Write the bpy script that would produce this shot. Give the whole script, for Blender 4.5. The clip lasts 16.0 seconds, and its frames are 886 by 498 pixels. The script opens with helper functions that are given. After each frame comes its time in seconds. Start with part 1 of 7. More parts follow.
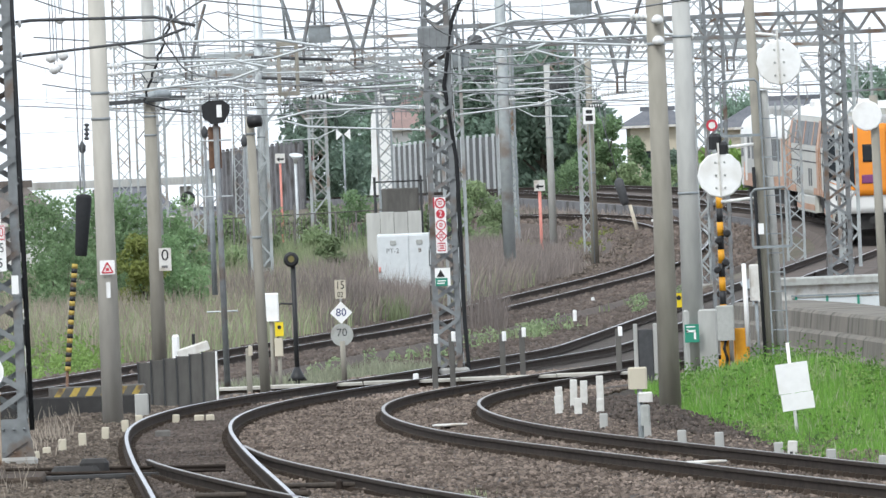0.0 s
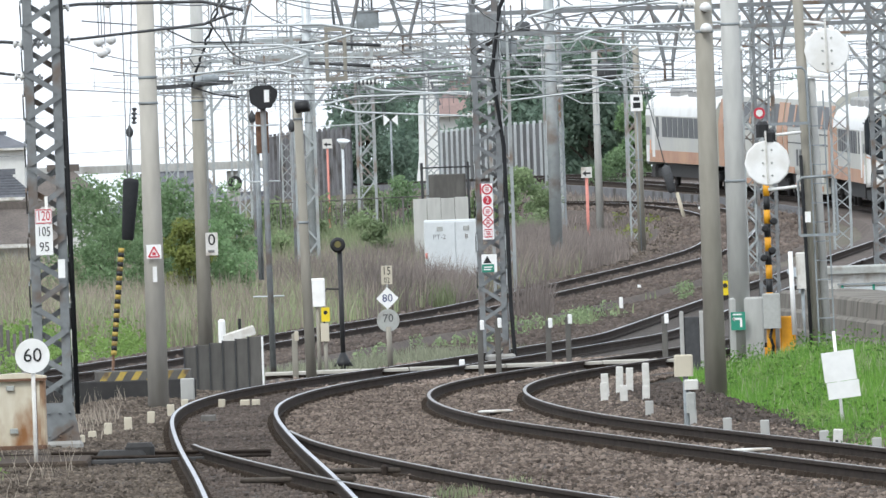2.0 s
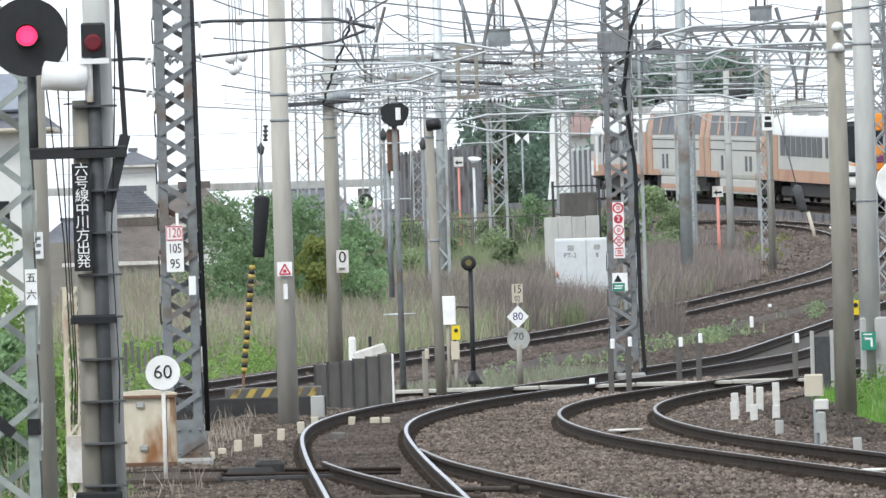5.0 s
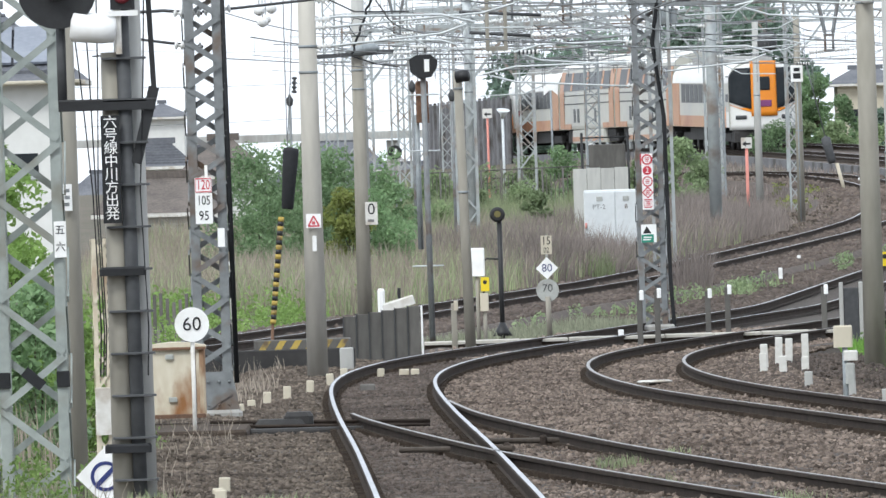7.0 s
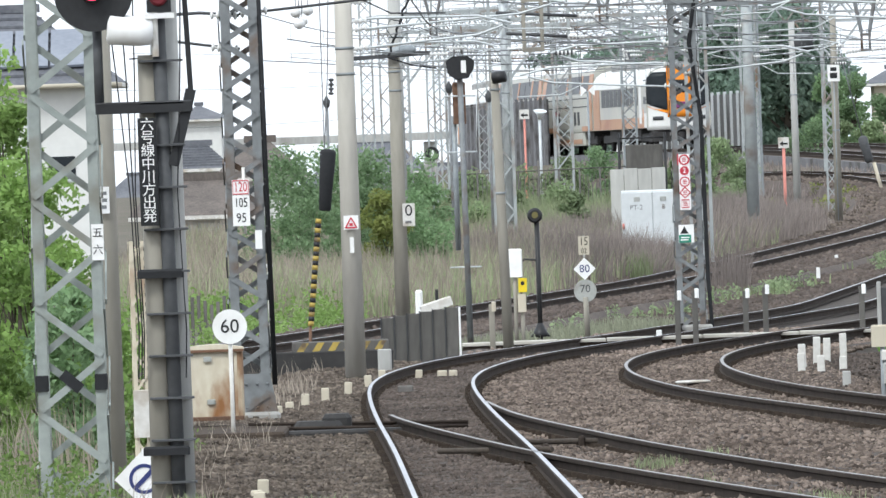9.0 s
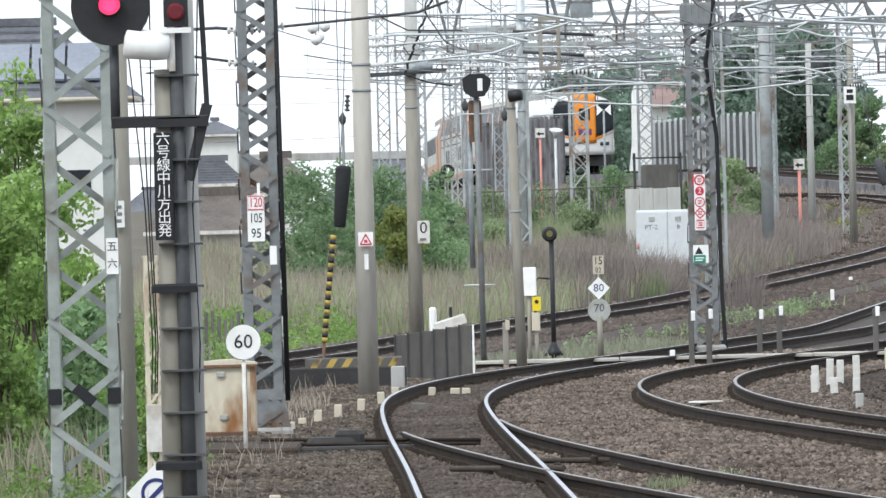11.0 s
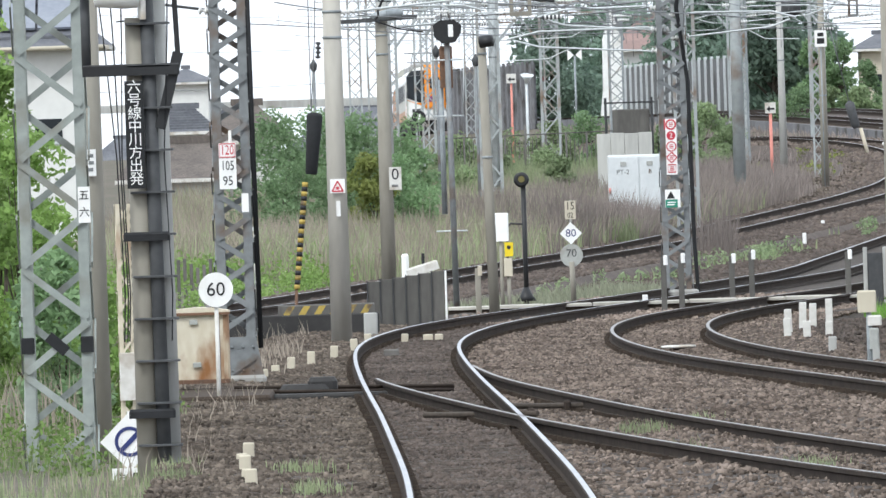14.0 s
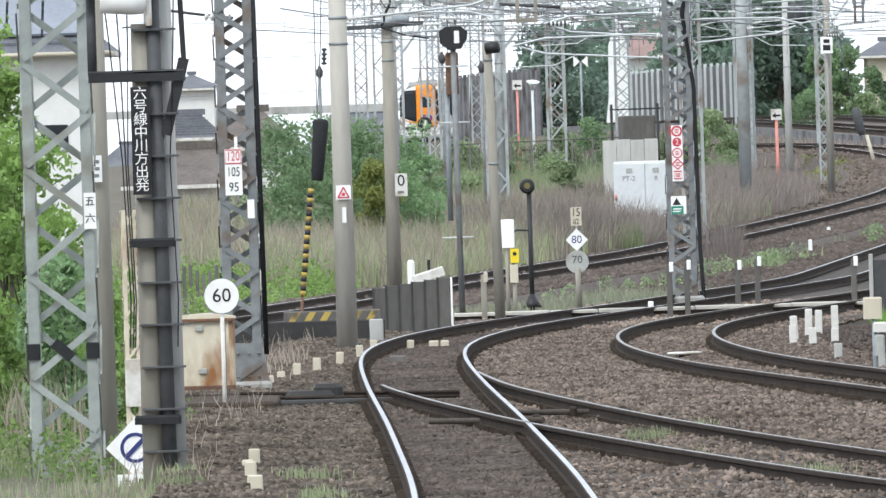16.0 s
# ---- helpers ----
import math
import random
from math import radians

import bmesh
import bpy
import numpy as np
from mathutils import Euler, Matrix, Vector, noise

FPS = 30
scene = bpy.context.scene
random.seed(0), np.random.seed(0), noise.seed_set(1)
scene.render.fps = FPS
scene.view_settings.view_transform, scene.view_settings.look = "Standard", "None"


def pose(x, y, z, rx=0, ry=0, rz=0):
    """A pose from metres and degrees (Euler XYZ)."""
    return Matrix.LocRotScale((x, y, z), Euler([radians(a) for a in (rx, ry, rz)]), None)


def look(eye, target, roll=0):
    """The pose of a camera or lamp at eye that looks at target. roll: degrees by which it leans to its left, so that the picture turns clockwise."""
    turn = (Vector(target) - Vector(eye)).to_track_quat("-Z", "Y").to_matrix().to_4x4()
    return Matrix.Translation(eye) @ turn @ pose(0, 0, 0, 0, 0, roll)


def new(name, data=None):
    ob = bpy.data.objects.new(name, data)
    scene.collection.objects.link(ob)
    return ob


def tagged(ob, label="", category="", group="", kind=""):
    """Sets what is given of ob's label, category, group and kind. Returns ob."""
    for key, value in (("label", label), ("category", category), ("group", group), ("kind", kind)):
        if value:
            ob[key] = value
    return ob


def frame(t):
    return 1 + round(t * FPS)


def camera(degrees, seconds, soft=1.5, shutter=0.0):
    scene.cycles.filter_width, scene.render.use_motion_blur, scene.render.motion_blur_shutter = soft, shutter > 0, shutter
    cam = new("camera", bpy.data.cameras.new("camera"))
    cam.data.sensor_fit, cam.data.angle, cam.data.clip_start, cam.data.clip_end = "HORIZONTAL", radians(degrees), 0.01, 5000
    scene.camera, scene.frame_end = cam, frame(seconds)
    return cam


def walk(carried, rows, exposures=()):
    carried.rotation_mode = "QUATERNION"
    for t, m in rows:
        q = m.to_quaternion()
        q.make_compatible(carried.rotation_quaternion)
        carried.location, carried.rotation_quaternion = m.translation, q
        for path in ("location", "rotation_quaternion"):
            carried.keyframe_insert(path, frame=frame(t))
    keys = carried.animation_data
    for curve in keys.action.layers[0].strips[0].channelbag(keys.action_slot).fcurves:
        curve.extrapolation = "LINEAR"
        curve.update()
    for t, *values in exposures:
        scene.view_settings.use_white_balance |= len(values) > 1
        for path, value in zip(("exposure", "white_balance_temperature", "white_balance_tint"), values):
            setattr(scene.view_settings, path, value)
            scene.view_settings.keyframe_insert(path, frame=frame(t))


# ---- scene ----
# ---- camera: a long lens on a tripod head at the platform's end, panning ----
EYE = 2.8
cam = camera(3.2077, 16.0, 1.5)
PAN = [  # seconds, yaw, pitch, roll
    (0.0, -0.7488, -0.1113, 2.32), (0.5, -0.7281, -0.1162, 2.21), (1.0, -0.7073, -0.1168, 2.037),
    (1.5, -0.6152, -0.1354, 2.126), (2.0, -0.5789, -0.1552, 1.98), (2.5, -0.5603, -0.1676, 2.163),
    (3.0, -0.5288, -0.1702, 1.948), (3.5, -0.5051, -0.1912, 1.625), (4.0, -0.488, -0.1507, 1.855),
    (4.5, -0.2564, -0.0663, 1.698), (4.7, -0.1561, -0.065, 1.698), (6.8, -0.013, -0.2429, 1.8),
    (7.0, -0.0, -0.2455, 1.8), (7.5, 0.0041, -0.2543, 1.927), (8.0, 0.0048, -0.2909, 2.314),
    (8.5, -0.0164, -0.3071, 2.294), (9.0, 0.1349, -0.2367, 2.044), (9.2, 0.1557, -0.2054, 1.929),
    (11.3, 0.1912, -0.1712, 1.403), (11.5, 0.1915, -0.1835, 1.403), (12.0, 0.1425, -0.2308, 1.361),
    (12.5, 0.1457, -0.2439, 1.315), (13.0, 0.1335, -0.2483, 1.412), (13.5, 0.1099, -0.2971, 1.503),
    (14.0, 0.0865, -0.369, 1.826), (14.5, 0.1043, -0.3498, 1.471), (15.0, 0.1114, -0.3464, 1.563),
    (15.5, 0.1065, -0.3379, 1.684), (16.0, 0.1079, -0.3453, 1.771),
]
walk(cam, [(t, pose(0, 0, EYE, 90 + pitch, roll, yaw)) for t, yaw, pitch, roll in PAN],
     exposures=((0.0, 0.73), (1.0, 0.71), (4.7, 0.72), (7.0, 0.75), (9.2, 0.79), (11.5, 0.70), (13.0, 0.77), (15.0, 0.85), (16.0, 0.86)))

# ---- world, sun ----
SUN_UP, SUN_TURN = radians(52), radians(215)
world = bpy.data.worlds.new("sky")
scene.world = world
world.use_nodes = True
wn, wl = world.node_tree.nodes, world.node_tree.links
sky = wn.new("ShaderNodeTexSky")
sky.sky_type, sky.sun_disc = "NISHITA", False
sky.sun_elevation, sky.sun_rotation = SUN_UP, SUN_TURN
sky.air_density, sky.dust_density = 1.0, 6.0
dim = wn.new("ShaderNodeMixRGB")
dim.blend_type, dim.inputs[0].default_value = "MULTIPLY", 1.0
dim.inputs[2].default_value = (0.07, 0.07, 0.07, 1)
veil = wn.new("ShaderNodeMixRGB")           # the cloud deck that covers the sky
veil.inputs[0].default_value = 0.86
veil.inputs[2].default_value = (0.90, 0.98, 1.085, 1)
cloud = wn.new("ShaderNodeTexNoise")
cloud.inputs["Scale"].default_value, cloud.inputs["Detail"].default_value = 3.0, 4.0
spread = wn.new("ShaderNodeMapRange")
spread.inputs[3].default_value, spread.inputs[4].default_value = 0.80, 0.92
wl.new(cloud.outputs["Fac"], spread.inputs[0])
wl.new(spread.outputs[0], veil.inputs[0])
wl.new(sky.outputs[0], dim.inputs[1])
wl.new(dim.outputs[0], veil.inputs[1])
wl.new(veil.outputs[0], wn["Background"].inputs[0])
wn["Background"].inputs[1].default_value = 0.95
sun = new("sun", bpy.data.lights.new("sun", "SUN"))
sun.data.energy, sun.data.angle, sun.data.color = 1.1, radians(14), (0.97, 1.0, 0.97)
sun.matrix_world = look((-60, -80, 130), (0, 20, 0))

# ---- materials ----
def mat(name, c1, c2=None, scale=6.0, rough=0.7, metal=0.0, bump=0.0, stain=None, island=0.0, spec=0.4, stretch=(1, 1, 1), thin=0.0):
    """Noise between two colours at two scales, with optional stains, bump and a different shade for every piece."""
    m = bpy.data.materials.new(name)
    m.use_nodes = True
    n, l = m.node_tree.nodes, m.node_tree.links
    b = n["Principled BSDF"]
    b.inputs["Roughness"].default_value, b.inputs["Metallic"].default_value = rough, metal
    b.inputs["Specular IOR Level"].default_value = spec
    c2 = c2 or tuple(v * 0.72 for v in c1)
    co = n.new("ShaderNodeTexCoord")
    mp = n.new("ShaderNodeMapping")
    mp.inputs["Scale"].default_value = stretch
    l.new(co.outputs["Object"], mp.inputs[0])
    fine, broad = n.new("ShaderNodeTexNoise"), n.new("ShaderNodeTexNoise")
    for t, s, d in ((fine, scale * 5, 6), (broad, scale * 0.6, 3)):
        t.inputs["Scale"].default_value, t.inputs["Detail"].default_value = s, d
        l.new(mp.outputs[0], t.inputs["Vector"])
    add = n.new("ShaderNodeMath")
    add.operation = "ADD"
    l.new(fine.outputs["Fac"], add.inputs[0])
    l.new(broad.outputs["Fac"], add.inputs[1])
    rng = n.new("ShaderNodeMapRange")
    rng.inputs[1].default_value, rng.inputs[2].default_value = 0.72, 1.28
    l.new(add.outputs[0], rng.inputs[0])
    mix = n.new("ShaderNodeMixRGB")
    mix.inputs[1].default_value, mix.inputs[2].default_value = (*c1, 1), (*c2, 1)
    l.new(rng.outputs[0], mix.inputs[0])
    out = mix.outputs[0]
    if stain:
        st, sr, sm = n.new("ShaderNodeTexNoise"), n.new("ShaderNodeMapRange"), n.new("ShaderNodeMixRGB")
        st.inputs["Scale"].default_value, st.inputs["Detail"].default_value = scale * 0.9, 8
        l.new(mp.outputs[0], st.inputs["Vector"])
        sr.inputs[1].default_value, sr.inputs[2].default_value = 0.52, 0.66
        l.new(st.outputs["Fac"], sr.inputs[0])
        l.new(sr.outputs[0], sm.inputs[0])
        l.new(out, sm.inputs[1])
        sm.inputs[2].default_value = (*stain, 1)
        out = sm.outputs[0]
    if island:
        geo, obj, hs = n.new("ShaderNodeNewGeometry"), n.new("ShaderNodeObjectInfo"), n.new("ShaderNodeHueSaturation")
        ad, mr = n.new("ShaderNodeMath"), n.new("ShaderNodeMapRange")
        ad.operation = "ADD"
        l.new(geo.outputs["Random Per Island"], ad.inputs[0])
        l.new(obj.outputs["Random"], ad.inputs[1])
        mr.inputs[2].default_value = 2.0
        mr.inputs[3].default_value, mr.inputs[4].default_value = 1 - island, 1 + island
        l.new(ad.outputs[0], mr.inputs[0])
        l.new(mr.outputs[0], hs.inputs["Value"])
        l.new(out, hs.inputs["Color"])
        out = hs.outputs[0]
    l.new(out, b.inputs["Base Color"])
    if bump:
        bp = n.new("ShaderNodeBump")
        bp.inputs["Strength"].default_value, bp.inputs["Distance"].default_value = bump, 0.03
        l.new(fine.outputs["Fac"], bp.inputs["Height"])
        l.new(bp.outputs[0], b.inputs["Normal"])
    if thin:
        tr, mx = n.new("ShaderNodeBsdfTranslucent"), n.new("ShaderNodeMixShader")
        l.new(out, tr.inputs["Color"])
        mx.inputs[0].default_value = thin
        l.new(b.outputs[0], mx.inputs[1])
        l.new(tr.outputs[0], mx.inputs[2])
        l.new(mx.outputs[0], n["Material Output"].inputs["Surface"])
    return m


def glow(name, c, strength):
    m = mat(name, c)
    b = m.node_tree.nodes["Principled BSDF"]
    b.inputs["Emission Color"].default_value, b.inputs["Emission Strength"].default_value = (*c, 1), strength
    return m


M = {
    "earth": mat("earth", (0.13, 0.105, 0.085), (0.08, 0.08, 0.05), 0.5, 0.95, bump=0.4),
    # darker than the stones: shade in the gaps is put into this colour
    "ballast": mat("ballast", (0.075, 0.06, 0.05), (0.04, 0.032, 0.027), 1.6, 0.95, bump=0.6),
    "stone": mat("stone", (0.305, 0.245, 0.205), (0.115, 0.089, 0.073), 0.9, 0.95, island=0.85, spec=0.15),
    "stone_brown": mat("stone_brown", (0.20, 0.165, 0.135), (0.07, 0.056, 0.046), 0.9, 0.95, island=0.85, spec=0.15),
    "stone_dark": mat("stone_dark", (0.145, 0.115, 0.098), (0.066, 0.052, 0.044), 0.6, 0.95, island=0.6),
    "darkbed": mat("darkbed", (0.12, 0.094, 0.08), (0.068, 0.054, 0.046), 1.0, 0.95, bump=0.5),
    "rail": mat("rail", (0.060, 0.047, 0.039), (0.034, 0.027, 0.023), 3, 0.9, spec=0.10),
    "railtop": mat("railtop", (0.50, 0.51, 0.54), (0.30, 0.31, 0.33), 1.2, 0.32, 0.9),
    "railworn": mat("railworn", (0.30, 0.29, 0.28), (0.2, 0.19, 0.18), 2, 0.45, 0.7),
    "sleeper": mat("sleeper", (0.085, 0.068, 0.054), (0.048, 0.038, 0.031), 4, 0.9, island=0.3),
    "concrete": mat("concrete", (0.47, 0.47, 0.45), (0.34, 0.34, 0.325), 1.2, 0.85, bump=0.2, stain=(0.29, 0.28, 0.26), stretch=(1, 1, 0.25)),
    "concrete_warm": mat("concrete_warm", (0.51, 0.485, 0.435), (0.38, 0.36, 0.32), 1.2, 0.85, bump=0.2, stain=(0.32, 0.30, 0.26), stretch=(1, 1, 0.25)),
    "concrete_brown": mat("concrete_brown", (0.33, 0.31, 0.265), (0.23, 0.215, 0.18), 1.2, 0.88, bump=0.2, stain=(0.18, 0.165, 0.14), stretch=(1, 1, 0.25)),
    # zinc grey, lightened somewhat for haze
    "galv": mat("galv", (0.33, 0.36, 0.37), (0.24, 0.265, 0.28), 2, 0.55, 0.35, stain=(0.20, 0.21, 0.21)),
    "galv_light": mat("galv_light", (0.60, 0.63, 0.64), (0.48, 0.51, 0.52), 2, 0.5, 0.3),
    "steel_green": mat("steel_green", (0.34, 0.37, 0.35), (0.25, 0.28, 0.265), 2, 0.6, 0.15, stain=(0.22, 0.22, 0.19)),
    "steel_grey": mat("steel_grey", (0.24, 0.255, 0.26), (0.17, 0.18, 0.187), 2, 0.6, 0.25, stain=(0.15, 0.10, 0.07)),
    # distance haze is mixed into this steel colour; the stain is rust
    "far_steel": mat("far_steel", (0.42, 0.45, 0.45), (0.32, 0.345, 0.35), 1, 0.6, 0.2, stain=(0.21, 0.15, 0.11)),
    "black": mat("black", (0.022, 0.023, 0.025), (0.012, 0.012, 0.013), 3, 0.5),
    "blackrub": mat("blackrub", (0.018, 0.019, 0.022), (0.010, 0.011, 0.012), 3, 0.75),
    "darkgrey": mat("darkgrey", (0.075, 0.078, 0.082), (0.045, 0.047, 0.05), 2, 0.65),
    # wire grey, also lightened for haze
    "wire": mat("wire", (0.21, 0.22, 0.225), (0.145, 0.15, 0.155), 2, 0.6, 0.4),
    "wire_light": mat("wire_light", (0.30, 0.31, 0.31), (0.2, 0.21, 0.21), 2, 0.5, 0.5),
    "white": mat("white", (0.88, 0.88, 0.87), (0.80, 0.80, 0.79), 2, 0.5, stain=(0.72, 0.71, 0.68)),
    "white_dirty": mat("white_dirty", (0.70, 0.69, 0.66), (0.56, 0.54, 0.50), 3, 0.6, stain=(0.42, 0.37, 0.31)),
    "ceramic": mat("ceramic", (0.78, 0.78, 0.77), (0.66, 0.66, 0.65), 2, 0.25),
    "red": mat("red", (0.60, 0.045, 0.07), (0.5, 0.035, 0.06), 3, 0.5),
    "salmon": mat("salmon", (0.70, 0.28, 0.23), (0.60, 0.22, 0.18), 3, 0.55),
    "green_sign": mat("green_sign", (0.03, 0.27, 0.18), (0.025, 0.22, 0.15), 3, 0.5),
    "navy": mat("navy", (0.03, 0.045, 0.17), (0.025, 0.035, 0.14), 3, 0.5),
    "yellow": mat("yellow", (0.78, 0.60, 0.02), (0.68, 0.50, 0.02), 4, 0.5),
    "yellow_worn": mat("yellow_worn", (0.48, 0.35, 0.08), (0.36, 0.26, 0.07), 5, 0.7, stain=(0.14, 0.10, 0.06)),
    "amber": mat("amber", (0.72, 0.34, 0.015), (0.62, 0.28, 0.015), 4, 0.5),
    "rust_cream": mat("rust_cream", (0.66, 0.61, 0.50), (0.55, 0.48, 0.36), 2.2, 0.7, stain=(0.27, 0.12, 0.045), stretch=(1, 1, 0.5)),
    "rust_worn": mat("rust_worn", (0.40, 0.27, 0.17), (0.22, 0.12, 0.07), 3.5, 0.85, stain=(0.55, 0.47, 0.35), stretch=(1, 1, 0.4)),
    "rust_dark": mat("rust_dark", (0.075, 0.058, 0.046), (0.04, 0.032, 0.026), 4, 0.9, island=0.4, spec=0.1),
    "rust": mat("rust", (0.19, 0.105, 0.065), (0.11, 0.065, 0.045), 3, 0.85),
    "grey_box": mat("grey_box", (0.42, 0.43, 0.41), (0.33, 0.34, 0.32), 3, 0.6, stain=(0.26, 0.25, 0.22)),
    "pale_box": mat("pale_box", (0.66, 0.69, 0.70), (0.58, 0.61, 0.62), 1.5, 0.5),
    "wall_conc": mat("wall_conc", (0.20, 0.18, 0.15), (0.115, 0.105, 0.09), 0.9, 0.92, bump=0.5, stain=(0.07, 0.064, 0.052), stretch=(1, 1, 0.4)),
    "block": mat("block", (0.55, 0.55, 0.52), (0.42, 0.42, 0.40), 1.4, 0.85, stain=(0.22, 0.215, 0.2), stretch=(1, 1, 0.2)),
    "barrier": mat("barrier", (0.18, 0.18, 0.19), (0.13, 0.13, 0.137), 0.8, 0.8, stain=(0.06, 0.055, 0.05)),
    "barrier_light": mat("barrier_light", (0.15, 0.155, 0.155), (0.10, 0.105, 0.105), 0.8, 0.8, stain=(0.065, 0.066, 0.064), stretch=(1, 1, 0.3)),
    "iron": mat("iron", (0.12, 0.115, 0.105), (0.08, 0.075, 0.07), 2, 0.7, stain=(0.16, 0.15, 0.14), stretch=(1, 1, 0.3)),
    "plaster": mat("plaster", (0.72, 0.72, 0.70), (0.64, 0.64, 0.62), 0.7, 0.8),
    "plaster_cream": mat("plaster_cream", (0.58, 0.53, 0.42), (0.50, 0.45, 0.36), 0.7, 0.8),
    "rooftile": mat("rooftile", (0.17, 0.175, 0.19), (0.105, 0.11, 0.125), 1.5, 0.85, bump=0.3, spec=0.2),
    "thatch": mat("thatch", (0.16, 0.135, 0.12), (0.09, 0.078, 0.07), 2.5, 0.9, bump=0.5, stretch=(1, 1, 0.3)),
    "rooftile_red": mat("rooftile_red", (0.29, 0.195, 0.175), (0.21, 0.145, 0.13), 1.5, 0.7),
    "panel_blue": mat("panel_blue", (0.24, 0.26, 0.30), (0.18, 0.20, 0.24), 1.5, 0.35),
    "glass_dark": mat("glass_dark", (0.03, 0.035, 0.04), (0.02, 0.024, 0.028), 1, 0.35, spec=0.12),
    "bark": mat("bark", (0.11, 0.09, 0.07), (0.06, 0.05, 0.04), 3, 0.95, bump=0.4),
    # far trees' green, paled and greyed to stand in for distance haze
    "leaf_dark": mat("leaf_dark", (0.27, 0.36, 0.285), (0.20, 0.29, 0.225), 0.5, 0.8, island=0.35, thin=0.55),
    # shrub green, lightened and greyed so that it includes the field's haze
    "leaf_mid": mat("leaf_mid", (0.24, 0.345, 0.185), (0.16, 0.26, 0.125), 0.5, 0.7, island=0.45, thin=0.45),
    "leaf_light": mat("leaf_light", (0.25, 0.37, 0.11), (0.16, 0.27, 0.07), 0.5, 0.65, island=0.5, thin=0.4),
    "leaf_pale": mat("leaf_pale", (0.29, 0.36, 0.20), (0.19, 0.265, 0.135), 0.5, 0.75, island=0.5, thin=0.4),
    "leaf_yellow": mat("leaf_yellow", (0.30, 0.33, 0.10), (0.20, 0.25, 0.07), 0.5, 0.65, island=0.5, thin=0.4),
    "grass": mat("grass", (0.18, 0.35, 0.06), (0.09, 0.22, 0.035), 1.2, 0.6, island=0.6, thin=0.35),
    "grass_pale": mat("grass_pale", (0.32, 0.365, 0.205), (0.22, 0.265, 0.145), 0.4, 0.7, island=0.5, thin=0.35),
    "weed_grey": mat("weed_grey", (0.27, 0.285, 0.20), (0.19, 0.205, 0.145), 0.4, 0.8, island=0.5, thin=0.3),
    "reed": mat("reed", (0.40, 0.345, 0.285), (0.275, 0.235, 0.19), 0.4, 0.85, island=0.5, thin=0.3),
    "reed_dark": mat("reed_dark", (0.31, 0.265, 0.24), (0.205, 0.175, 0.16), 0.4, 0.85, island=0.5, thin=0.25),
    "train_grey": mat("train_grey", (0.50, 0.495, 0.44), (0.44, 0.435, 0.39), 0.5, 0.4, stain=(0.42, 0.42, 0.40)),
    "train_white": mat("train_white", (0.78, 0.78, 0.76), (0.72, 0.72, 0.70), 0.5, 0.35, stain=(0.66, 0.65, 0.62)),
    "train_orange": mat("train_orange", (0.80, 0.27, 0.02), (0.74, 0.24, 0.02), 0.5, 0.35),
    "train_rustband": mat("train_rustband", (0.50, 0.265, 0.145), (0.43, 0.225, 0.125), 0.6, 0.45, stain=(0.38, 0.17, 0.09)),
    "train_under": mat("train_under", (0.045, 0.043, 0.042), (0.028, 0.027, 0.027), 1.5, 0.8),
    "train_roof": mat("train_roof", (0.36, 0.36, 0.35), (0.27, 0.27, 0.26), 0.8, 0.6),
    "purple": mat("purple", (0.20, 0.05, 0.16), (0.16, 0.04, 0.13), 3, 0.5),
}
M["lamp_red"] = glow("lamp_red", (0.14, 0.012, 0.02), 0.06)
M["lamp_lit"] = glow("lamp_lit", (1.0, 0.03, 0.10), 1.6)
M["lamp_head"] = glow("lamp_head", (1.0, 0.62, 0.35), 1.6)
M["lens_amber"] = glow("lens_amber", (0.16, 0.14, 0.05), 0.05)


# ---- mesh helpers ----
def beam(bm, p0, p1, w, h=None, mi=0):
    """A square bar from p0 to p1."""
    h = h or w
    a, b = Vector(p0), Vector(p1)
    d = (b - a).normalized()
    s = d.cross(Vector((0, 0, 1)))
    s = s.normalized() if s.length > 1e-4 else Vector((1, 0, 0))
    u = s.cross(d).normalized()
    v = [bm.verts.new(c + s * (i * w / 2) + u * (j * h / 2)) for c in (a, b) for i, j in ((-1, -1), (1, -1), (1, 1), (-1, 1))]
    for f in ((3, 2, 1, 0), (4, 5, 6, 7), (0, 1, 5, 4), (1, 2, 6, 5), (2, 3, 7, 6), (3, 0, 4, 7)):
        bm.faces.new([v[k] for k in f]).material_index = mi
    return bm


def box(bm, x0, x1, y0, y1, z0, z1, mi=0, bev=0.0):
    """A box with chamfered upright edges and top."""
    if bev <= 0:
        v = [bm.verts.new(c) for c in ((x0, y0, z0), (x1, y0, z0), (x1, y1, z0), (x0, y1, z0), (x0, y0, z1), (x1, y0, z1), (x1, y1, z1), (x0, y1, z1))]
        for f in ((3, 2, 1, 0), (4, 5, 6, 7), (0, 1, 5, 4), (1, 2, 6, 5), (2, 3, 7, 6), (3, 0, 4, 7)):
            bm.faces.new([v[k] for k in f]).material_index = mi
        return bm
    def ring(z, i):
        x, X, y, Y, c = x0 + i, x1 - i, y0 + i, y1 - i, bev
        return [bm.verts.new((a, b, z)) for a, b in ((x + c, y), (X - c, y), (X, y + c), (X, Y - c), (X - c, Y), (x + c, Y), (x, Y - c), (x, y + c))]
    r = [ring(z0, 0), ring(z1 - bev, 0), ring(z1, bev * 0.7)]
    for a, b in zip(r, r[1:]):
        for k in range(8):
            bm.faces.new((a[k], a[(k + 1) % 8], b[(k + 1) % 8], b[k])).material_index = mi
    bm.faces.new(r[-1]).material_index = mi
    bm.faces.new(r[0][::-1]).material_index = mi
    return bm


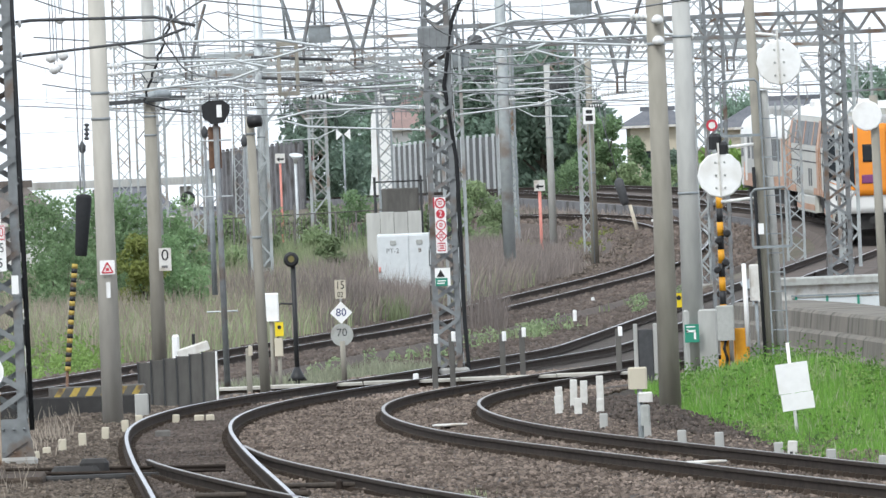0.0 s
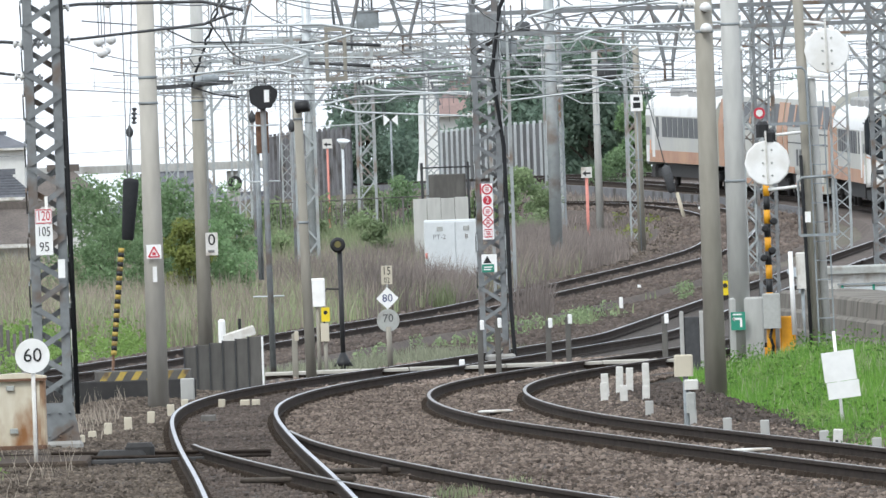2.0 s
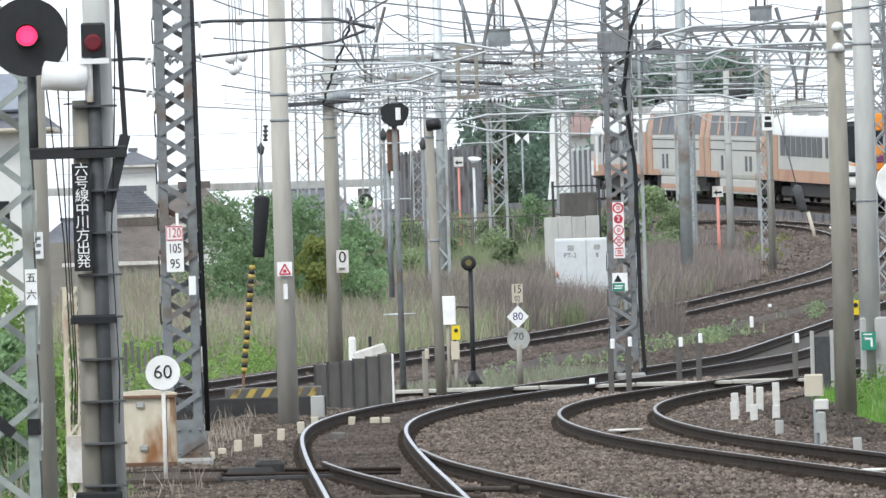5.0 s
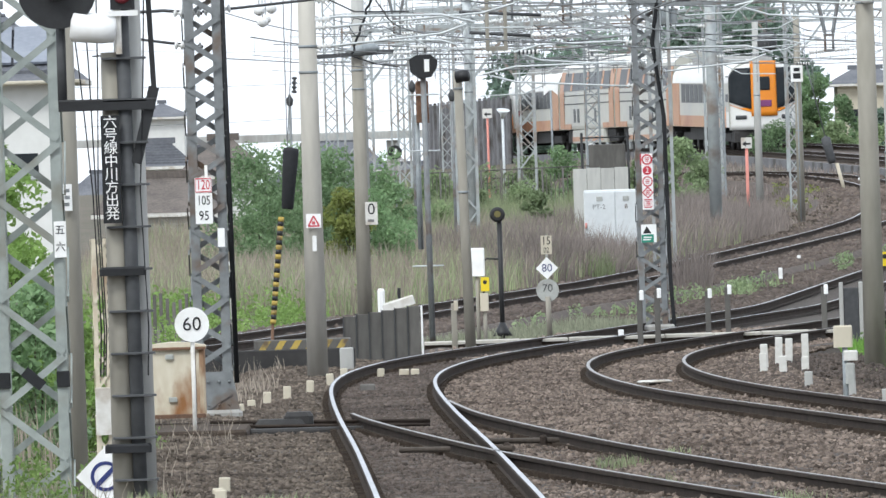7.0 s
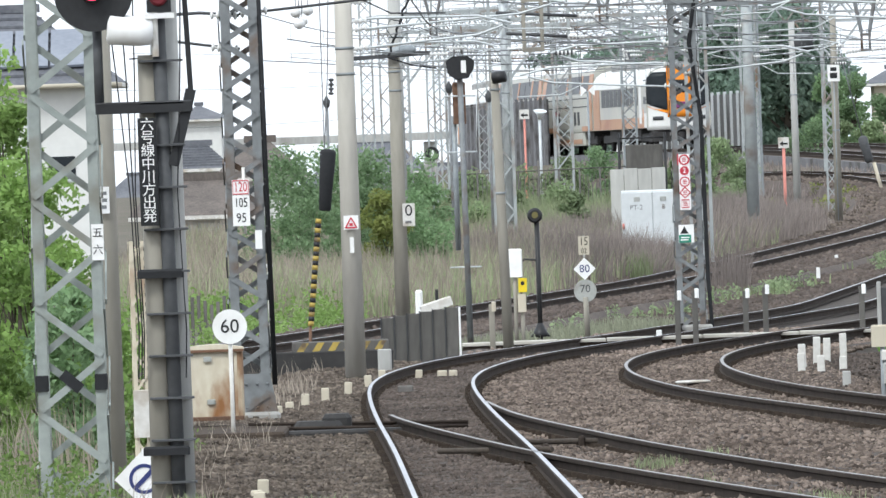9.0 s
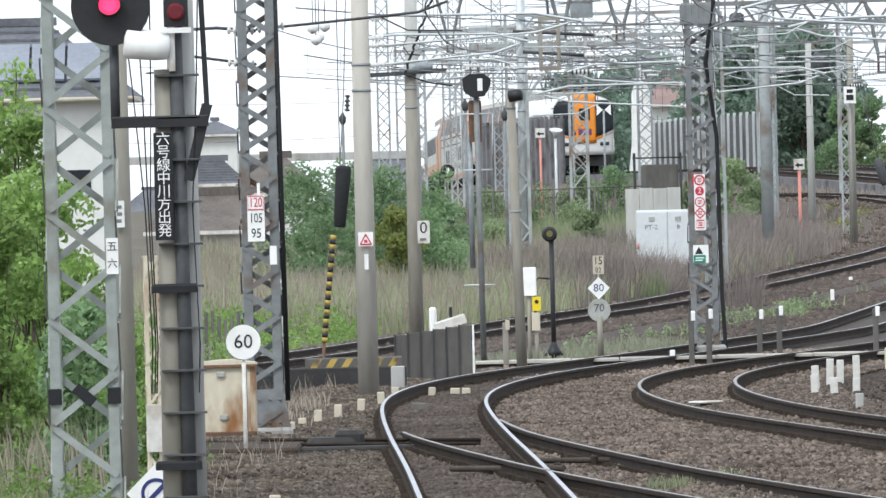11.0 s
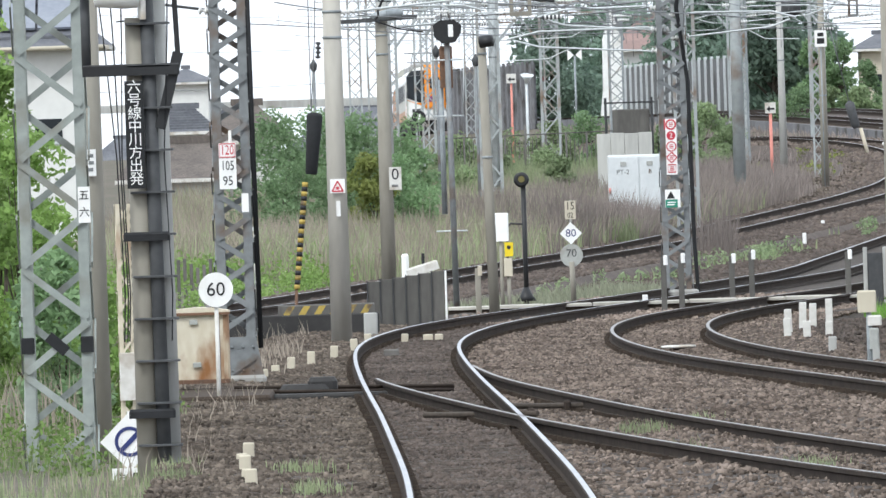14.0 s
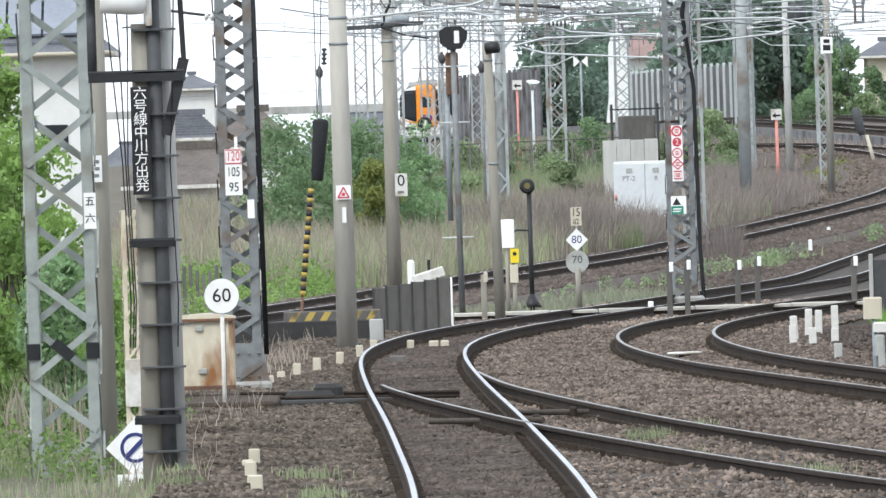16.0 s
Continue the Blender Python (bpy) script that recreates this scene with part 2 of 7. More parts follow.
def rod(bm, p0, p1, r0, r1=None, n=12, mi=0, caps=True):
    """A round bar, tapered from r0 to r1."""
    r1 = r0 if r1 is None else r1
    a, b = Vector(p0), Vector(p1)
    q = (b - a).to_track_quat("Z", "Y")
    rings = [[bm.verts.new(c + q @ Vector((r * math.cos(k * math.tau / n), r * math.sin(k * math.tau / n), 0))) for k in range(n)] for c, r in ((a, r0), (b, r1))]
    for k in range(n):
        f = bm.faces.new((rings[0][k], rings[0][(k + 1) % n], rings[1][(k + 1) % n], rings[1][k]))
        f.material_index, f.smooth = mi, True
    if caps:
        bm.faces.new(rings[0][::-1]).material_index = mi
        bm.faces.new(rings[1]).material_index = mi
    return bm


def turned(bm, prof, base=(0, 0, 0), axis=(0, 0, 1), n=16, mi=0):
    """A turned shape: (radius, height) pairs along an axis."""
    o, q = Vector(base), Vector(axis).to_track_quat("Z", "Y")
    rings = [[bm.verts.new(o + q @ Vector((max(r, 1e-3) * math.cos(k * math.tau / n), max(r, 1e-3) * math.sin(k * math.tau / n), z))) for k in range(n)] for r, z in prof]
    for a, b in zip(rings, rings[1:]):
        for k in range(n):
            f = bm.faces.new((a[k], a[(k + 1) % n], b[(k + 1) % n], b[k]))
            f.material_index, f.smooth = mi, True
    bm.faces.new(rings[0][::-1]).material_index = mi
    bm.faces.new(rings[-1]).material_index = mi
    return bm


def tube(bm, pts, r, n=5, mi=0):
    """A thin round wire through points."""
    pts = [Vector(p) for p in pts]
    rings = []
    for i, p in enumerate(pts):
        d = (pts[min(i + 1, len(pts) - 1)] - pts[max(i - 1, 0)]).normalized()
        s = d.cross(Vector((0, 0, 1)))
        s = s.normalized() if s.length > 1e-4 else Vector((1, 0, 0))
        u = s.cross(d)
        rings.append([bm.verts.new(p + r * (s * math.cos(k * math.tau / n) + u * math.sin(k * math.tau / n))) for k in range(n)])
    for a, b in zip(rings, rings[1:]):
        for k in range(n):
            f = bm.faces.new((a[k], a[(k + 1) % n], b[(k + 1) % n], b[k]))
            f.material_index, f.smooth = mi, True
    return bm


def plate(bm, outline, depth, y=0.0, mi=0):
    """A flat plate with an outline in x, z that faces the camera's side (-y), depth thick."""
    f = [bm.verts.new((x, y, z)) for x, z in outline]
    b = [bm.verts.new((x, y + depth, z)) for x, z in outline]
    n = len(f)
    bm.faces.new(f).material_index = mi
    bm.faces.new(b[::-1]).material_index = mi
    for k in range(n):
        bm.faces.new((f[(k + 1) % n], f[k], b[k], b[(k + 1) % n])).material_index = mi
    return bm


def ngon(r, n=24, turn=0.0, cx=0.0, cz=0.0):
    return [(cx + r * math.cos(turn + k * math.tau / n), cz + r * math.sin(turn + k * math.tau / n)) for k in range(n)]


def rect(x0, x1, z0, z1):
    return [(x0, z0), (x1, z0), (x1, z1), (x0, z1)]


def thing(name, x, y, z, label, category, group="", kind="", rz=0.0):
    ob = new(name)
    ob.empty_display_size = 0.2
    ob.matrix_world = pose(x, y, z, 0, 0, rz)
    return tagged(ob, label, category, group, kind)


def part(name, bm, material, parent=None, label=""):
    me = bpy.data.meshes.new(name)
    bmesh.ops.recalc_face_normals(bm, faces=bm.faces)
    bm.to_mesh(me)
    bm.free()
    for m in material if isinstance(material, (list, tuple)) else (material,):
        me.materials.append(M[m] if isinstance(m, str) else m)
    ob = new(name, me)
    if parent:
        ob.parent = parent
    return tagged(ob, label)


def quads(name, verts, faces, material, parent=None, label=""):
    me = bpy.data.meshes.new(name)
    me.from_pydata(verts, [], faces)
    me.materials.append(M[material])
    ob = new(name, me)
    if parent:
        ob.parent = parent
    return tagged(ob, label)


def words(text, size, material, parent, x, y, z, label="", narrow=1.0):
    """Lettering as a thin mesh, upright, facing -y, its centre at x, z."""
    cu = bpy.data.curves.new("lettering", "FONT")
    cu.body, cu.size, cu.align_x, cu.align_y, cu.extrude, cu.resolution_u = text, size, "CENTER", "CENTER", 0.001, 3
    tmp = bpy.data.objects.new("tmp", cu)
    me = bpy.data.meshes.new_from_object(tmp)
    bpy.data.objects.remove(tmp)
    me.transform(Matrix.Diagonal((narrow, 1, 1, 1)))
    me.transform(pose(x, y, z, 90, 0, 0))
    me.materials.clear()
    me.materials.append(M[material])
    ob = new("lettering", me)
    ob.parent = parent
    return tagged(ob, label)


B = bmesh.new

# ---- the lines in plan: x and z over y, smoothed ----
def line(pts, soft=14.0):
    ys = np.arange(pts[0][1], pts[-1][1] + 0.5, 0.5)
    k = max(3, int(soft / 0.5)) | 1
    out = []
    for i in (0, 2):
        v = np.interp(ys, [p[1] for p in pts], [p[i] for p in pts])
        for _ in range(2):
            pad = np.concatenate([2 * v[0] - v[k // 2:0:-1], v, 2 * v[-1] - v[-2:-k // 2 - 1:-1]])
            v = np.convolve(pad, np.ones(k) / k, "valid")
        out.append(v)
    return lambda y: (float(np.interp(y, ys, out[0])), float(np.interp(y, ys, out[1])))


MAIN = line([(0.9, 20, 0), (0.12, 135, 0), (-0.28, 167, 0), (-0.62, 190, 0), (-0.84, 208, 0), (-0.95, 222, 0), (-0.86, 234, 0), (-0.45, 246, 0), (0.25, 257, 0), (1.4, 269, 0), (2.6, 280, 0), (4.1, 296, 0), (7.2, 330, 0), (10.2, 376, 0.25), (14.8, 432, 0.85), (16.4, 452, 1.1)], 12)
SIDE = line([(14.5, 60, 0), (8.6, 135, 0), (6.35, 164, 0), (5.35, 178, 0), (4.35, 192, 0), (3.4, 206, 0), (2.9, 219, 0), (2.72, 231, 0), (2.85, 243, 0), (3.4, 254, 0), (4.4, 265, 0), (5.8, 277, 0), (7.6, 293, 0), (11, 328, 0), (14.4, 376, 0.25), (18.8, 432, 0.85), (20.4, 452, 1.1)], 12)
TURN = line([(7.4, 100, 0), (3.55, 135, 0), (2.15, 151, 0), (1.15, 164, 0), (0.17, 180, 0), (-0.42, 191, 0), (-0.84, 206, 0)], 8)
BEND = line([(-16, 205, 0), (-9, 245, 0), (-4.1, 291, 0), (-2.1, 321, 0), (-0.1, 349, 0.05), (4.1, 388, 0.25), (7.8, 432, 0.55), (11.6, 478, 0.9), (14.3, 520, 1.2), (15.56, 539, 1.77), (15.59, 558, 2.22), (14.72, 570, 2.5), (13.04, 579, 2.76), (10.36, 588, 2.84), (4.73, 607, 2.88), (0.0, 628, 2.88)], 16)
RISE = line([(10.5, 380, 0.3), (15.52, 440, 0.95), (19.56, 487, 1.5), (21.15, 520, 1.85), (21.23, 545, 2.2), (20.58, 566, 2.45), (18.91, 590, 2.85), (16.85, 608, 3.15), (14.44, 630, 3.5), (10.82, 667, 3.9), (8.39, 689, 3.95), (4.63, 724, 3.95), (1.2, 757, 3.85), (-0.3, 775, 3.6), (-1.49, 790, 3.35), (-2.1, 805, 3.1), (-2.42, 818, 2.85), (-2.34, 850, 2.8), (-1.73, 890, 2.8), (-0.15, 940, 2.8), (3.38, 1000, 2.8)], 22)
FENCE = line([(11.2, 667, 3.9), (8.8, 689, 3.95), (5.3, 724, 3.95), (2.2, 757, 3.9), (-0.6, 790, 3.75)], 22)
RISE2 = lambda y: (RISE(y)[0] + 4.0, RISE(y)[1] + 0.05)
GAUGE = 1.435


def field(x, y):
    """The open ground, before the lines are cut into it."""
    left = np.interp(y, (0, 300, 345, 420, 500, 600, 700, 900, 1500), (-0.32, -0.32, -0.1, 0.6, 1.1, 1.65, 2.3, 2.6, 2.6))
    right = np.interp(y, (0, 330, 430, 520, 640, 760, 1500), (-0.32, -0.32, 0.2, 1.1, 2.2, 3.2, 3.2))
    k = min(1, max(0, (x - BEND(max(205, min(y, 628)))[0] + 1) / 4)) if y > 300 else 0
    z = left * (1 - k) + right * k
    if x < -30 or x > 45:
        z = z * 0.5
    return z


def ground_z(x, y):
    z = field(x, y)
    for ln, y0, y1 in ((BEND, 205, 628), (MAIN, 20, 440), (SIDE, 60, 440), (RISE, 440, 1000)):
        if y0 <= y <= y1:
            cx, cz = ln(y)
            d = abs(x - cx) if ln is not RISE else max(0.0, abs(x - cx - 2.0) - 2.0)
            w = min(1, max(0, (d - 2.1) / 2.6))
            w = w * w * (3 - 2 * w)
            z = (cz - (0.30 if y < 300 else 0.42)) * (1 - w) + z * w
    hump = math.exp(-((x - 8.6) / 1.5) ** 2 - ((y - 238) / 34) ** 2)
    return z + 0.6 * hump + 0.05 * noise.noise((x * 0.7, y * 0.25, 0))


xs = np.unique(np.concatenate([np.arange(-14, 27, 0.5), np.arange(-60, 90, 6.0), np.linspace(-3000, 3000, 21)]))
ys = np.unique(np.concatenate([np.arange(110, 420, 2.0), np.arange(420, 1010, 5.0), np.linspace(-1500, 110, 12), np.geomspace(1010, 4800, 14)]))
gv = [(x, y, ground_z(x, y) if -60 < x < 90 and 60 < y < 1010 else 0.0) for y in ys for x in xs]
nx = len(xs)
gf = [(j * nx + i, j * nx + i + 1, (j + 1) * nx + i + 1, (j + 1) * nx + i) for j in range(len(ys) - 1) for i in range(nx - 1)]
tagged(quads("ground", gv, gf, "earth"), "brown earth and thin weeds along the railway", "ground", kind="structure")


# ---- ballast, rails and sleepers ----
def sweep(name, ln, y0, y1, off, prof, mats, parent, step, dz=0.0):
    """A closed profile (x, z, material) swept along a line at a side offset."""
    bm, rings = B(), []
    for y in np.arange(y0, y1 + step / 2, step):
        x, z = ln(y)
        x2, _ = ln(y + 0.5)
        x1, _ = ln(y - 0.5)
        nv = Vector((1, -(x2 - x1), 0)).normalized()
        rings.append([bm.verts.new((x + nv.x * (off + a), y + nv.y * (off + a), z + dz + c)) for a, c, _ in prof])
    n = len(prof)
    for a, b in zip(rings, rings[1:]):
        for k in range(n):
            bm.faces.new((a[k], a[(k + 1) % n], b[(k + 1) % n], b[k])).material_index = prof[k][2]
    bm.faces.new(rings[0])
    bm.faces.new(rings[-1][::-1])
    return part(name, bm, mats, parent)


RAIL = [(-0.036, -0.008, 0), (-0.024, 0.0, 1), (0.024, 0.0, 0), (0.036, -0.008, 0), (0.036, -0.04, 0), (0.012, -0.055, 0), (0.012, -0.125, 0), (0.065, -0.15, 0), (0.065, -0.165, 0), (-0.065, -0.165, 0), (-0.065, -0.15, 0), (-0.012, -0.125, 0), (-0.012, -0.055, 0), (-0.036, -0.04, 0)]
sleeper_mesh = {}


def sleepers(ln, y0, y1, parent, gap, half=1.15):
    if half not in sleeper_mesh:
        bm = box(B(), -half, half, -0.11, 0.11, -0.30, -0.155, bev=0.02)
        me = bpy.data.meshes.new("sleeper")
        bmesh.ops.recalc_face_normals(bm, faces=bm.faces)
        bm.to_mesh(me)
        me.materials.append(M["sleeper"])
        sleeper_mesh[half] = me
    for y in np.arange(y0, y1, gap):
        x, z = ln(y)
        ob = new("sleeper", sleeper_mesh[half])
        ob.parent = parent
        ob.matrix_basis = pose(x, y, z - 0.022 + random.uniform(-0.012, 0.008), 0, 0, -math.degrees(math.atan2(ln(y + 1)[0] - ln(y - 1)[0], 2)) + random.uniform(-1, 1))


def track(name, ln, y0, y1, label, top="railtop", bed=1.75, tied=None, step=2.0, bedmat="ballast"):
    t = thing(name, 0, 0, 0, label, "railway track", kind="structure")
    for s in (-1, 1):
        sweep("rail", ln, y0, y1, s * GAUGE / 2, RAIL, ("rail", top), t, step)
    if bed:
        sweep("ballast_bed", ln, y0, y1, 0, [(-bed, -0.19, 0), (bed, -0.19, 0), (bed + 0.5, -0.6, 0), (-bed - 0.5, -0.6, 0)], (bedmat,), t, step * 2)
    if tied:
        sleepers(ln, tied[0], tied[1], t, tied[2])
    return t


main_track = track("track_1", MAIN, 22, 440, "railway track with polished rails on dark brown ballast", tied=(122, 268, 0.62))
side_track = track("track_2", SIDE, 62, 440, "curved siding track with dull rails on brown ballast", "railworn", tied=(135, 285, 0.62))
turnout = thing("track_3", 0, 0, 0, "diverging turnout rails joining the main track", "railway track", kind="structure")
sweep("rail", TURN, 102, 194, -GAUGE / 2, RAIL, ("rail", "railworn"), turnout, 1.5)
sweep("rail", TURN, 102, 203, GAUGE / 2, RAIL, ("rail", "railworn"), turnout, 1.5)
track("track_4", BEND, 210, 624, "far track bending round the reed field on dark ballast", bed=2.7, tied=(330, 560, 0.8), bedmat="darkbed")
track("track_5", RISE, 436, 990, "raised far track on which the express runs", tied=(590, 680, 0.8), bedmat="darkbed", step=3)
track("track_6", RISE2, 436, 980, "second raised far track beside the express line", bedmat="darkbed", step=3)

# spring clips and chairs along the near rails, joined for each rail
def clips(parent, ln, y0, y1, off):
    bm = B()
    for y in np.arange(y0, y1, 0.62):
        x, z = ln(y)
        for s_ in (-1, 1):
            cx = x + off + s_ * 0.085
            box(bm, cx - 0.035, cx + 0.035, y - 0.05, y + 0.05, z - 0.175, z - 0.118)
    tagged(part("rail_clip", bm, "rust_dark", parent), kind="stuff")


for ln, y0, y1, parent in ((MAIN, 126, 262, main_track), (SIDE, 150, 270, side_track), (TURN, 126, 192, turnout)):
    for s_ in (-1, 1):
        clips(parent, ln, y0, y1, s_ * GAUGE / 2)

# the ballast between and beside the near lines, dark as the gaps between stones
bv, bf, rows_y = [], [], np.arange(112, 285, 1.0)
for y in rows_y:
    a, b = MAIN(y)[0] - 2.85 - 0.2 * noise.noise((0, y * 0.15, 3)), SIDE(y)[0] + 2.4 + 0.3 * noise.noise((5, y * 0.15, 3))
    for k in range(31):
        x = a + (b - a) * k / 30
        inner = min(abs(x - MAIN(y)[0]), abs(x - SIDE(y)[0]))
        edge = min(x - a, b - x)
        z = -0.185 + 0.06 * min(1, max(0, inner - 1.3)) + 0.035 * noise.noise((x * 2, y * 0.6, 1)) - (0.16 if edge < 0.01 else 0)
        bv.append((x, y, z))
bf = [(j * 31 + i, j * 31 + i + 1, (j + 1) * 31 + i + 1, (j + 1) * 31 + i) for j in range(len(rows_y) - 1) for i in range(30)]
tagged(quads("ballast", bv, bf, "ballast"), "ballast sheet under the loose stones, darkened for shade in their gaps", "ballast", kind="structure")


def stones(name, count, y0, y1, spread, seed, material="stone", label="", big=1.0):
    """Loose crushed stone, joined into one mesh."""
    r = np.random.default_rng(seed)
    cube = np.array([(x, y, z) for z in (-1, 1) for y in (-1, 1) for x in (-1, 1)], float)
    fc = np.array([(0, 2, 3, 1), (4, 5, 7, 6), (0, 1, 5, 4), (2, 6, 7, 3), (0, 4, 6, 2), (1, 3, 7, 5)])
    yy = y0 + (y1 - y0) * r.random(count)
    lo, hi = zip(*(spread(y) for y in yy))
    xx = np.array(lo) + (np.array(hi) - np.array(lo)) * r.random(count)
    zz = np.empty(count)
    for i, (x, y) in enumerate(zip(xx, yy)):
        inner = min(abs(x - MAIN(y)[0]), abs(x - SIDE(y)[0])) if y < 300 else 9
        zz[i] = (-0.185 + 0.06 * min(1, max(0, inner - 1.3)) + 0.03 * noise.noise((x * 2, y * 0.6, 1))) if y < 300 else max([ground_z(x, y)] + [ln(y)[1] - 0.19 for ln, half in ((BEND, 2.6), (MAIN, 1.75), (SIDE, 1.75)) if abs(x - ln(y)[0]) < half])
    size = big * r.uniform(0.008, 0.031, (count, 1, 1)) * r.uniform(0.5, 1.4, (count, 1, 3))
    v = cube[None] * size * r.uniform(0.35, 1.15, (count, 8, 3))
    an = r.uniform(0, math.tau, (2, count))
    c, s = np.cos(an[0])[:, None], np.sin(an[0])[:, None]
    v = np.stack([v[..., 0] * c - v[..., 1] * s, v[..., 0] * s + v[..., 1] * c, v[..., 2]], -1)
    c, s = np.cos(an[1])[:, None], np.sin(an[1])[:, None]
    v = np.stack([v[..., 0], v[..., 1] * c - v[..., 2] * s, v[..., 1] * s + v[..., 2] * c], -1)
    v += np.stack([xx, yy, zz], -1)[:, None]
    f = (fc[None] + 8 * np.arange(count)[:, None, None]).reshape(-1, 4)
    me = bpy.data.meshes.new(name)
    me.vertices.add(count * 8)
    me.vertices.foreach_set("co", v.reshape(-1))
    me.loops.add(len(f) * 4)
    me.loops.foreach_set("vertex_index", f.reshape(-1).astype(np.int32))
    me.polygons.add(len(f))
    me.polygons.foreach_set("loop_start", np.arange(len(f), dtype=np.int32) * 4)
    me.update(calc_edges=True)
    me.validate()
    me.materials.append(M[material])
    return tagged(new(name, me), label, "gravel", kind="stuff")


stones("gravel", 98000, 125, 262, lambda y: (MAIN(y)[0] + 0.8, SIDE(y)[0] + 2.3), 1, label="loose crushed stones of the near ballast")
stones("gravel", 40000, 125, 262, lambda y: (MAIN(y)[0] - 2.95, MAIN(y)[0] - 0.62), 31, "stone_brown", label="dark brown crushed stone on the ballast shoulder", big=1.0)
stones("gravel", 20000, 125, 262, lambda y: (MAIN(y)[0] - 0.62, MAIN(y)[0] + 0.8), 32, "stone_dark", label="oily dark crushed stone between the main rails")
stones("gravel", 9000, 190, 250, lambda y: (SIDE(y)[0] + 1.2, SIDE(y)[0] + 3.6), 7, "stone_dark", label="dark crushed stone beside the siding")
stones("gravel", 9000, 262, 300, lambda y: (MAIN(y)[0] - 2.0, SIDE(y)[0] + 1.4), 2, label="loose crushed stones beyond the bend", big=1.3)
stones("gravel", 22000, 300, 430, lambda y: (BEND(y)[0] + 0.9, MAIN(y)[0] - 0.9), 3, "stone_dark", "dark crushed stone between the far lines", 2.2)
stones("gravel", 9000, 520, 620, lambda y: (BEND(y)[0] - 2.6, BEND(y)[0] + 3.2), 41, "stone_dark", "dark crushed stone along the far bend", 3.0)
stones("gravel", 8000, 470, 600, lambda y: (BEND(y)[0] - 7.5, BEND(y)[0] - 1.8), 42, "stone_brown", "brown stones and soil inside the far bend", 3.0)
stones("gravel", 20000, 300, 520, lambda y: (BEND(y)[0] - 2.2, BEND(y)[0] + 2.6), 4, "stone_dark", "dark crushed stone along the bend", 2.2)


# ---- plants ----
def blades(name, count, place, tall, wide, material, seed, label, category="grass"):
    """Grass blades: bent strips, joined into one mesh."""
    r = np.random.default_rng(seed)
    vs, fs = [], []
    for _ in range(count):
        p = place(r)
        if p is None:
            continue
        x, y, z = p
        h = tall * r.uniform(0.45, 1.15)
        an, w = r.uniform(0, math.tau), wide * r.uniform(0.6, 1.4)
        lx, ly = r.normal(0, 0.22, 2) * h
        dx, dy = w * math.cos(an), w * math.sin(an) * 0.5
        k = len(vs)
        vs += [(x - dx, y - dy, z - 0.05), (x + dx, y + dy, z - 0.05), (x + lx * 0.35 + dx * 0.7, y + ly * 0.35 + dy, z + h * 0.6), (x + lx * 0.35 - dx * 0.7, y + ly * 0.35 - dy, z + h * 0.6), (x + lx, y + ly, z + h)]
        fs += [(k, k + 1, k + 2, k + 3), (k + 3, k + 2, k + 4)]
    return tagged(quads(name, vs, fs, material), label, category, kind="stuff")


def leaves(r, blobs, count, size, flat=1.0):
    """Leaf quads in shells round a set of clumps (x, y, z, rx, ry, rz)."""
    vs, fs = [], []
    vol = np.array([b[3] * b[4] * b[5] for b in blobs]) ** 0.67
    pick = r.choice(len(blobs), count, p=vol / vol.sum())
    for i in pick:
        x, y, z, rx, ry, rz = blobs[i]
        d = r.normal(0, 1, 3)
        d /= np.linalg.norm(d)
        k = r.uniform(0.55, 1.08)
        c = np.array((x, y, z)) + d * k * np.array((rx, ry, rz))
        a, b = r.normal(0, 1, 3), r.normal(0, 1, 3)
        a /= np.linalg.norm(a)
        b -= a * a.dot(b)
        b /= np.linalg.norm(b)
        s = size * r.uniform(0.55, 1.3)
        n = len(vs)
        vs += [tuple(c - a * s), tuple(c - b * s * 0.5), tuple(c + a * s), tuple(c + b * s * 0.5)]
        fs.append((n, n + 1, n + 2, n + 3))
    return vs, fs


def tree(name, x, y, h, w, material, seed, label, count=2600, size=0.2, clumps=26, low=0.25, category="tree", group=""):
    r = np.random.default_rng(seed)
    z = ground_z(x, y)
    t = thing(name, x, y, z, label, category, group)
    bm = B()
    stem = 0.03 if name == "tree" else 0.009
    rod(bm, (0, 0, -0.3), (0.1, 0, h * 0.6), h * stem, h * stem * 0.4, 8)
    blobs = []
    for k in range(clumps):
        f = r.uniform(low, 1.0)
        rad = w * (0.25 + 0.75 * math.sin(math.pi * min(0.95, max(0.12, (f - low) / (1.02 - low) * 0.8 + 0.18)))) * r.uniform(0.15, 0.85)
        an = r.uniform(0, math.tau)
        c = (rad * math.cos(an), rad * math.sin(an), h * f)
        s = w * r.uniform(0.22, 0.42)
        blobs.append((*c, s, s, s * 0.75))
        if k % 3 == 0:
            rod(bm, (0, 0, h * f * 0.5), (c[0] * 0.8, c[1] * 0.8, c[2]), h * stem * 0.4, h * stem * 0.13, 5)
    part("trunk", bm, "bark", t)
    quads("crown", *leaves(r, blobs, count, size), material, t)
    return t

# ---- the express: four cars ----
def shell(L, prof, y_low=None):
    """A car body: the half profile (x, z) mirrored and swept over the length."""
    bm = B()
    full = prof + [(-x, z) for x, z in reversed(prof) if x > 0.01]
    rings = [[bm.verts.new((x, y, z)) for x, z in full] for y in np.linspace(-L / 2, L / 2, 9)]
    n = len(full)
    for a, b in zip(rings, rings[1:]):
        for k in range(n):
            f = bm.faces.new((a[k], a[(k + 1) % n], b[(k + 1) % n], b[k]))
    bm.faces.new(rings[0])
    bm.faces.new(rings[-1][::-1])
    return bm


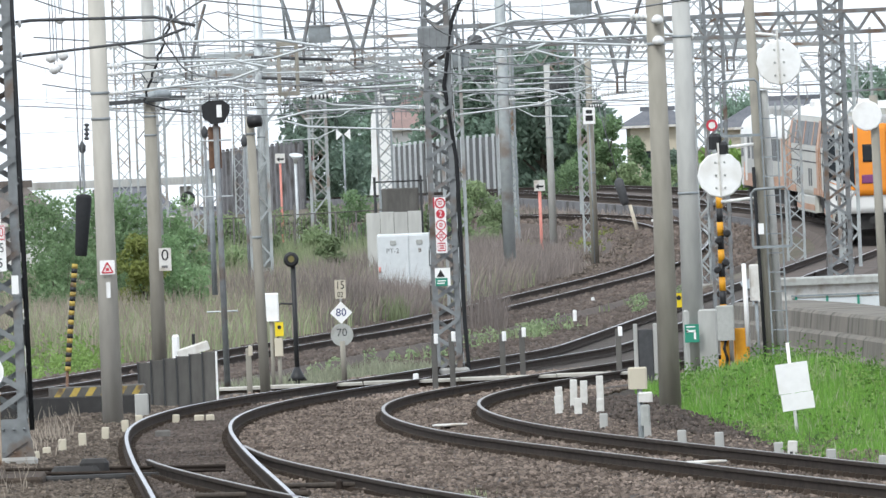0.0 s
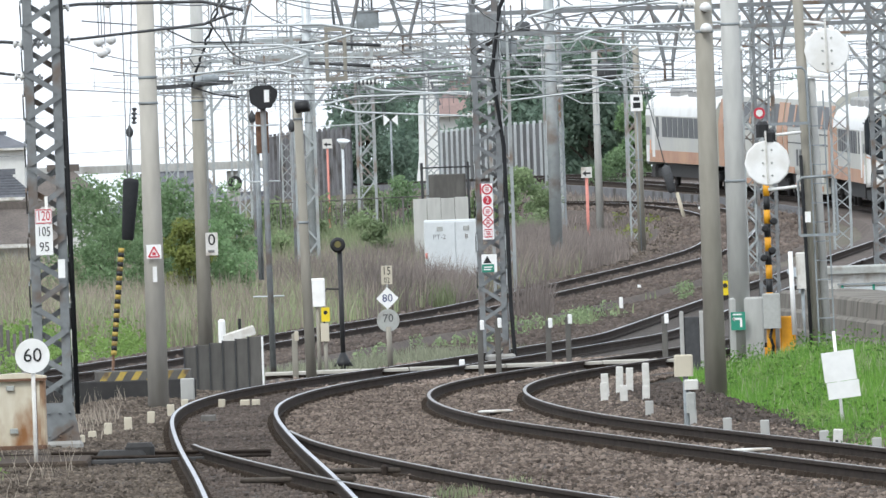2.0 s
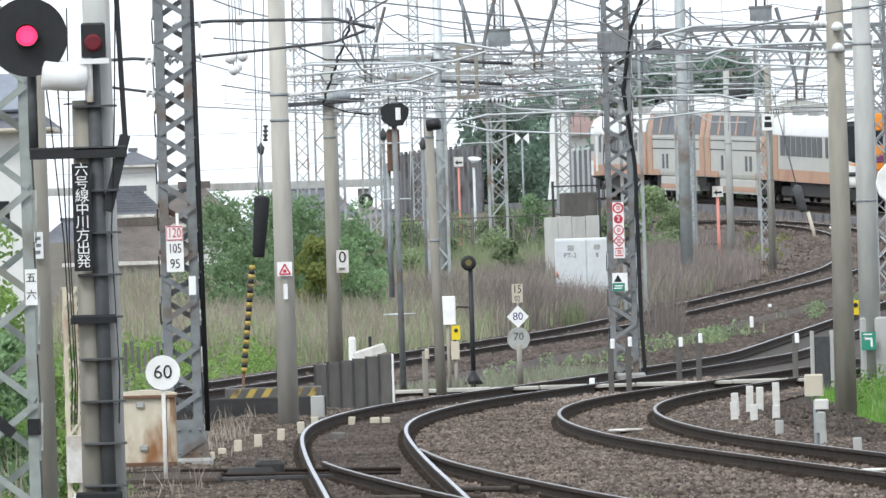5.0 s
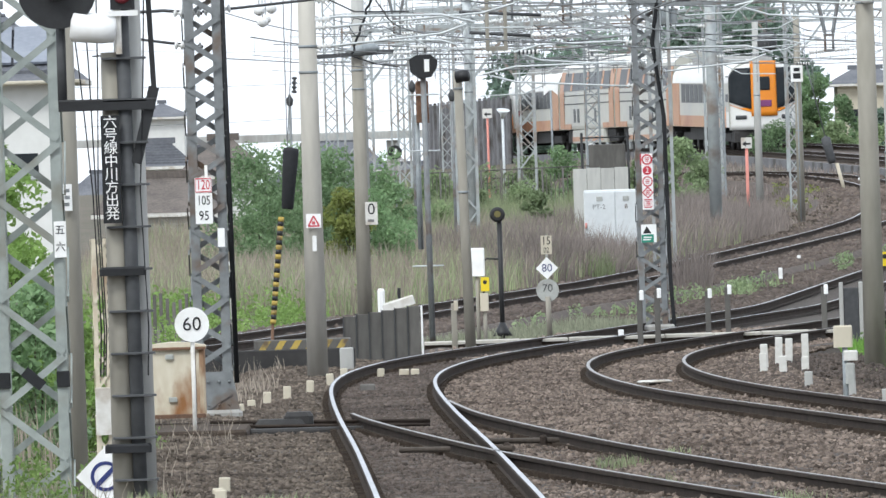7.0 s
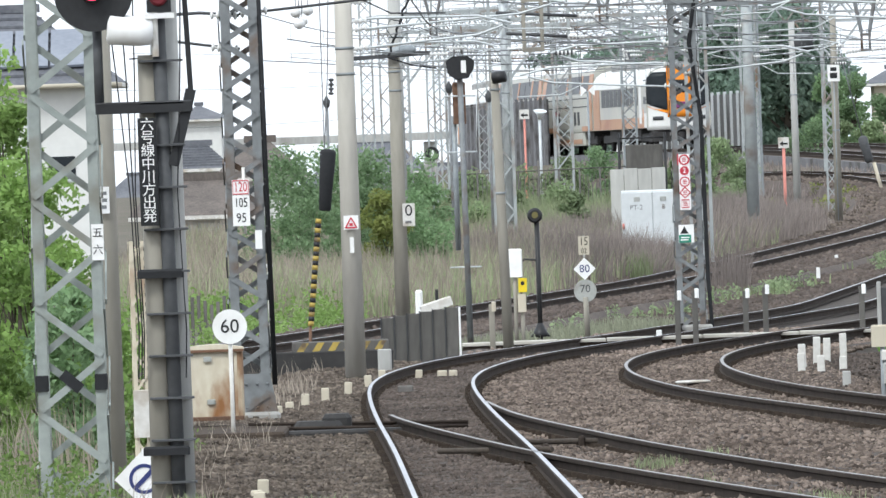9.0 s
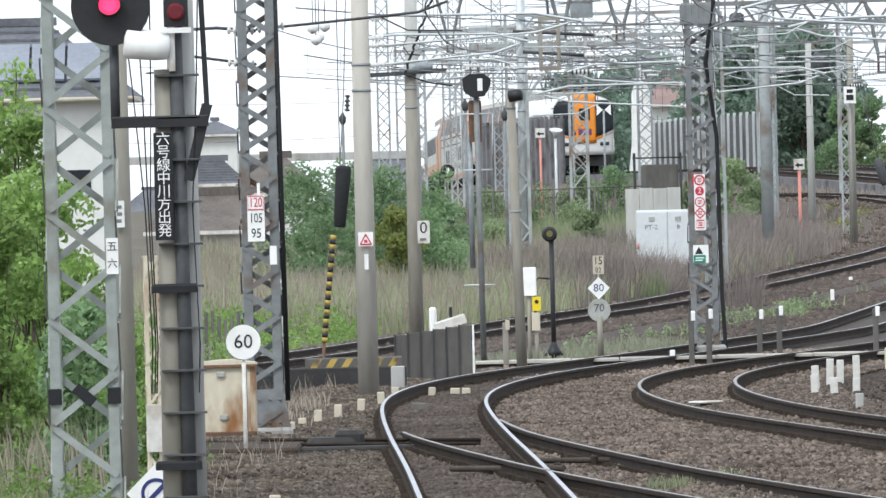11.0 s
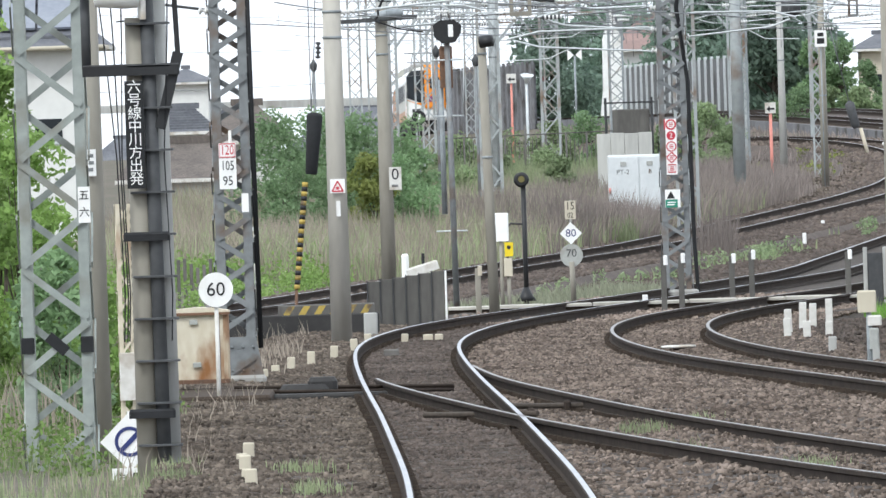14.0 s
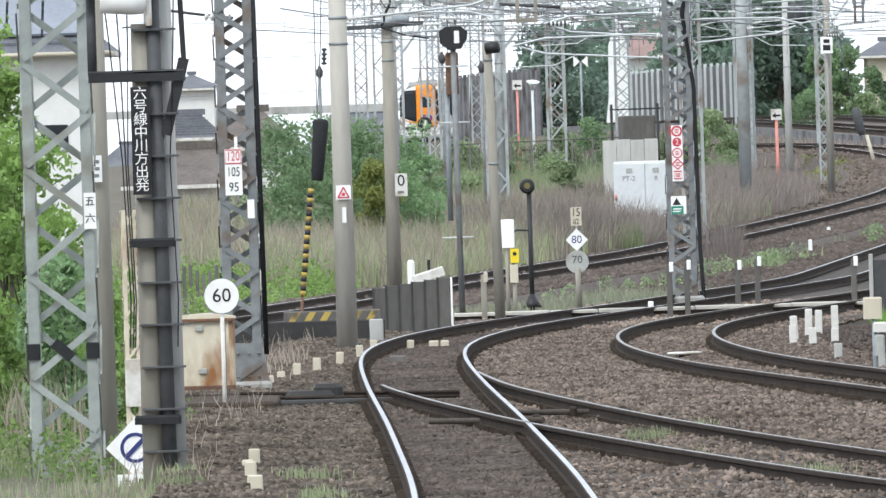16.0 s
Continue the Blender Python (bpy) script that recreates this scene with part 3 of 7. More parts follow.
def bogie(car, y):
    bm = B()
    box(bm, -1.15, 1.15, y - 1.6, y + 1.6, 0.45, 0.72, bev=0.05)
    for s in (-1, 1):
        box(bm, s * 1.05 - 0.09, s * 1.05 + 0.09, y - 1.75, y + 1.75, 0.38, 0.62, bev=0.03)
    b = part("bogie", bm, "train_under", car)
    for dy in (-1.05, 1.05):
        w = B()
        for s in (-1, 1):
            turned(w, [(0.1, -0.07), (0.42, -0.07), (0.43, 0.0), (0.42, 0.07), (0.1, 0.07)], (s * 0.76, y + dy, 0.43), (1, 0, 0), 16)
        rod(w, (-0.76, y + dy, 0.43), (0.76, y + dy, 0.43), 0.08)
        part("wheelset", w, "train_under", b)


def side_pane(car, s, y0, y1, z0, z1, x, lean=0.0, material="glass_dark", name="window"):
    bm = B()
    v = [bm.verts.new(p) for p in ((s * x, y0, z0), (s * x, y1, z0), (s * (x - lean), y1, z1), (s * (x - lean), y0, z1))]
    u = [bm.verts.new((p.co.x + s * 0.015, p.co.y, p.co.z)) for p in v]
    for f in ((v[3], v[2], v[1], v[0]), (u[0], u[1], u[2], u[3])):
        bm.faces.new(f)
    for k in range(4):
        bm.faces.new((v[k], v[(k + 1) % 4], u[(k + 1) % 4], u[k]))
    return part(name, bm, material, car)


LOW = [(0.0, 0.95), (1.36, 0.95), (1.40, 1.1), (1.40, 2.75), (1.36, 3.05), (1.22, 3.33), (0.95, 3.5), (0.5, 3.6), (0.0, 3.63)]
TALL = [(0.0, 0.95), (1.38, 0.95), (1.40, 1.1), (1.40, 2.55), (1.22, 3.62), (0.98, 3.85), (0.5, 3.98), (0.0, 4.02)]


def roof_over(car, L, prof, z_from, material):
    """The upper skin, a finger thick, over the body."""
    top = [(x + 0.012 if x > 0 else 0.0, z + 0.012) for x, z in prof if z >= z_from]
    bm = B()
    full = top + [(-x, z) for x, z in reversed(top) if x > 0.01]
    rings = [[bm.verts.new((x, y, z)) for x, z in full] for y in np.linspace(-L / 2 + 0.02, L / 2 - 0.02, 5)]
    for a, b in zip(rings, rings[1:]):
        for k in range(len(full) - 1):
            bm.faces.new((a[k], a[k + 1], b[k + 1], b[k])).smooth = True
    part("roof", bm, material, car)


def nose_y(x, z):
    """The rounded end of a driving car, as a depth behind the body."""
    return -9.9 - 0.55 * (1 - (abs(x) / 1.4) ** 2.4) * (1 - 0.35 * max(0, (z - 1.6) / 2.0) ** 1.5)


def nose_patch(car, name, x0, x1, z0, z1, material, proud, cut=None, nx_=8, nz_=8, label=""):
    bm, g = B(), []
    for j in range(nz_ + 1):
        row = []
        for i in range(nx_ + 1):
            x, z = x0 + (x1 - x0) * i / nx_, z0 + (z1 - z0) * j / nz_
            if z > 2.9:                       # keeps inside the roof's curve
                x *= min(1, math.sqrt(max(0.0, 1 - ((z - 2.9) / 0.76) ** 2)) + 0.02) if abs(x) > 0.54 else 1
            if cut:
                z = max(z, cut(x))
            row.append(bm.verts.new((x, nose_y(x, z) - proud, z)))
        g.append(row)
    for j in range(nz_):
        for i in range(nx_):
            f = bm.faces.new((g[j][i], g[j][i + 1], g[j + 1][i + 1], g[j + 1][i]))
            f.smooth = True
    ob = part(name, bm, material, car, label)
    so = ob.modifiers.new("thick", "SOLIDIFY")
    so.thickness = 0.03
    return ob


def driving_car(label, panto):
    c = thing("train_car", 0, 0, 0, label, "train car", "cars of the express")
    L = 19.9
    part("body", shell(L, LOW), "train_grey", c)
    roof_over(c, L, LOW, 2.7, "train_white")
    for s in (-1, 1):
        side_pane(c, s, -9.2, 9.9, 0.96, 1.42, 1.392, 0.0, "train_rustband", "band")
        side_pane(c, s, 7.5, 9.93, 0.98, 2.75, 1.405, 0.0, "train_rustband", "end_panel")
        side_pane(c, s, -9.95, -9.05, 0.97, 1.6, 1.394, 0.0, "train_white", "skirt")
        side_pane(c, s, -9.9, -8.9, 2.0, 3.05, 1.394, 0.03, "glass_dark", "cab_window")
        side_pane(c, s, -8.88, -8.6, 1.3, 3.0, 1.394, 0.03, "train_orange", "stripe")
        for k in range(8):
            side_pane(c, s, -5.2 + k * 1.52, -3.92 + k * 1.52, 1.95, 2.72, 1.398)
        side_pane(c, s, -6.9, -6.2, 1.95, 2.72, 1.398)
        side_pane(c, s, -8.2, -7.4, 1.15, 2.85, 1.396, 0.0, "train_white", "door")
    nose_patch(c, "nose", -1.38, 1.38, 0.85, 3.62, "train_white", 0.0, nx_=14, nz_=12)
    low = lambda x: 1.62 + 0.42 * (abs(x) / 1.4) ** 1.5
    for s in (-1, 1):
        a, b = sorted((s * 0.52, s * 1.37))
        nose_patch(c, "windshield", a, b, 1.5, 3.36, "glass_dark", 0.03, low)
        nose_patch(c, "orange_line", a, b, 1.4, 1.74, "train_orange", 0.022, lambda x: low(x) - 0.12, nz_=2)
        nose_patch(c, "headlight", *sorted((s * 0.72, s * 1.15)), 1.28, 1.44, "darkgrey", 0.03, nz_=2)
    nose_patch(c, "end_door", -0.53, 0.53, 1.4, 3.64, "train_orange", 0.05, nz_=12)
    nose_patch(c, "door_window", -0.25, 0.25, 2.45, 3.0, "glass_dark", 0.07)
    nose_patch(c, "destination_sign", -0.30, 0.30, 1.78, 2.05, "purple", 0.07)
    bm = B()
    box(bm, -1.2, 1.2, -10.2, -9.0, 0.35, 0.85, bev=0.1)
    rod(bm, (0, -10.2, 0.62), (0, -10.7, 0.62), 0.12)
    part("coupler", bm, "train_under", c)
    part("underframe", box(B(), -1.2, 1.2, -6.0, 5.6, 0.42, 0.95, bev=0.05), "train_under", c)
    for y in (-6.9, 6.9):
        bogie(c, y)
    for y in (-4.5, 0.5, 5):
        part("air_conditioner", box(B(), -0.95, 0.95, y - 1.4, y + 1.4, 3.5, 3.82, bev=0.08), "train_roof", c)
    if panto:
        bm = B()
        for s in (-1, 1):
            beam(bm, (s * 0.6, 7.4, 3.75), (s * 0.5, 8.6, 4.2), 0.05)
            beam(bm, (s * 0.5, 8.6, 4.2), (s * 0.45, 7.4, 4.6), 0.04)
            beam(bm, (s * 0.65, 6.6, 3.75), (s * 0.65, 8.9, 3.75), 0.07)
        beam(bm, (-0.9, 7.4, 4.62), (0.9, 7.4, 4.62), 0.06)
        part("pantograph", bm, "steel_grey", c)
    return c


def deck_car(label):
    c = thing("train_car", 0, 0, 0, label, "train car", "cars of the express")
    L = 20.1
    part("body", shell(L, TALL), "train_grey", c)
    roof_over(c, L, TALL, 3.5, "train_white")
    part("low_deck", box(B(), -1.37, 1.37, -5.9, 5.9, 0.34, 1.0, bev=0.12), "train_grey", c)
    for s in (-1, 1):
        side_pane(c, s, -5.7, 5.7, 0.42, 0.62, 1.385, 0.0, "train_rustband", "band")
        for e in (-1, 1):
            a, b = sorted((e * 8.4, e * 10.03))
            side_pane(c, s, a, b, 0.98, 2.555, 1.408, 0.0, "train_rustband", "end_panel")
            side_pane(c, s, a, b, 2.557, 3.5, 1.408, 0.158, "train_rustband", "end_panel")
            a, b = sorted((e * 5.9, e * 8.9))
            side_pane(c, s, a, b, 0.97, 1.2, 1.398, 0.0, "train_rustband", "band")
        for k in range(6):
            side_pane(c, s, -8.5 + k * 2.85, -5.75 + k * 2.85, 2.66, 3.44, 1.402, 0.14)
            if k % 2 == 0:
                side_pane(c, s, -6.1 + k * 2.85, -5.5 + k * 2.85, 2.65, 3.46, 1.412, 0.14, "train_rustband", "pillar")
        for y in (-4.6, -3.2, 3.2, 4.6):
            side_pane(c, s, y - 0.35, y + 0.35, 1.25, 1.85, 1.398)
        for z in (2.05, 2.42):
            side_pane(c, s, -8.6, 8.6, z, z + 0.045, 1.394, 0.0, "darkgrey", "stripe")
    part("underframe", box(B(), -1.2, 1.2, -8.8, 8.8, 0.6, 0.96, bev=0.05), "train_under", c)
    for y in (-7.6, 7.6):
        bogie(c, y)
    for y in (-4, 4):
        part("air_conditioner", box(B(), -0.85, 0.85, y - 1.2, y + 1.2, 3.9, 4.16, bev=0.08), "train_white", c)
    return c


CARS = [driving_car("grey express tail car with an orange and black rounded end", True),
        deck_car("double-deck express car, grey and white with orange ends"),
        deck_car("double-deck express car, grey and white with orange ends"),
        driving_car("leading car of an express, grey and white with orange bands", True)]

arc_y = np.arange(395.0, 995.0, 0.5)
arc_p = np.array([RISE(y) for y in arc_y])
arc_s = np.concatenate([[0], np.cumsum(np.hypot(np.diff(arc_p[:, 0]), 0.5))])


def on_line(s):
    y = float(np.interp(s, arc_s, arc_y))
    x, z = RISE(y)
    return Vector((x, y, z))


SPEED, START = 21.36, float(np.interp(494.16, arc_y, arc_s))


def car_pose(k, t):
    """Car k counted from the tail, at t seconds: it stands on its two bogies."""
    mid = START + SPEED * t + 10.4 + 20.6 * k
    a, b = on_line(mid - 6.9), on_line(mid + 6.9)
    d = b - a
    m = Matrix.Translation((a + b) / 2) @ Euler((math.atan2(d.z, d.xy.length), 0, -math.atan2(d.x, d.y)), "XYZ").to_matrix().to_4x4()
    return m @ pose(0, 0, 0, 0, 0, 180) if k == 3 else m


def motions():
    for k, c in enumerate(CARS):
        walk(c, [(t / 2, car_pose(k, t / 2)) for t in range(33)])

# ---- masts, poles and gantries of the overhead line ----
def concrete_pole(x, y, h, r, label, material="concrete", bands=(), z=None, name="utility_pole", lean=0.0):
    z = ground_z(x, y) if z is None else z
    t = thing(name, x, y, z, label, "pole", "line-side poles")
    bm = rod(B(), (0, 0, -0.5), (lean, 0, h), r, r * 0.78, 18)
    part("shaft", bm, material, t)
    for b in bands:
        rr = r * (1 - 0.22 * b / h)
        part("band", turned(B(), [(rr + 0.002, -0.022), (rr + 0.010, -0.018), (rr + 0.010, 0.018), (rr + 0.002, 0.022)], (lean * b / h, 0, b)), "galv", t)
    return t


def lattice_faces(t, h, w, material, wt, pitch, bar, leg, z0=-0.3, split=False):
    def corner(sx, sy, z):
        k = (w + (wt - w) * max(0, z) / h) / 2
        return Vector((sx * k, sy * k, z))
    for sx, sy in ((-1, -1), (1, -1), (1, 1), (-1, 1)):
        bm = B()
        a, b = corner(sx, sy, z0), corner(sx, sy, h)
        th = leg * 0.2
        ell = [(0, 0), (-sx * leg, 0), (-sx * leg, -sy * th), (-sx * th, -sy * th), (-sx * th, -sy * leg), (0, -sy * leg)]
        lo, hi = ([bm.verts.new(c + Vector((u, v, 0))) for u, v in ell] for c in (a, b))
        bm.faces.new(lo)
        bm.faces.new(hi)
        for k in range(6):
            bm.faces.new((lo[k], lo[(k + 1) % 6], hi[(k + 1) % 6], hi[k]))
        part("leg", bm, material, t)
    sides = (((-1, -1), (1, -1)), ((1, -1), (1, 1)), ((1, 1), (-1, 1)), ((-1, 1), (-1, -1)))
    for k, (p, q) in enumerate(sides):
        bm, n = B(), max(2, int(h / pitch))
        for i in range(n):
            za, zb = h * i / n, h * (i + 1) / n
            s, e = (p, q) if i % 2 == 0 else (q, p)
            a, b = corner(*s, za), corner(*e, zb)
            a, b = a.lerp(b, 0.04), b.lerp(a, 0.04)
            out = Vector((p[0] + q[0], p[1] + q[1], 0)) * (0.5 * bar * (0.14 if i % 2 else 0.42))
            beam(bm, a + out, b + out, bar * 0.25, bar)
            if split:
                part("brace", bm, material, t)
                bm = B()
        if split:
            bm.free()
        else:
            tagged(part("bracing", bm, material, t), kind="stuff")


def lattice_mast(x, y, h, w, label, material="steel_grey", wt=None, pitch=None, bar=0.045, leg=0.075, z=None, rz=0.0, split=False):
    z = ground_z(x, y) if z is None else z
    t = thing("lattice_mast", x, y, z, label, "mast", "lattice masts", rz=rz)
    lattice_faces(t, h, w, material, wt or w, pitch or w * 0.62, bar, leg, split=split)
    part("footing", box(B(), -w * 0.75, w * 0.75, -w * 0.75, w * 0.75, -0.6, 0.06, bev=0.04), "concrete", t)
    return t


def gantry(x0, x1, y, z, label, material="far_steel", deep=0.55, pitch=0.8, bar=0.05, chord=0.08, legs=True):
    """A truss across the lines on two splayed lattice legs."""
    t = thing("overhead_gantry", x0, y, 0, label, "gantry", "gantries over the lines")
    L = x1 - x0
    for zz in (z, z + deep):
        for yy in (-0.25, 0.25):
            part("chord", beam(B(), (0, yy, zz), (L, yy, zz), chord), material, t)
    n = int(L / pitch)
    for yy in (-0.25, 0.25):
        bm = B()
        for i in range(n):
            a, b = L * i / n, L * (i + 1) / n
            beam(bm, (a, yy, z), ((a + b) / 2, yy, z + deep), bar)
            beam(bm, ((a + b) / 2, yy, z + deep), (b, yy, z), bar)
        tagged(part("bracing", bm, material, t), kind="stuff")
    if legs:
        for s, x in ((1, 0), (-1, L)):
            bm = B()
            zb = ground_z(x0 + x, y)
            for yy in (-0.25, 0.25):
                beam(bm, (x - s * 0.3, yy, zb - 0.3), (x - s * 0.3, yy, z + deep), chord)
                beam(bm, (x + s * 0.25, yy, zb - 0.3), (x + s * 0.25, yy, z), chord)
                beam(bm, (x + s * 0.25, yy, z - 1.6), (x + s * 1.5, yy, z), chord * 0.9)
                k = int((z - zb) / 0.6)
                for i in range(k):
                    za, zc = zb + (z - zb) * i / k, zb + (z - zb) * (i + 1) / k
                    e = 1 if i % 2 else -1
                    beam(bm, (x - s * 0.025 - e * 0.27, yy, za), (x - s * 0.025 + e * 0.27, yy, zc), bar)
            part("leg", bm, material, t)
    return t


def insulator(t, p, d, n=5, r=0.06, mi="ceramic"):
    bm, d, p = B(), Vector(d).normalized(), Vector(p)
    prof = []
    for k in range(n):
        prof += [(0.022, k * 0.075), (r, k * 0.075 + 0.02), (r * 0.9, k * 0.075 + 0.035), (0.022, k * 0.075 + 0.05)]
    part("insulator", turned(bm, prof, p, d, 10), mi, t)


def bracket(x, y, z, reach, label, material="galv_light", drop=0.28):
    """A hinged arm that holds the contact wire: two tubes, a steady arm and insulators."""
    t = thing("cantilever_bracket", x, y, z, label, "bracket", "line brackets")
    s = 1 if reach > 0 else -1
    bm = B()
    tube(bm, [(0, 0, 0.15), (s * 0.5, 0, 0.2), (reach * 0.8, 0, 0.18), (reach, 0, 0.05)], 0.021, 8)
    part("top_tube", bm, material, t)
    part("stay_tube", tube(B(), [(0, 0, -drop), (reach * 0.3, 0, -drop + 0.06), (reach * 0.8, 0, -drop * 0.4), (reach * 0.95, 0, 0.02)], 0.018, 8), material, t)
    part("steady_arm", tube(B(), [(reach * 0.6, 0, -0.14), (reach * 0.75, 0, -0.34), (reach * 1.02, 0, -0.36)], 0.012, 6), material, t)
    insulator(t, (0.02 * s, 0, 0.15), (s, 0, 0.05))
    insulator(t, (0.02 * s, 0, -drop), (s, 0, 0.1))
    return t


def wires(name, ln, y0, y1, contact, messenger, label, span=42.0, r=0.011, material="wire", off=0.0, drops=True):
    t = thing(name, 0, 0, 0, label, "overhead wire", "overhead wires")
    pc, pm, dr = [], [], B()
    for y in np.arange(y0, y1, 3.5):
        x, z = ln(y)
        f = ((y - y0) % span) / span
        stag = 0.2 * math.sin((y - y0) / span * math.pi)
        sag = 0.3 * 4 * f * (1 - f)
        pc.append((x + off + stag, y, z + contact))
        pm.append((x + off + stag, y, z + messenger - sag))
        if drops and len(pc) % 2:
            beam(dr, pc[-1], pm[-1], 0.007)
    part("contact_wire", tube(B(), pc, r), material, t)
    part("messenger_wire", tube(B(), pm, r), material, t)
    if drops:
        tagged(part("dropper", dr, material, t), kind="stuff")
    else:
        dr.free()
    return t


def cable(p0, p1, sag, r=0.012, label="thin grey cable strung between masts", material="wire", n=14):
    a, b = Vector(p0), Vector(p1)
    pts = [a.lerp(b, k / n) - Vector((0, 0, sag * 4 * (k / n) * (1 - k / n))) for k in range(n + 1)]
    ob = part("overhead_cable", tube(B(), pts, r), material)
    return tagged(ob, label, "cable", "overhead cables")


# near masts and poles, nearest first
front_tower = lattice_mast(-4.14, 158, 6.9, 0.68, "pale grey-green riveted lattice tower with black bands", "steel_green", pitch=0.50, bar=0.07, leg=0.105, z=-0.4, split=True)
for sx, sy in ((-1, -1), (1, -1)):
    part("band", box(B(), sx * 0.295 - 0.065, sx * 0.295 + 0.065, sy * 0.295 - 0.075, sy * 0.295 + 0.055, 1.27, 1.43, bev=0.01), "blackrub", front_tower)
bm = beam(B(), (-0.09, -0.37, 1.44), (0.09, -0.37, 1.28), 0.05, 0.11)
part("band", bm, "blackrub", front_tower)
bm = plate(B(), rect(0.25, 0.37, 2.56, 2.92), 0.012, -0.38)
part("number_plate", bm, "white", front_tower, "small white plate with two dark signs")
words("五", 0.105, "black", front_tower, 0.31, -0.384, 2.83)
words("六", 0.105, "black", front_tower, 0.31, -0.384, 2.66)

concrete_pole(-3.80, 160, 6.2, 0.13, "greyish brown weathered concrete pole", "concrete_brown", name="brown_pole", z=-0.4)
lattice_120 = lattice_mast(-3.02, 203, 7.2, 0.47, "dark grey lattice mast with speed plates", "steel_grey", pitch=0.30, bar=0.07, leg=0.115, z=-0.1, split=True)
part("cable_pipe", rod(B(), (0.30, -0.2, 0.4), (0.24, -0.2, 7.2), 0.035, 0.035, 10), "blackrub", lattice_120)
part("gusset", plate(B(), [(-0.34, 0.0), (0.34, 0.0), (0.24, 0.55), (-0.24, 0.55)], 0.02, -0.25), "steel_grey", lattice_120)
for x in (-0.2, -0.07, 0.07, 0.2):
    for z in (0.12, 0.42):
        part("rivet", turned(B(), [(0.02, 0), (0.016, 0.012), (0.005, 0.018)], (x, -0.27, z), (0, -1, 0), 8), "steel_grey", lattice_120)
concrete_pole(-2.03, 245, 7.2, 0.165, "pale beige concrete pole with warning plate", "concrete_warm", (4.55, 4.95), z=0)
concrete_pole(-1.73, 334, 5.75, 0.16, "brownish concrete pole carrying a grey duct", "concrete_brown", (5.2, 4.8), z=0)
concrete_pole(0.40, 275, 4.7, 0.095, "brown slim concrete pole with a lamp on top", "concrete_brown", (4.4, 2.6), z=0, lean=-0.09)
concrete_pole(6.31, 234, 6.2, 0.165, "brown concrete pole beside the siding", "concrete_brown", (5.3,), z=-0.05)
concrete_pole(7.50, 262, 7.2, 0.185, "pale grey concrete pole on a square foot", "concrete", (5.6, 6.2, 3.0), z=0.05)
concrete_pole(8.08, 470, 9.8, 0.19, "blue-grey steel tube mast in the bushes", "far_steel", (5.6, 6.5), z=0.8)
concrete_pole(0.80, 430, 10.5, 0.15, "pale grey steel tube mast in the field", "galv_light", (4.5, 6.5), z=0.7)
concrete_pole(11.2, 560, 6.6, 0.14, "pale slim concrete pole beside the far line", "concrete", (4.0,), z=1.5)
concrete_pole(11.75, 520, 6.8, 0.13, "brown slim concrete pole beside the bend", "concrete_brown", (5.0, 3.0), z=1.1)
concrete_pole(-2.0, 395, 9.5, 0.19, "pale grey concrete pole behind the shrubs", "concrete", (5.0, 6.1), z=0.4)
lattice_lt = lattice_mast(3.92, 300, 7.4, 0.52, "grey lattice mast with a column of train-class plates", "steel_grey", pitch=0.33, bar=0.068, leg=0.105, z=-0.1, split=True)
part("cable_pipe", tube(B(), [(0.38, -0.25, -0.1), (0.33, -0.27, 1.0), (0.30, -0.27, 4.0), (0.12, -0.27, 5.4), (0.3, -0.3, 6.6), (0.6, -0.3, 7.3)], 0.04, 8), "blackrub", lattice_lt)
part("platform_box", box(B(), -0.34, 0.34, -0.32, 0.32, 6.15, 6.55, bev=0.04), "steel_grey", lattice_lt)
lattice_mast(15.15, 398, 8.5, 0.62, "dark grey lattice mast with cable pipes", "steel_grey", pitch=0.42, bar=0.065, leg=0.1, z=0.3, split=True)
lattice_mast(10.1, 330, 8.5, 0.42, "dark thin lattice mast behind the crossing", "steel_grey", pitch=0.32, bar=0.04, leg=0.06, z=0)
# most of these masts use steel tones paled for haze
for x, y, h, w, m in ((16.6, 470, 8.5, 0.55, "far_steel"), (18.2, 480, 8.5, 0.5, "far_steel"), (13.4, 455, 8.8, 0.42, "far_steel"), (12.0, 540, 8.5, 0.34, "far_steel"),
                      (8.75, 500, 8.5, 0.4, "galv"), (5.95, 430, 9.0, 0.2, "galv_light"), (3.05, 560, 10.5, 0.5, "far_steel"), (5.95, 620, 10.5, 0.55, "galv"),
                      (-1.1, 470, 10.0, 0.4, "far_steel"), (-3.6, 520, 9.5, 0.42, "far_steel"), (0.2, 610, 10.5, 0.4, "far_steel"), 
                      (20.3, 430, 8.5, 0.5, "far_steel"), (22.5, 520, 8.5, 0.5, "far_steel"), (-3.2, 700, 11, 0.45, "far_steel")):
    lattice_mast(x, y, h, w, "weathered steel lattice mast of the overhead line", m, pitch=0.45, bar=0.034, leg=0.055)

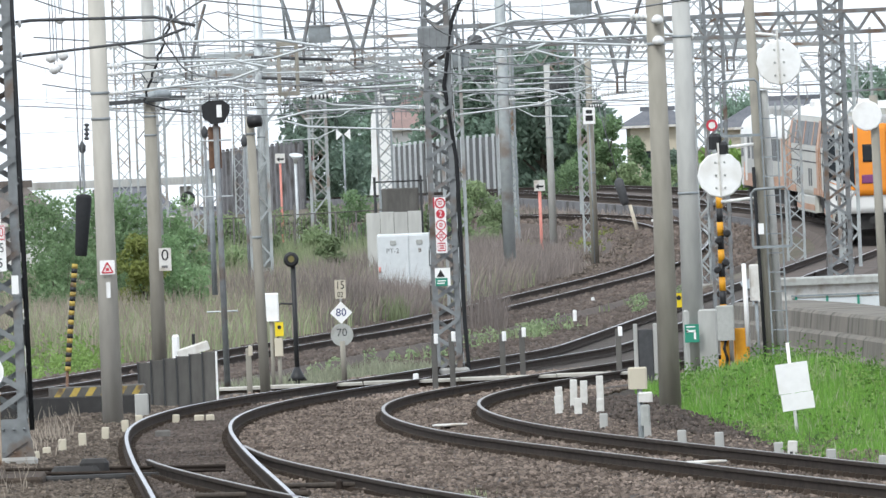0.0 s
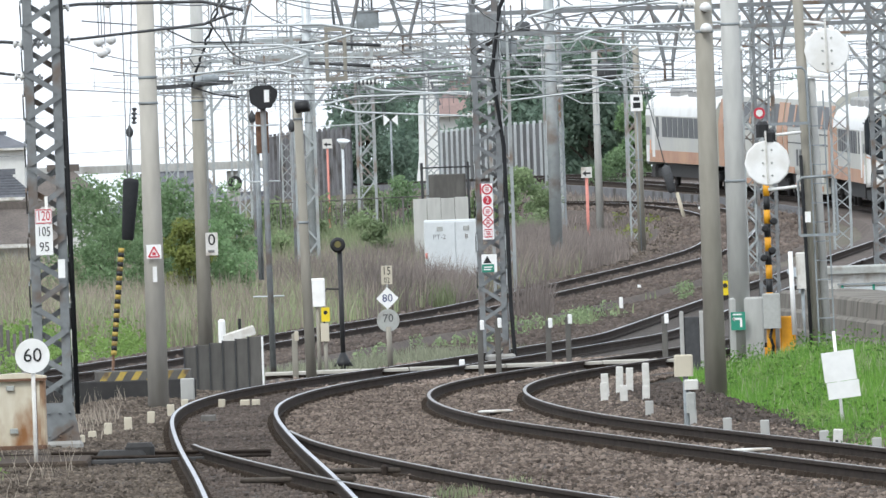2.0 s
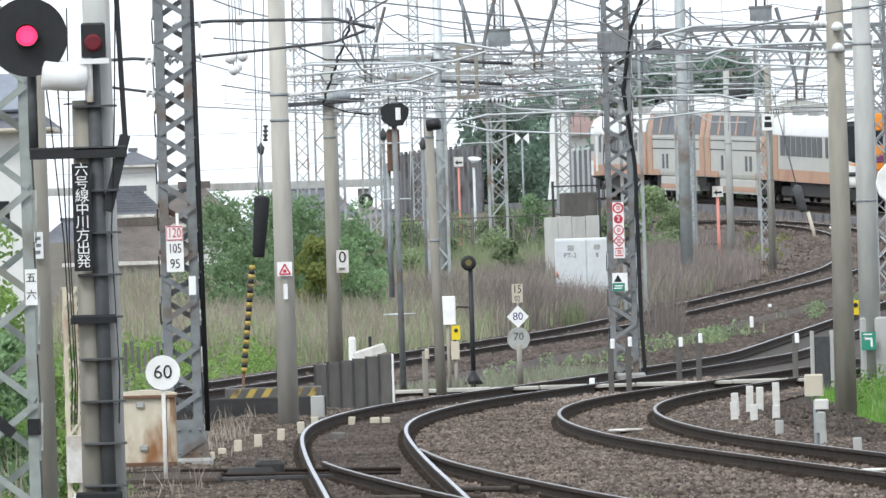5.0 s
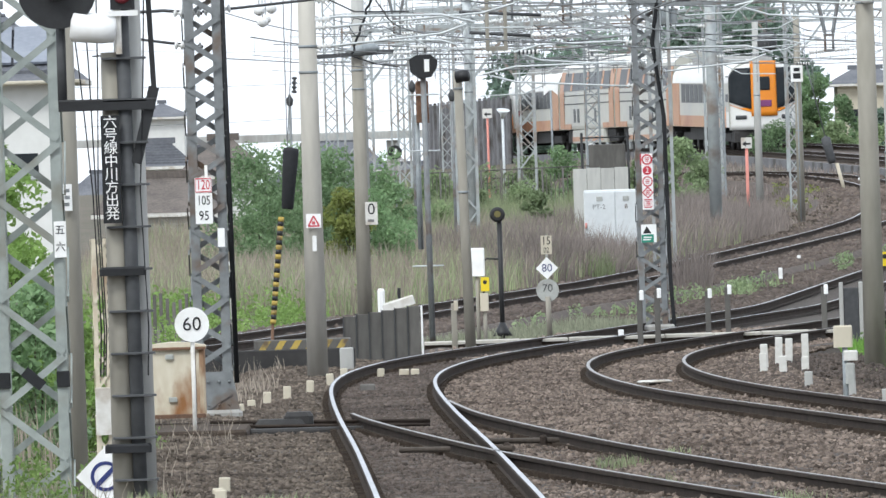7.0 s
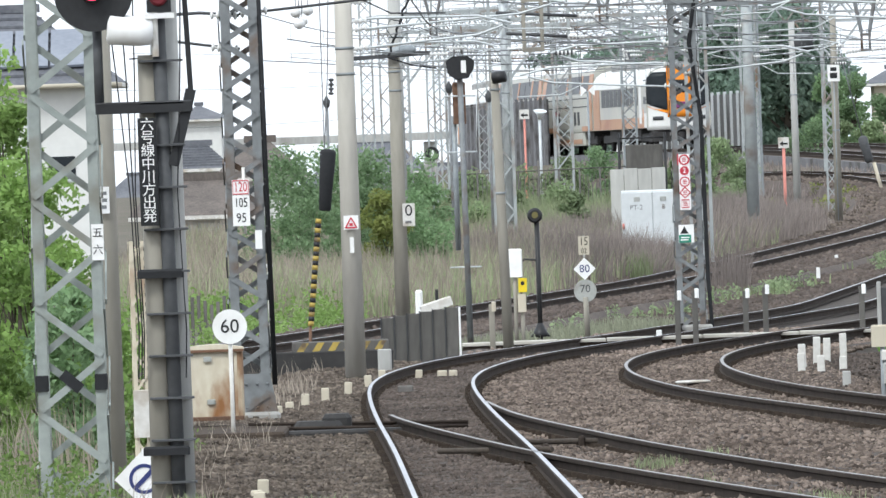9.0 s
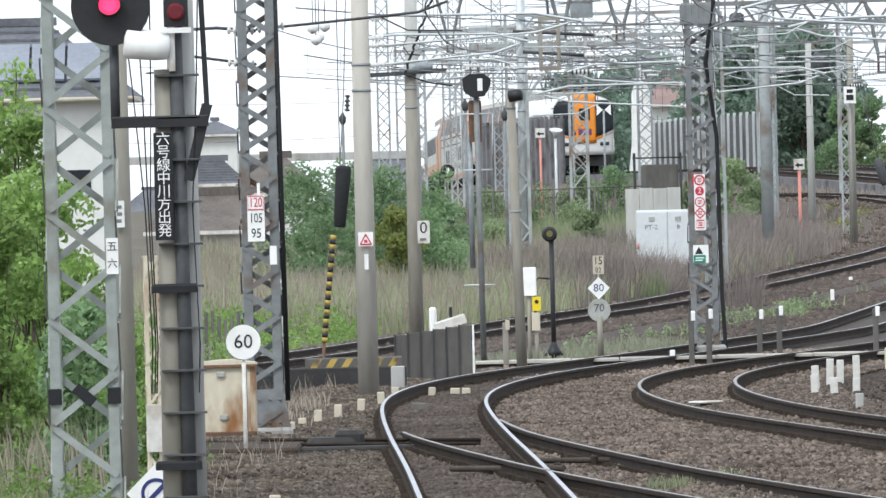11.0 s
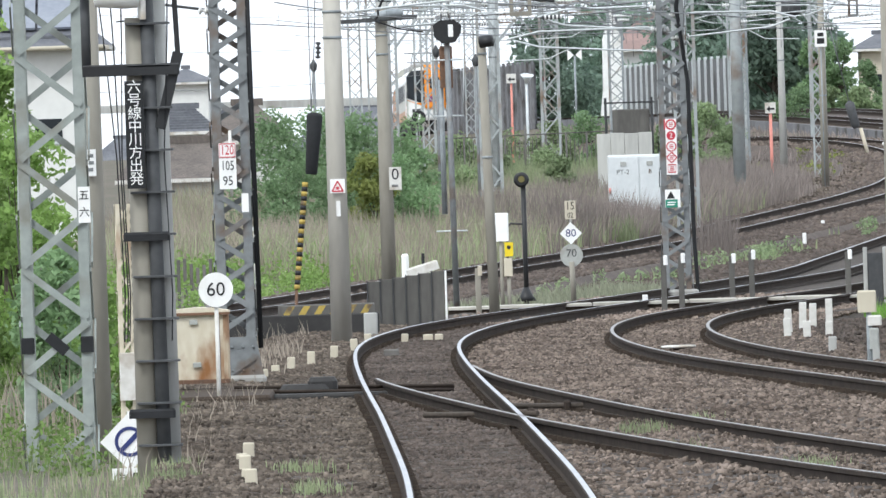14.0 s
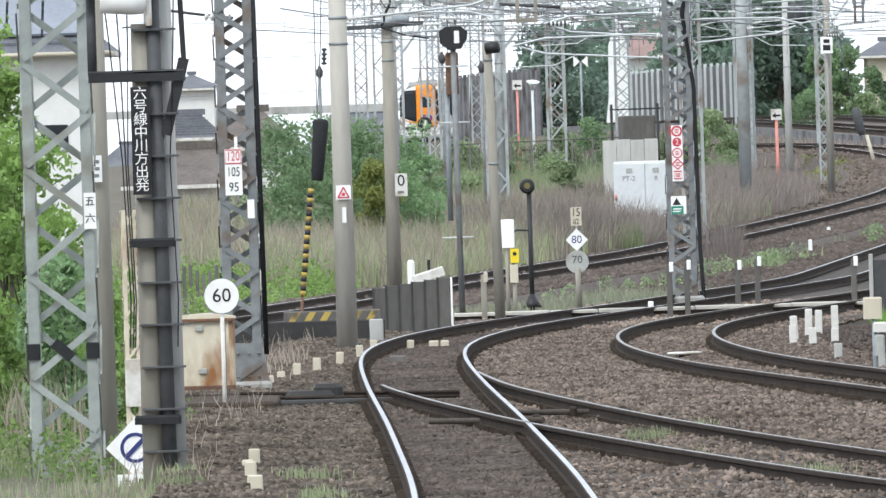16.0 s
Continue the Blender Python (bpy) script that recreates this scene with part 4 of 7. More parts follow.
# gantries, from the nearest to the farthest
gantry(3.9, 16.5, 300, 6.02, "steel truss gantry across the two near lines", "steel_grey", 0.40, 0.55, 0.045, 0.075, legs=False)
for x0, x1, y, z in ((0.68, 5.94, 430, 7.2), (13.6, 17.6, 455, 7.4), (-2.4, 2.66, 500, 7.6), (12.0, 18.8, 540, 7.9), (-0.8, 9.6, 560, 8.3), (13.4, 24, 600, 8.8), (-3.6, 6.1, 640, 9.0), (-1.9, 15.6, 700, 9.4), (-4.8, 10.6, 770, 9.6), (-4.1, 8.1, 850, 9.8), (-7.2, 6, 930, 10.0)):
    gantry(x0, x1, y, z, "weathered steel truss gantry over the far lines, paled for haze", "far_steel", 0.6, 0.9, 0.05, 0.085, legs=y != 540 and y < 760)

# the wires over each line
wires("catenary", MAIN, 120, 440, 5.15, 6.05, "contact and messenger wires over the main line")
wires("catenary", SIDE, 120, 440, 5.15, 6.0, "contact and messenger wires over the siding")
wires("catenary", BEND, 292, 622, 5.2, 6.1, "contact and messenger wires over the bend")
wires("catenary", RISE, 440, 985, 5.2, 6.15, "contact and messenger wires over the raised line")
wires("catenary", RISE2, 440, 975, 5.2, 6.15, "contact and messenger wires over the second raised line")
wires("feeder", BEND, 330, 622, 6.9, 7.7, "feeder cables beside the bend", off=-2.6, drops=False, r=0.016)
wires("feeder", RISE, 440, 985, 7.0, 7.9, "feeder cables beside the raised line", off=-2.8, drops=False, r=0.018)
wires("feeder", MAIN, 130, 440, 6.7, 7.3, "feeder cables beside the main line", off=-1.9, drops=False, r=0.015)
rr = random.Random(5)
for k in range(22):
    y0, z0 = rr.uniform(300, 520), rr.uniform(5.0, 7.6)
    y1 = y0 + rr.uniform(60, 240)
    x0, x1 = rr.uniform(-5, 3), rr.uniform(3, 16)
    cable((x0, y0, z0 + (y0 - 290) * 0.006), (x1, y1, z0 + (y1 - 290) * 0.008), rr.uniform(0.15, 0.7), rr.uniform(0.009, 0.016))
for k in range(3):
    z0 = 4.7 + 1.2 * k
    cable((-14, 420 + 12 * k, z0), (3, 560 + 20 * k, z0 + 1.1), 0.4, 0.008)

for x, y, z, reach in ((-2.03, 245, 5.2, 2.6), (-2.03, 245, 5.5, 3.4), (-3.02, 203, 5.35, 2.6), (-3.02, 203, 4.9, -1.4), (-1.73, 334, 5.6, 2.2), (3.92, 300, 5.15, -2.5), (3.92, 300, 4.75, -3.1), (3.92, 300, 5.0, 2.4), (8.08, 470, 7.0, -2.6), (8.08, 470, 6.5, 2.7),
                       (6.31, 234, 5.5, -2.6), (7.72, 262, 5.5, -2.8), (11.75, 520, 6.7, 3.1), (11.2, 560, 7.0, -3), (8.9, 500, 6.9, 3.2), (12, 540, 7.0, 3.0), (3.05, 560, 8.6, 2.8), (3.05, 560, 9.4, -2.4), (5.95, 620, 9.6, 3.0), (0.8, 430, 7.4, 2.8), (0.8, 430, 6.9, -2.4), (-1.1, 470, 7.8, 2.4), (0.2, 610, 9.2, 2.6), (-3.6, 520, 8.2, 2.2), (15.15, 398, 6.4, -2.2), (13.4, 455, 6.8, 2.4), (16.6, 470, 7.0, 2.6)):
    bracket(x, y, z, reach, "pale tubular bracket arm with white insulators" if y != 203 else "dark tubular bracket arm with white insulators", "galv_light" if y != 203 else "darkgrey")

# ---- signals, signs and boxes, from the nearest on ----
def bars(t, x0, x1, z0, z1, rows_, material, y, seed=1):
    """Unreadable writing: plain bars."""
    r = random.Random(seed)
    h = (z1 - z0) / rows_
    for k in range(rows_):
        z = z0 + (k + 0.25) * h
        bm = plate(B(), rect(x0 + r.uniform(0, 0.1) * (x1 - x0), x1 - r.uniform(0, 0.2) * (x1 - x0), z, z + h * 0.5), 0.002, y)
        part("printing", bm, material, t)


def sign_post(x, y, h, r, material, label, name="sign_post", z=None, lean=0.0):
    z = ground_z(x, y) if z is None else z
    t = thing(name, x, y, z, label, "sign")
    part("post", rod(B(), (0, 0, -0.4), (lean, 0, h), r, r, 10), material, t)
    return t


# departure signal with its mast
t = thing("departure_signal", -3.0, 150, -0.4, "departure signal on a concrete post and a dark pipe", "railway signal")
part("post", rod(B(), (-0.10, 0.12, -0.3), (-0.10, 0.12, 4.52), 0.12, 0.11, 16), "concrete_brown", t)
part("back_post", rod(B(), (0.06, 0.3, -0.3), (0.04, 0.3, 6.0), 0.14, 0.13, 16), "concrete", t)
part("pipe", rod(B(), (0.05, 0, -0.3), (0.0, 0, 5.0), 0.066, 0.066, 16), "darkgrey", t, "dark blue-grey steel pipe")
for k in range(11):
    z = 0.45 + k * 0.40
    part("clamp", box(B(), -0.20, 0.22, -0.10, 0.16, z, z + 0.022, bev=0.006), "darkgrey", t)
for z in (0.72, 2.40):
    part("clamp", box(B(), -0.28, 0.16, -0.11, 0.1, z, z + 0.085, bev=0.02), "blackrub", t)
part("arm", box(B(), -0.62, 0.30, -0.1, 0.06, 3.97, 4.08, bev=0.015), "black", t)
bm = beam(B(), (0.10, 0.0, 3.46), (0.29, 0.0, 4.18), 0.10)
beam(bm, (0.29, 0, 4.1), (0.22, 0, 6.2), 0.05)
part("strut", bm, "black", t)
part("side_post", rod(B(), (-0.58, 0, 4.05), (-0.58, 0, 4.85), 0.045, 0.045, 10), "darkgrey", t)
head = part("signal_disc", plate(B(), ngon(0.375, 40, 0, -0.60, 5.13), 0.04, -0.18), "black", t, "large round dark backing disc")
lens = part("red_lens", turned(B(), [(0.085, 0), (0.10, 0.02), (0.06, 0.05)], (-0.61, -0.18, 5.14), (0, -1, 0), 20), "lamp_lit", head, "lit red signal lens")
part("lens_hood", turned(B(), [(0.105, 0), (0.105, 0.12), (0.115, 0.12), (0.115, 0)], (-0.61, -0.18, 5.14), (0, -1, 0.1), 20), "black", head)
part("lamp_hood", turned(B(), [(0.10, 0), (0.15, 0.02), (0.14, 0.3), (0.12, 0.42), (0.03, 0.44)], (-0.48, -0.1, 4.78), (1, 0, -0.12), 20), "white", t, "glossy white lamp housing")
part("hood_bracket", box(B(), -0.06, 0.0, -0.14, 0.1, 4.5, 4.95, bev=0.015), "white_dirty", t)
lamp = part("red_lamp_box", box(B(), -0.10, 0.13, -0.16, 0.08, 4.92, 5.25, bev=0.02), "black", t)
part("red_lens", turned(B(), [(0.075, 0), (0.085, 0.02), (0.06, 0.05)], (0.015, -0.16, 5.06), (0, -1, 0), 20), "lamp_red", lamp, "red signal lens")
part("name_plate", plate(B(), rect(-0.12, 0.16, 4.86, 4.91), 0.01, -0.18), "white", t)
part("name_board", plate(B(), rect(-0.225, -0.05, 2.90, 3.92), 0.02, -0.145), "blackrub", t, "tall black board with white signs")
for k, ch in enumerate("六号線中川方出発"):
    words(ch, 0.135, "white", t, -0.135, -0.148, 3.855 - k * 0.1242)
for x, dx in ((-0.30, -0.22), (-0.27, -0.10), (0.15, 0.08), (-0.25, 0.02)):
    part("cable", tube(B(), [(x, -0.05, 1.45), (x + 0.02, -0.08, 1.9), (x - 0.02, -0.06, 3.2), (x + dx * 0.5, -0.05, 4.3), (x + dx, -0.02, 5.4)], 0.007, 6), "blackrub", t)

# small lattice post with the no-entry diamond
t = lattice_mast(-3.33, 152.4, 2.75, 0.15, "small rusty white lattice post with plates", "rust_cream", pitch=0.2, bar=0.025, leg=0.04, z=-0.4)
part("plate", box(B(), -0.08, 0.12, -0.14, -0.11, 0.86, 1.32, bev=0.01), "white_dirty", t)
for k in range(15):
    part("stud", box(B(), 0.065, 0.10, -0.115, -0.05, 1.42 + k * 0.088, 1.46 + k * 0.088, bev=0.006), "blackrub", t)
t = sign_post(-3.325, 151.9, 0.76, 0.02, "white_dirty", "white diamond sign with a barred blue ring", "diamond_sign", -0.40)
part("plate", plate(B(), ngon(0.285, 4, 0, 0, 0.47), 0.015, -0.03), "white", t)
ring = B()
for k in range(32):
    a0, a1 = k * math.tau / 32, (k + 1) * math.tau / 32
    plate(ring, [(r_ * math.cos(a), 0.47 + r_ * math.sin(a)) for r_, a in ((0.145, a0), (0.145, a1), (0.112, a1), (0.112, a0))][::-1], 0.004, -0.036)
beam(ring, (-0.08, -0.035, 0.39), (0.08, -0.035, 0.55), 0.006, 0.045)
part("symbol", ring, "navy", t)
t2 = sign_post(-3.31, 151.7, 0.25, 0.02, "white_dirty", "white plate with dark writing below the diamond", "restriction_sign", -0.38)
part("plate", plate(B(), rect(-0.19, 0.19, -0.16, 0.20), 0.012, -0.03), "white", t2)
words("制限", 0.15, "black", t2, 0.0, -0.034, 0.08)

# speed plates on the lattice mast
t = thing("speed_plate", -3.08, 202.6, 2.35, "stacked white speed plates, the top one in red", "sign")
part("post", rod(B(), (0.05, 0.06, -0.1), (0.05, 0.06, 0.75), 0.02), "white_dirty", t)
part("plate", plate(B(), rect(-0.10, 0.12, 0.40, 0.59), 0.02, 0), "white", t, "white plate with red figures")
rim = B()
for a, b in (((-0.09, 0.41), (0.11, 0.41)), ((-0.09, 0.58), (0.11, 0.58)), ((-0.09, 0.41), (-0.09, 0.58)), ((0.11, 0.41), (0.11, 0.58))):
    beam(rim, (a[0], -0.004, a[1]), (b[0], -0.004, b[1]), 0.004, 0.012)
part("rim", rim, "red", t)
part("plate", plate(B(), rect(-0.10, 0.12, 0.0, 0.395), 0.02, 0), "white", t)
words("120", 0.175, "red", t, 0.01, -0.004, 0.495, narrow=0.66)
words("105", 0.17, "black", t, 0.01, -0.004, 0.295, narrow=0.68)
words("95", 0.17, "black", t, 0.01, -0.004, 0.10, narrow=0.8)
t = thing("marker_plate", -2.86, 202.55, 2.05, "small blank white plate on the mast", "sign")
part("plate", plate(B(), rect(-0.045, 0.045, 0.0, 0.24), 0.015), "white", t)

t = sign_post(-3.02, 187, 1.0, 0.025, "white_dirty", "round white speed sign on a white post", "speed_sign", 0.0)
part("disc", turned(B(), [(0.19, 0), (0.205, 0.012), (0.205, 0.022)], (0, -0.03, 1.2), (0, -1, 0), 32), "white", t)
words("60", 0.23, "black", t, 0.0, -0.058, 1.2)

t = thing("trackside_cabinet", -3.34, 192.5, 0.02, "rusty cream steel cabinet with a domed lid", "cabinet")
bm = box(B(), -0.37, 0.37, -0.25, 0.3, 0, 0.86, bev=0.03)
part("body", bm, "rust_cream", t)
part("rust_side", box(B(), 0.29, 0.376, -0.254, 0.28, 0.02, 0.84, bev=0.02), "rust_worn", t)
part("bottom_rail", box(B(), -0.375, 0.375, -0.262, 0.25, 0.0, 0.05, bev=0.01), "rust", t)
part("lid_edge", box(B(), -0.395, 0.395, -0.30, -0.27, 0.83, 0.865, bev=0.008), "rust", t)
for x in (-0.36, 0.26):
    part("door_seam", box(B(), x - 0.008, x + 0.008, -0.257, -0.24, 0.06, 0.82), "rust", t)
arch = [(-0.39 + 0.78 * k / 10, 0.87 + 0.055 * math.cos((-0.39 + 0.78 * k / 10) * 3.4)) for k in range(11)]
lid = plate(B(), [(-0.39, 0.85), (0.39, 0.85)] + arch[::-1], 0.6, -0.28)
part("lid", lid, "rust_cream", t)
for x, z in ((-0.05, 0.72), (-0.02, 0.2)):
    part("handle", box(B(), x - 0.05, x + 0.05, -0.285, -0.25, z, z + 0.06, bev=0.01), "grey_box", t)
for z in (0.3, 0.7, 0.1):
    part("hinge", rod(B(), (-0.38, -0.26, z), (-0.38, -0.26, z + 0.09), 0.025, 0.025, 8), "blackrub", t)
part("door_edge", box(B(), -0.42, -0.35, -0.27, -0.2, 0.05, 0.8, bev=0.01), "white_dirty", t)
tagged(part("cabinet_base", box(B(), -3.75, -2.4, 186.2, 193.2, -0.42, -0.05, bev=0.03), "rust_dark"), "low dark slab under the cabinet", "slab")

# dark cable trough and pipes that cross to the switch
t = thing("point_machine", -2.0, 190.5, -0.12, "oily dark switch machine with rods beside the rails", "point machine")
part("case", box(B(), -0.35, 0.25, -0.4, 0.4, -0.05, 0.12, bev=0.06), "train_under", t)
part("cover", box(B(), 0.0, 0.35, -0.3, 0.3, 0.0, 0.2, bev=0.05), "train_under", t)
for dy, z in ((-0.5, 0.06), (0.4, 0.1), (1.6, 0.06)):
    part("rod", rod(B(), (-0.9, dy, z), (1.75, dy + 0.2, z - 0.06), 0.02, 0.02, 8), "rail", t)
part("trough", box(B(), -1.0, 1.0, -1.2, -0.6, -0.15, 0.02, bev=0.03), "train_under", t)
for x, y in ((0.05, 171), (1.02, 175)):
    tr = thing("stretcher_bar", x, y, -0.10, "dark oily rod between the switch rails", "rail rod")
    part("bar", rod(B(), (-0.6, 0.6, 0), (0.62, -0.6, 0), 0.032, 0.032, 8), "sleeper", tr)
    for dx in (0.0, 0.55):
        part("clamp", box(B(), dx - 0.04, dx + 0.04, -0.6 * dx - 0.1, -0.6 * dx + 0.1, -0.05, 0.06, bev=0.02), "rail", tr)

# pieces lying between the rails
for x, y, w, m, lab in ((-0.69, 243, 0.075, "plaster_cream", "short pale board between the rails"), (-0.52, 242.8, 0.065, "plaster_cream", "short pale board between the rails"), (-1.17, 226, 0.11, "iron", "short dark block between the rails")):
    t = thing("board", x, y, -0.15, lab, "board", "boards between the rails")
    part("block", box(B(), -w, w, -0.15, 0.15, 0, 0.085, bev=0.015), m, t)
for y, dx in ((222.5, 0.02), (181, 0.12)):
    x = SIDE(y)[0]
    t = thing("balise", x + dx, y, -0.16, "pale flat track device lying between the rails", "track device")
    part("slab", turned(B(), [(0.22, 0), (0.25, 0.015), (0.24, 0.035), (0.2, 0.04)], (0, 0, 0.03), (0, 0, 1), 20), "white_dirty", t)
    part("foot", box(B(), -0.08, 0.08, -0.1, 0.1, -0.05, 0.04, bev=0.01), "rail", t)


def stub(x, y, h, tilt=0.0, label="short square concrete marker stub beside the track", m="white_dirty"):
    t = thing("marker_stub", x, y, ground_z(x, y) if abs(x) > 3.2 and x > 0 else -0.22, label, "marker stub", "concrete stubs")
    bm = box(B(), -0.055, 0.055, -0.05, 0.05, -0.2, h, bev=0.012)
    bmesh.ops.rotate(bm, verts=bm.verts, cent=(0, 0, 0), matrix=Matrix.Rotation(radians(tilt), 3, "Y"))
    part("stub", bm, m, t)
    return t


for y, dx in ((140, -2.05), (143, -2.1), (146.5, -2.12), (150, -2.15), (153, -2.1), (203, -1.95), (207, -1.92), (211, -1.78), (216, -1.6), (221, -1.35), (227, -1.1), (234, -0.95), (240, -0.95), (243.5, -0.55)):
    stub(MAIN(y)[0] + dx, y, 0.20 + 0.03 * math.sin(y), 3 * math.sin(y * 3), m="plaster_cream")
for y, dx, h in ((214, 1.75, 0.3), (205, 1.7, 0.28), (199, 1.62, 0.26), (194, 1.6, 0.25), (187, 1.6, 0.25), (181.5, 1.62, 0.22), (176, 1.6, 0.2), (171, 1.6, 0.2), (166, 1.62, 0.2)):
    stub(SIDE(y)[0] + dx, y, h + 0.06, 2 * math.sin(y), m="concrete")
for x, y, h in ((4.62, 232, 0.42), (4.72, 236, 0.5), (4.84, 229, 0.42), (4.98, 239, 0.55), (5.18, 241, 0.52), (5.2, 231, 0.38), (5.55, 246, 0.52)):
    stub(x, y, h * 1.05, 2 * math.sin(x * 9), "weathered concrete stub in a cluster beside the siding", "white_dirty")
t = stub(SIDE(184)[0] + 1.42, 184, 0.36, 4, "white stub with a dark number mark")
bars(t, -0.02, 0.02, 0.12, 0.25, 2, "black", -0.056)

# counterweight and striped guard of the wire tensioner
t = thing("tension_weight", -2.57, 260, 2.42, "long black tension weight hanging on wires", "tension weight")
bm = B()
turned(bm, [(0.085, 0), (0.10, 0.03), (0.135, 0.95), (0.12, 1.0), (0.03, 1.02)], (0, 0, 0), (0.09, 0, 1), 14)
part("weight", bm, "blackrub", t)
for dx in (-0.03, 0.06):
    part("wire", tube(B(), [(0.03, 0, 1.0), (0.06 + dx, 0, 2.2), (0.10 + dx * 2, 0, 4.5)], 0.009, 5), "wire", t)
insulator(t, (0.17, 0, 1.9), (0.05, 0, 1), 4, 0.05, "darkgrey")
t = thing("striped_guy_guard", -2.86, 259, 0.0, "yellow and black striped guy wire guard", "guy guard")
for k in range(23):
    a, b = Vector((0.0, 0, 0.55 + k * 0.076)), Vector((0, 0, 0.55 + (k + 1) * 0.076))
    a.x, b.x = 0.012 * (a.z - 0.5) * 9, 0.012 * (b.z - 0.5) * 9
    part("stripe", rod(B(), a, b, 0.05, 0.05, 10), "yellow_worn" if k % 2 == 0 else "black", t)
part("rod", rod(B(), (-0.05, 0, -0.5), (0, 0, 0.56), 0.025, 0.025, 8), "rust", t)

# plates on the concrete poles
t = thing("warning_plate", -2.02, 244.8, 2.14, "white plate with a red triangle", "sign")
part("plate", plate(B(), rect(-0.115, 0.115, 0, 0.22), 0.01), "white", t)
tri = B()
for a, b in (((-0.085, 0.03), (0.085, 0.03)), ((0.085, 0.03), (0, 0.185)), ((0, 0.185), (-0.085, 0.03))):
    beam(tri, (a[0], -0.006, a[1]), (b[0], -0.006, b[1]), 0.004, 0.022)
part("triangle", tri, "red", t)
part("symbol", plate(B(), rect(-0.025, 0.025, 0.055, 0.10), 0.004, -0.006), "red", t)
part("small_plate", plate(B(), rect(-0.03, 0.035, -0.36, -0.12), 0.01), "white", t)
t = thing("zero_plate", -1.53, 333.7, 2.05, "square white plate with a black zero", "sign")
part("plate", plate(B(), rect(-0.13, 0.13, -0.12, 0.36), 0.012), "white_dirty", t)
words("0", 0.34, "black", t, 0, -0.004, 0.2)
bars(t, -0.08, 0.08, -0.09, 0.02, 1, "steel_grey", -0.004)

# the iron shield wall and the striped edge of the underpass
t = thing("iron_shield", -1.08, 262, -0.25, "dark corrugated iron shield with upright ribs", "shield wall")
for k in range(6):
    x = -0.64 + k * 0.213
    part("panel", box(B(), x, x + 0.205, 0, 0.04, 0, 0.86 + k * 0.028, bev=0.008), "iron", t)
    part("rib", box(B(), x - 0.012, x + 0.006, -0.03, 0.02, 0, 0.87 + k * 0.028), "darkgrey", t)
part("end_post", box(B(), 0.64, 0.675, -0.04, 0.03, 0.05, 1.0, bev=0.01), "white", t)
t = thing("striped_edge", -2.35, 255, 0.16, "worn yellow and black striped concrete edge", "edge beam")
part("beam", box(B(), -0.78, 0.78, 0, 0.3, 0, 0.17, bev=0.02), "iron", t)
for k in range(6):
    x = -0.7 + k * 0.25
    part("stripe", plate(B(), [(x, 0.01), (x + 0.11, 0.01), (x + 0.2, 0.15), (x + 0.09, 0.15)], 0.004, -0.004), "yellow_worn", t)
# the shade under the edge is put into this wall's near-black colour
tagged(part("underpass_wall", box(B(), -4.6, -1.5, 254.9, 255.3, -0.6, 0.17, bev=0.02), "train_under"), "wall below the striped edge, coloured dark for shade", "wall")
t = stub(-1.62, 252, 0.42, 0, "thick pale concrete block with holes", "concrete")
t.scale = (2.0, 2, 1)
t = thing("track_point_box", -0.95, 300, 0.18, "white tilted steel cover beside the far rail", "cover")
part("post", box(B(), -0.36, -0.22, 0, 0.2, 0, 0.62, bev=0.04), "white", t)
bm = box(B(), -0.3, 0.35, 0, 0.3, 0.22, 0.4, bev=0.03)
bmesh.ops.rotate(bm, verts=bm.verts, cent=(0, 0, 0.3), matrix=Matrix.Rotation(radians(-16), 3, "Y"))
part("lid", bm, "white_dirty", t)
part("peg", box(B(), 0.02, 0.08, 0.1, 0.2, 0.4, 0.62, bev=0.01), "black", t)

# the crossing strip: a pale plank path over the lines
path = thing("crossing_path", 0, 0, 0, "pale plank path across the tracks, its base darkened to look thin", "path", kind="structure")
# added base, coloured dark so the camera sees only a thin plank edge
part("timber", box(B(), -0.42, 7.2, 277.95, 279.25, -0.3, -0.075, bev=0.02), "rust_dark", path)
for k in range(9):
    part("plank", box(B(), -0.42 + k * 0.85, 0.41 + k * 0.85, 277.9, 279.3, -0.073, -0.022 + 0.006 * (k % 2), bev=0.01), "concrete_warm", path)

# signal post with the black-backed head
t = thing("slim_signal", -0.27, 282, 0, "slim grey signal post with a black head and ladder stays", "railway signal")
part("post", rod(B(), (0, 0, -0.3), (-0.03, 0, 5.1), 0.055, 0.05, 12), "steel_grey", t)
part("second_post", rod(B(), (-0.16, 0.2, 1.6), (-0.16, 0.2, 4.0), 0.05, 0.045, 12), "galv", t)
hd = part("head", plate(B(), [(-0.10 + x, 4.86 + z) for x, z in ((-0.17, 0.12), (-0.15, -0.1), (0.0, -0.22), (0.22, -0.2), (0.33, -0.02), (0.34, 0.1), (0.22, 0.2), (-0.05, 0.2))], 0.15, -0.12), "black", t, "black many-sided backing plate")
part("lens", plate(B(), rect(0.0, 0.09, 4.76, 4.98), 0.01, -0.125), "white", hd)
part("rust_case", box(B(), -0.17, 0.06, 0.05, 0.2, 3.85, 4.6, bev=0.03), "rust", t)
for z in (3.35, 4.35, 1.3):
    part("cross_arm", rod(B(), (-0.32, 0, z), (0.24, 0, z), 0.014, 0.014, 8), "galv_light", t)
for x0, x1 in ((-0.3, -0.32), (0.22, 0.26)):
    part("stay", rod(B(), (x0, 0, 3.35), (x1, 0, 4.35), 0.01, 0.01, 6), "galv_light", t)
t = thing("pole_lamp", 0.29, 274.86, 4.5, "black hooded lamp on the slim pole", "lamp")
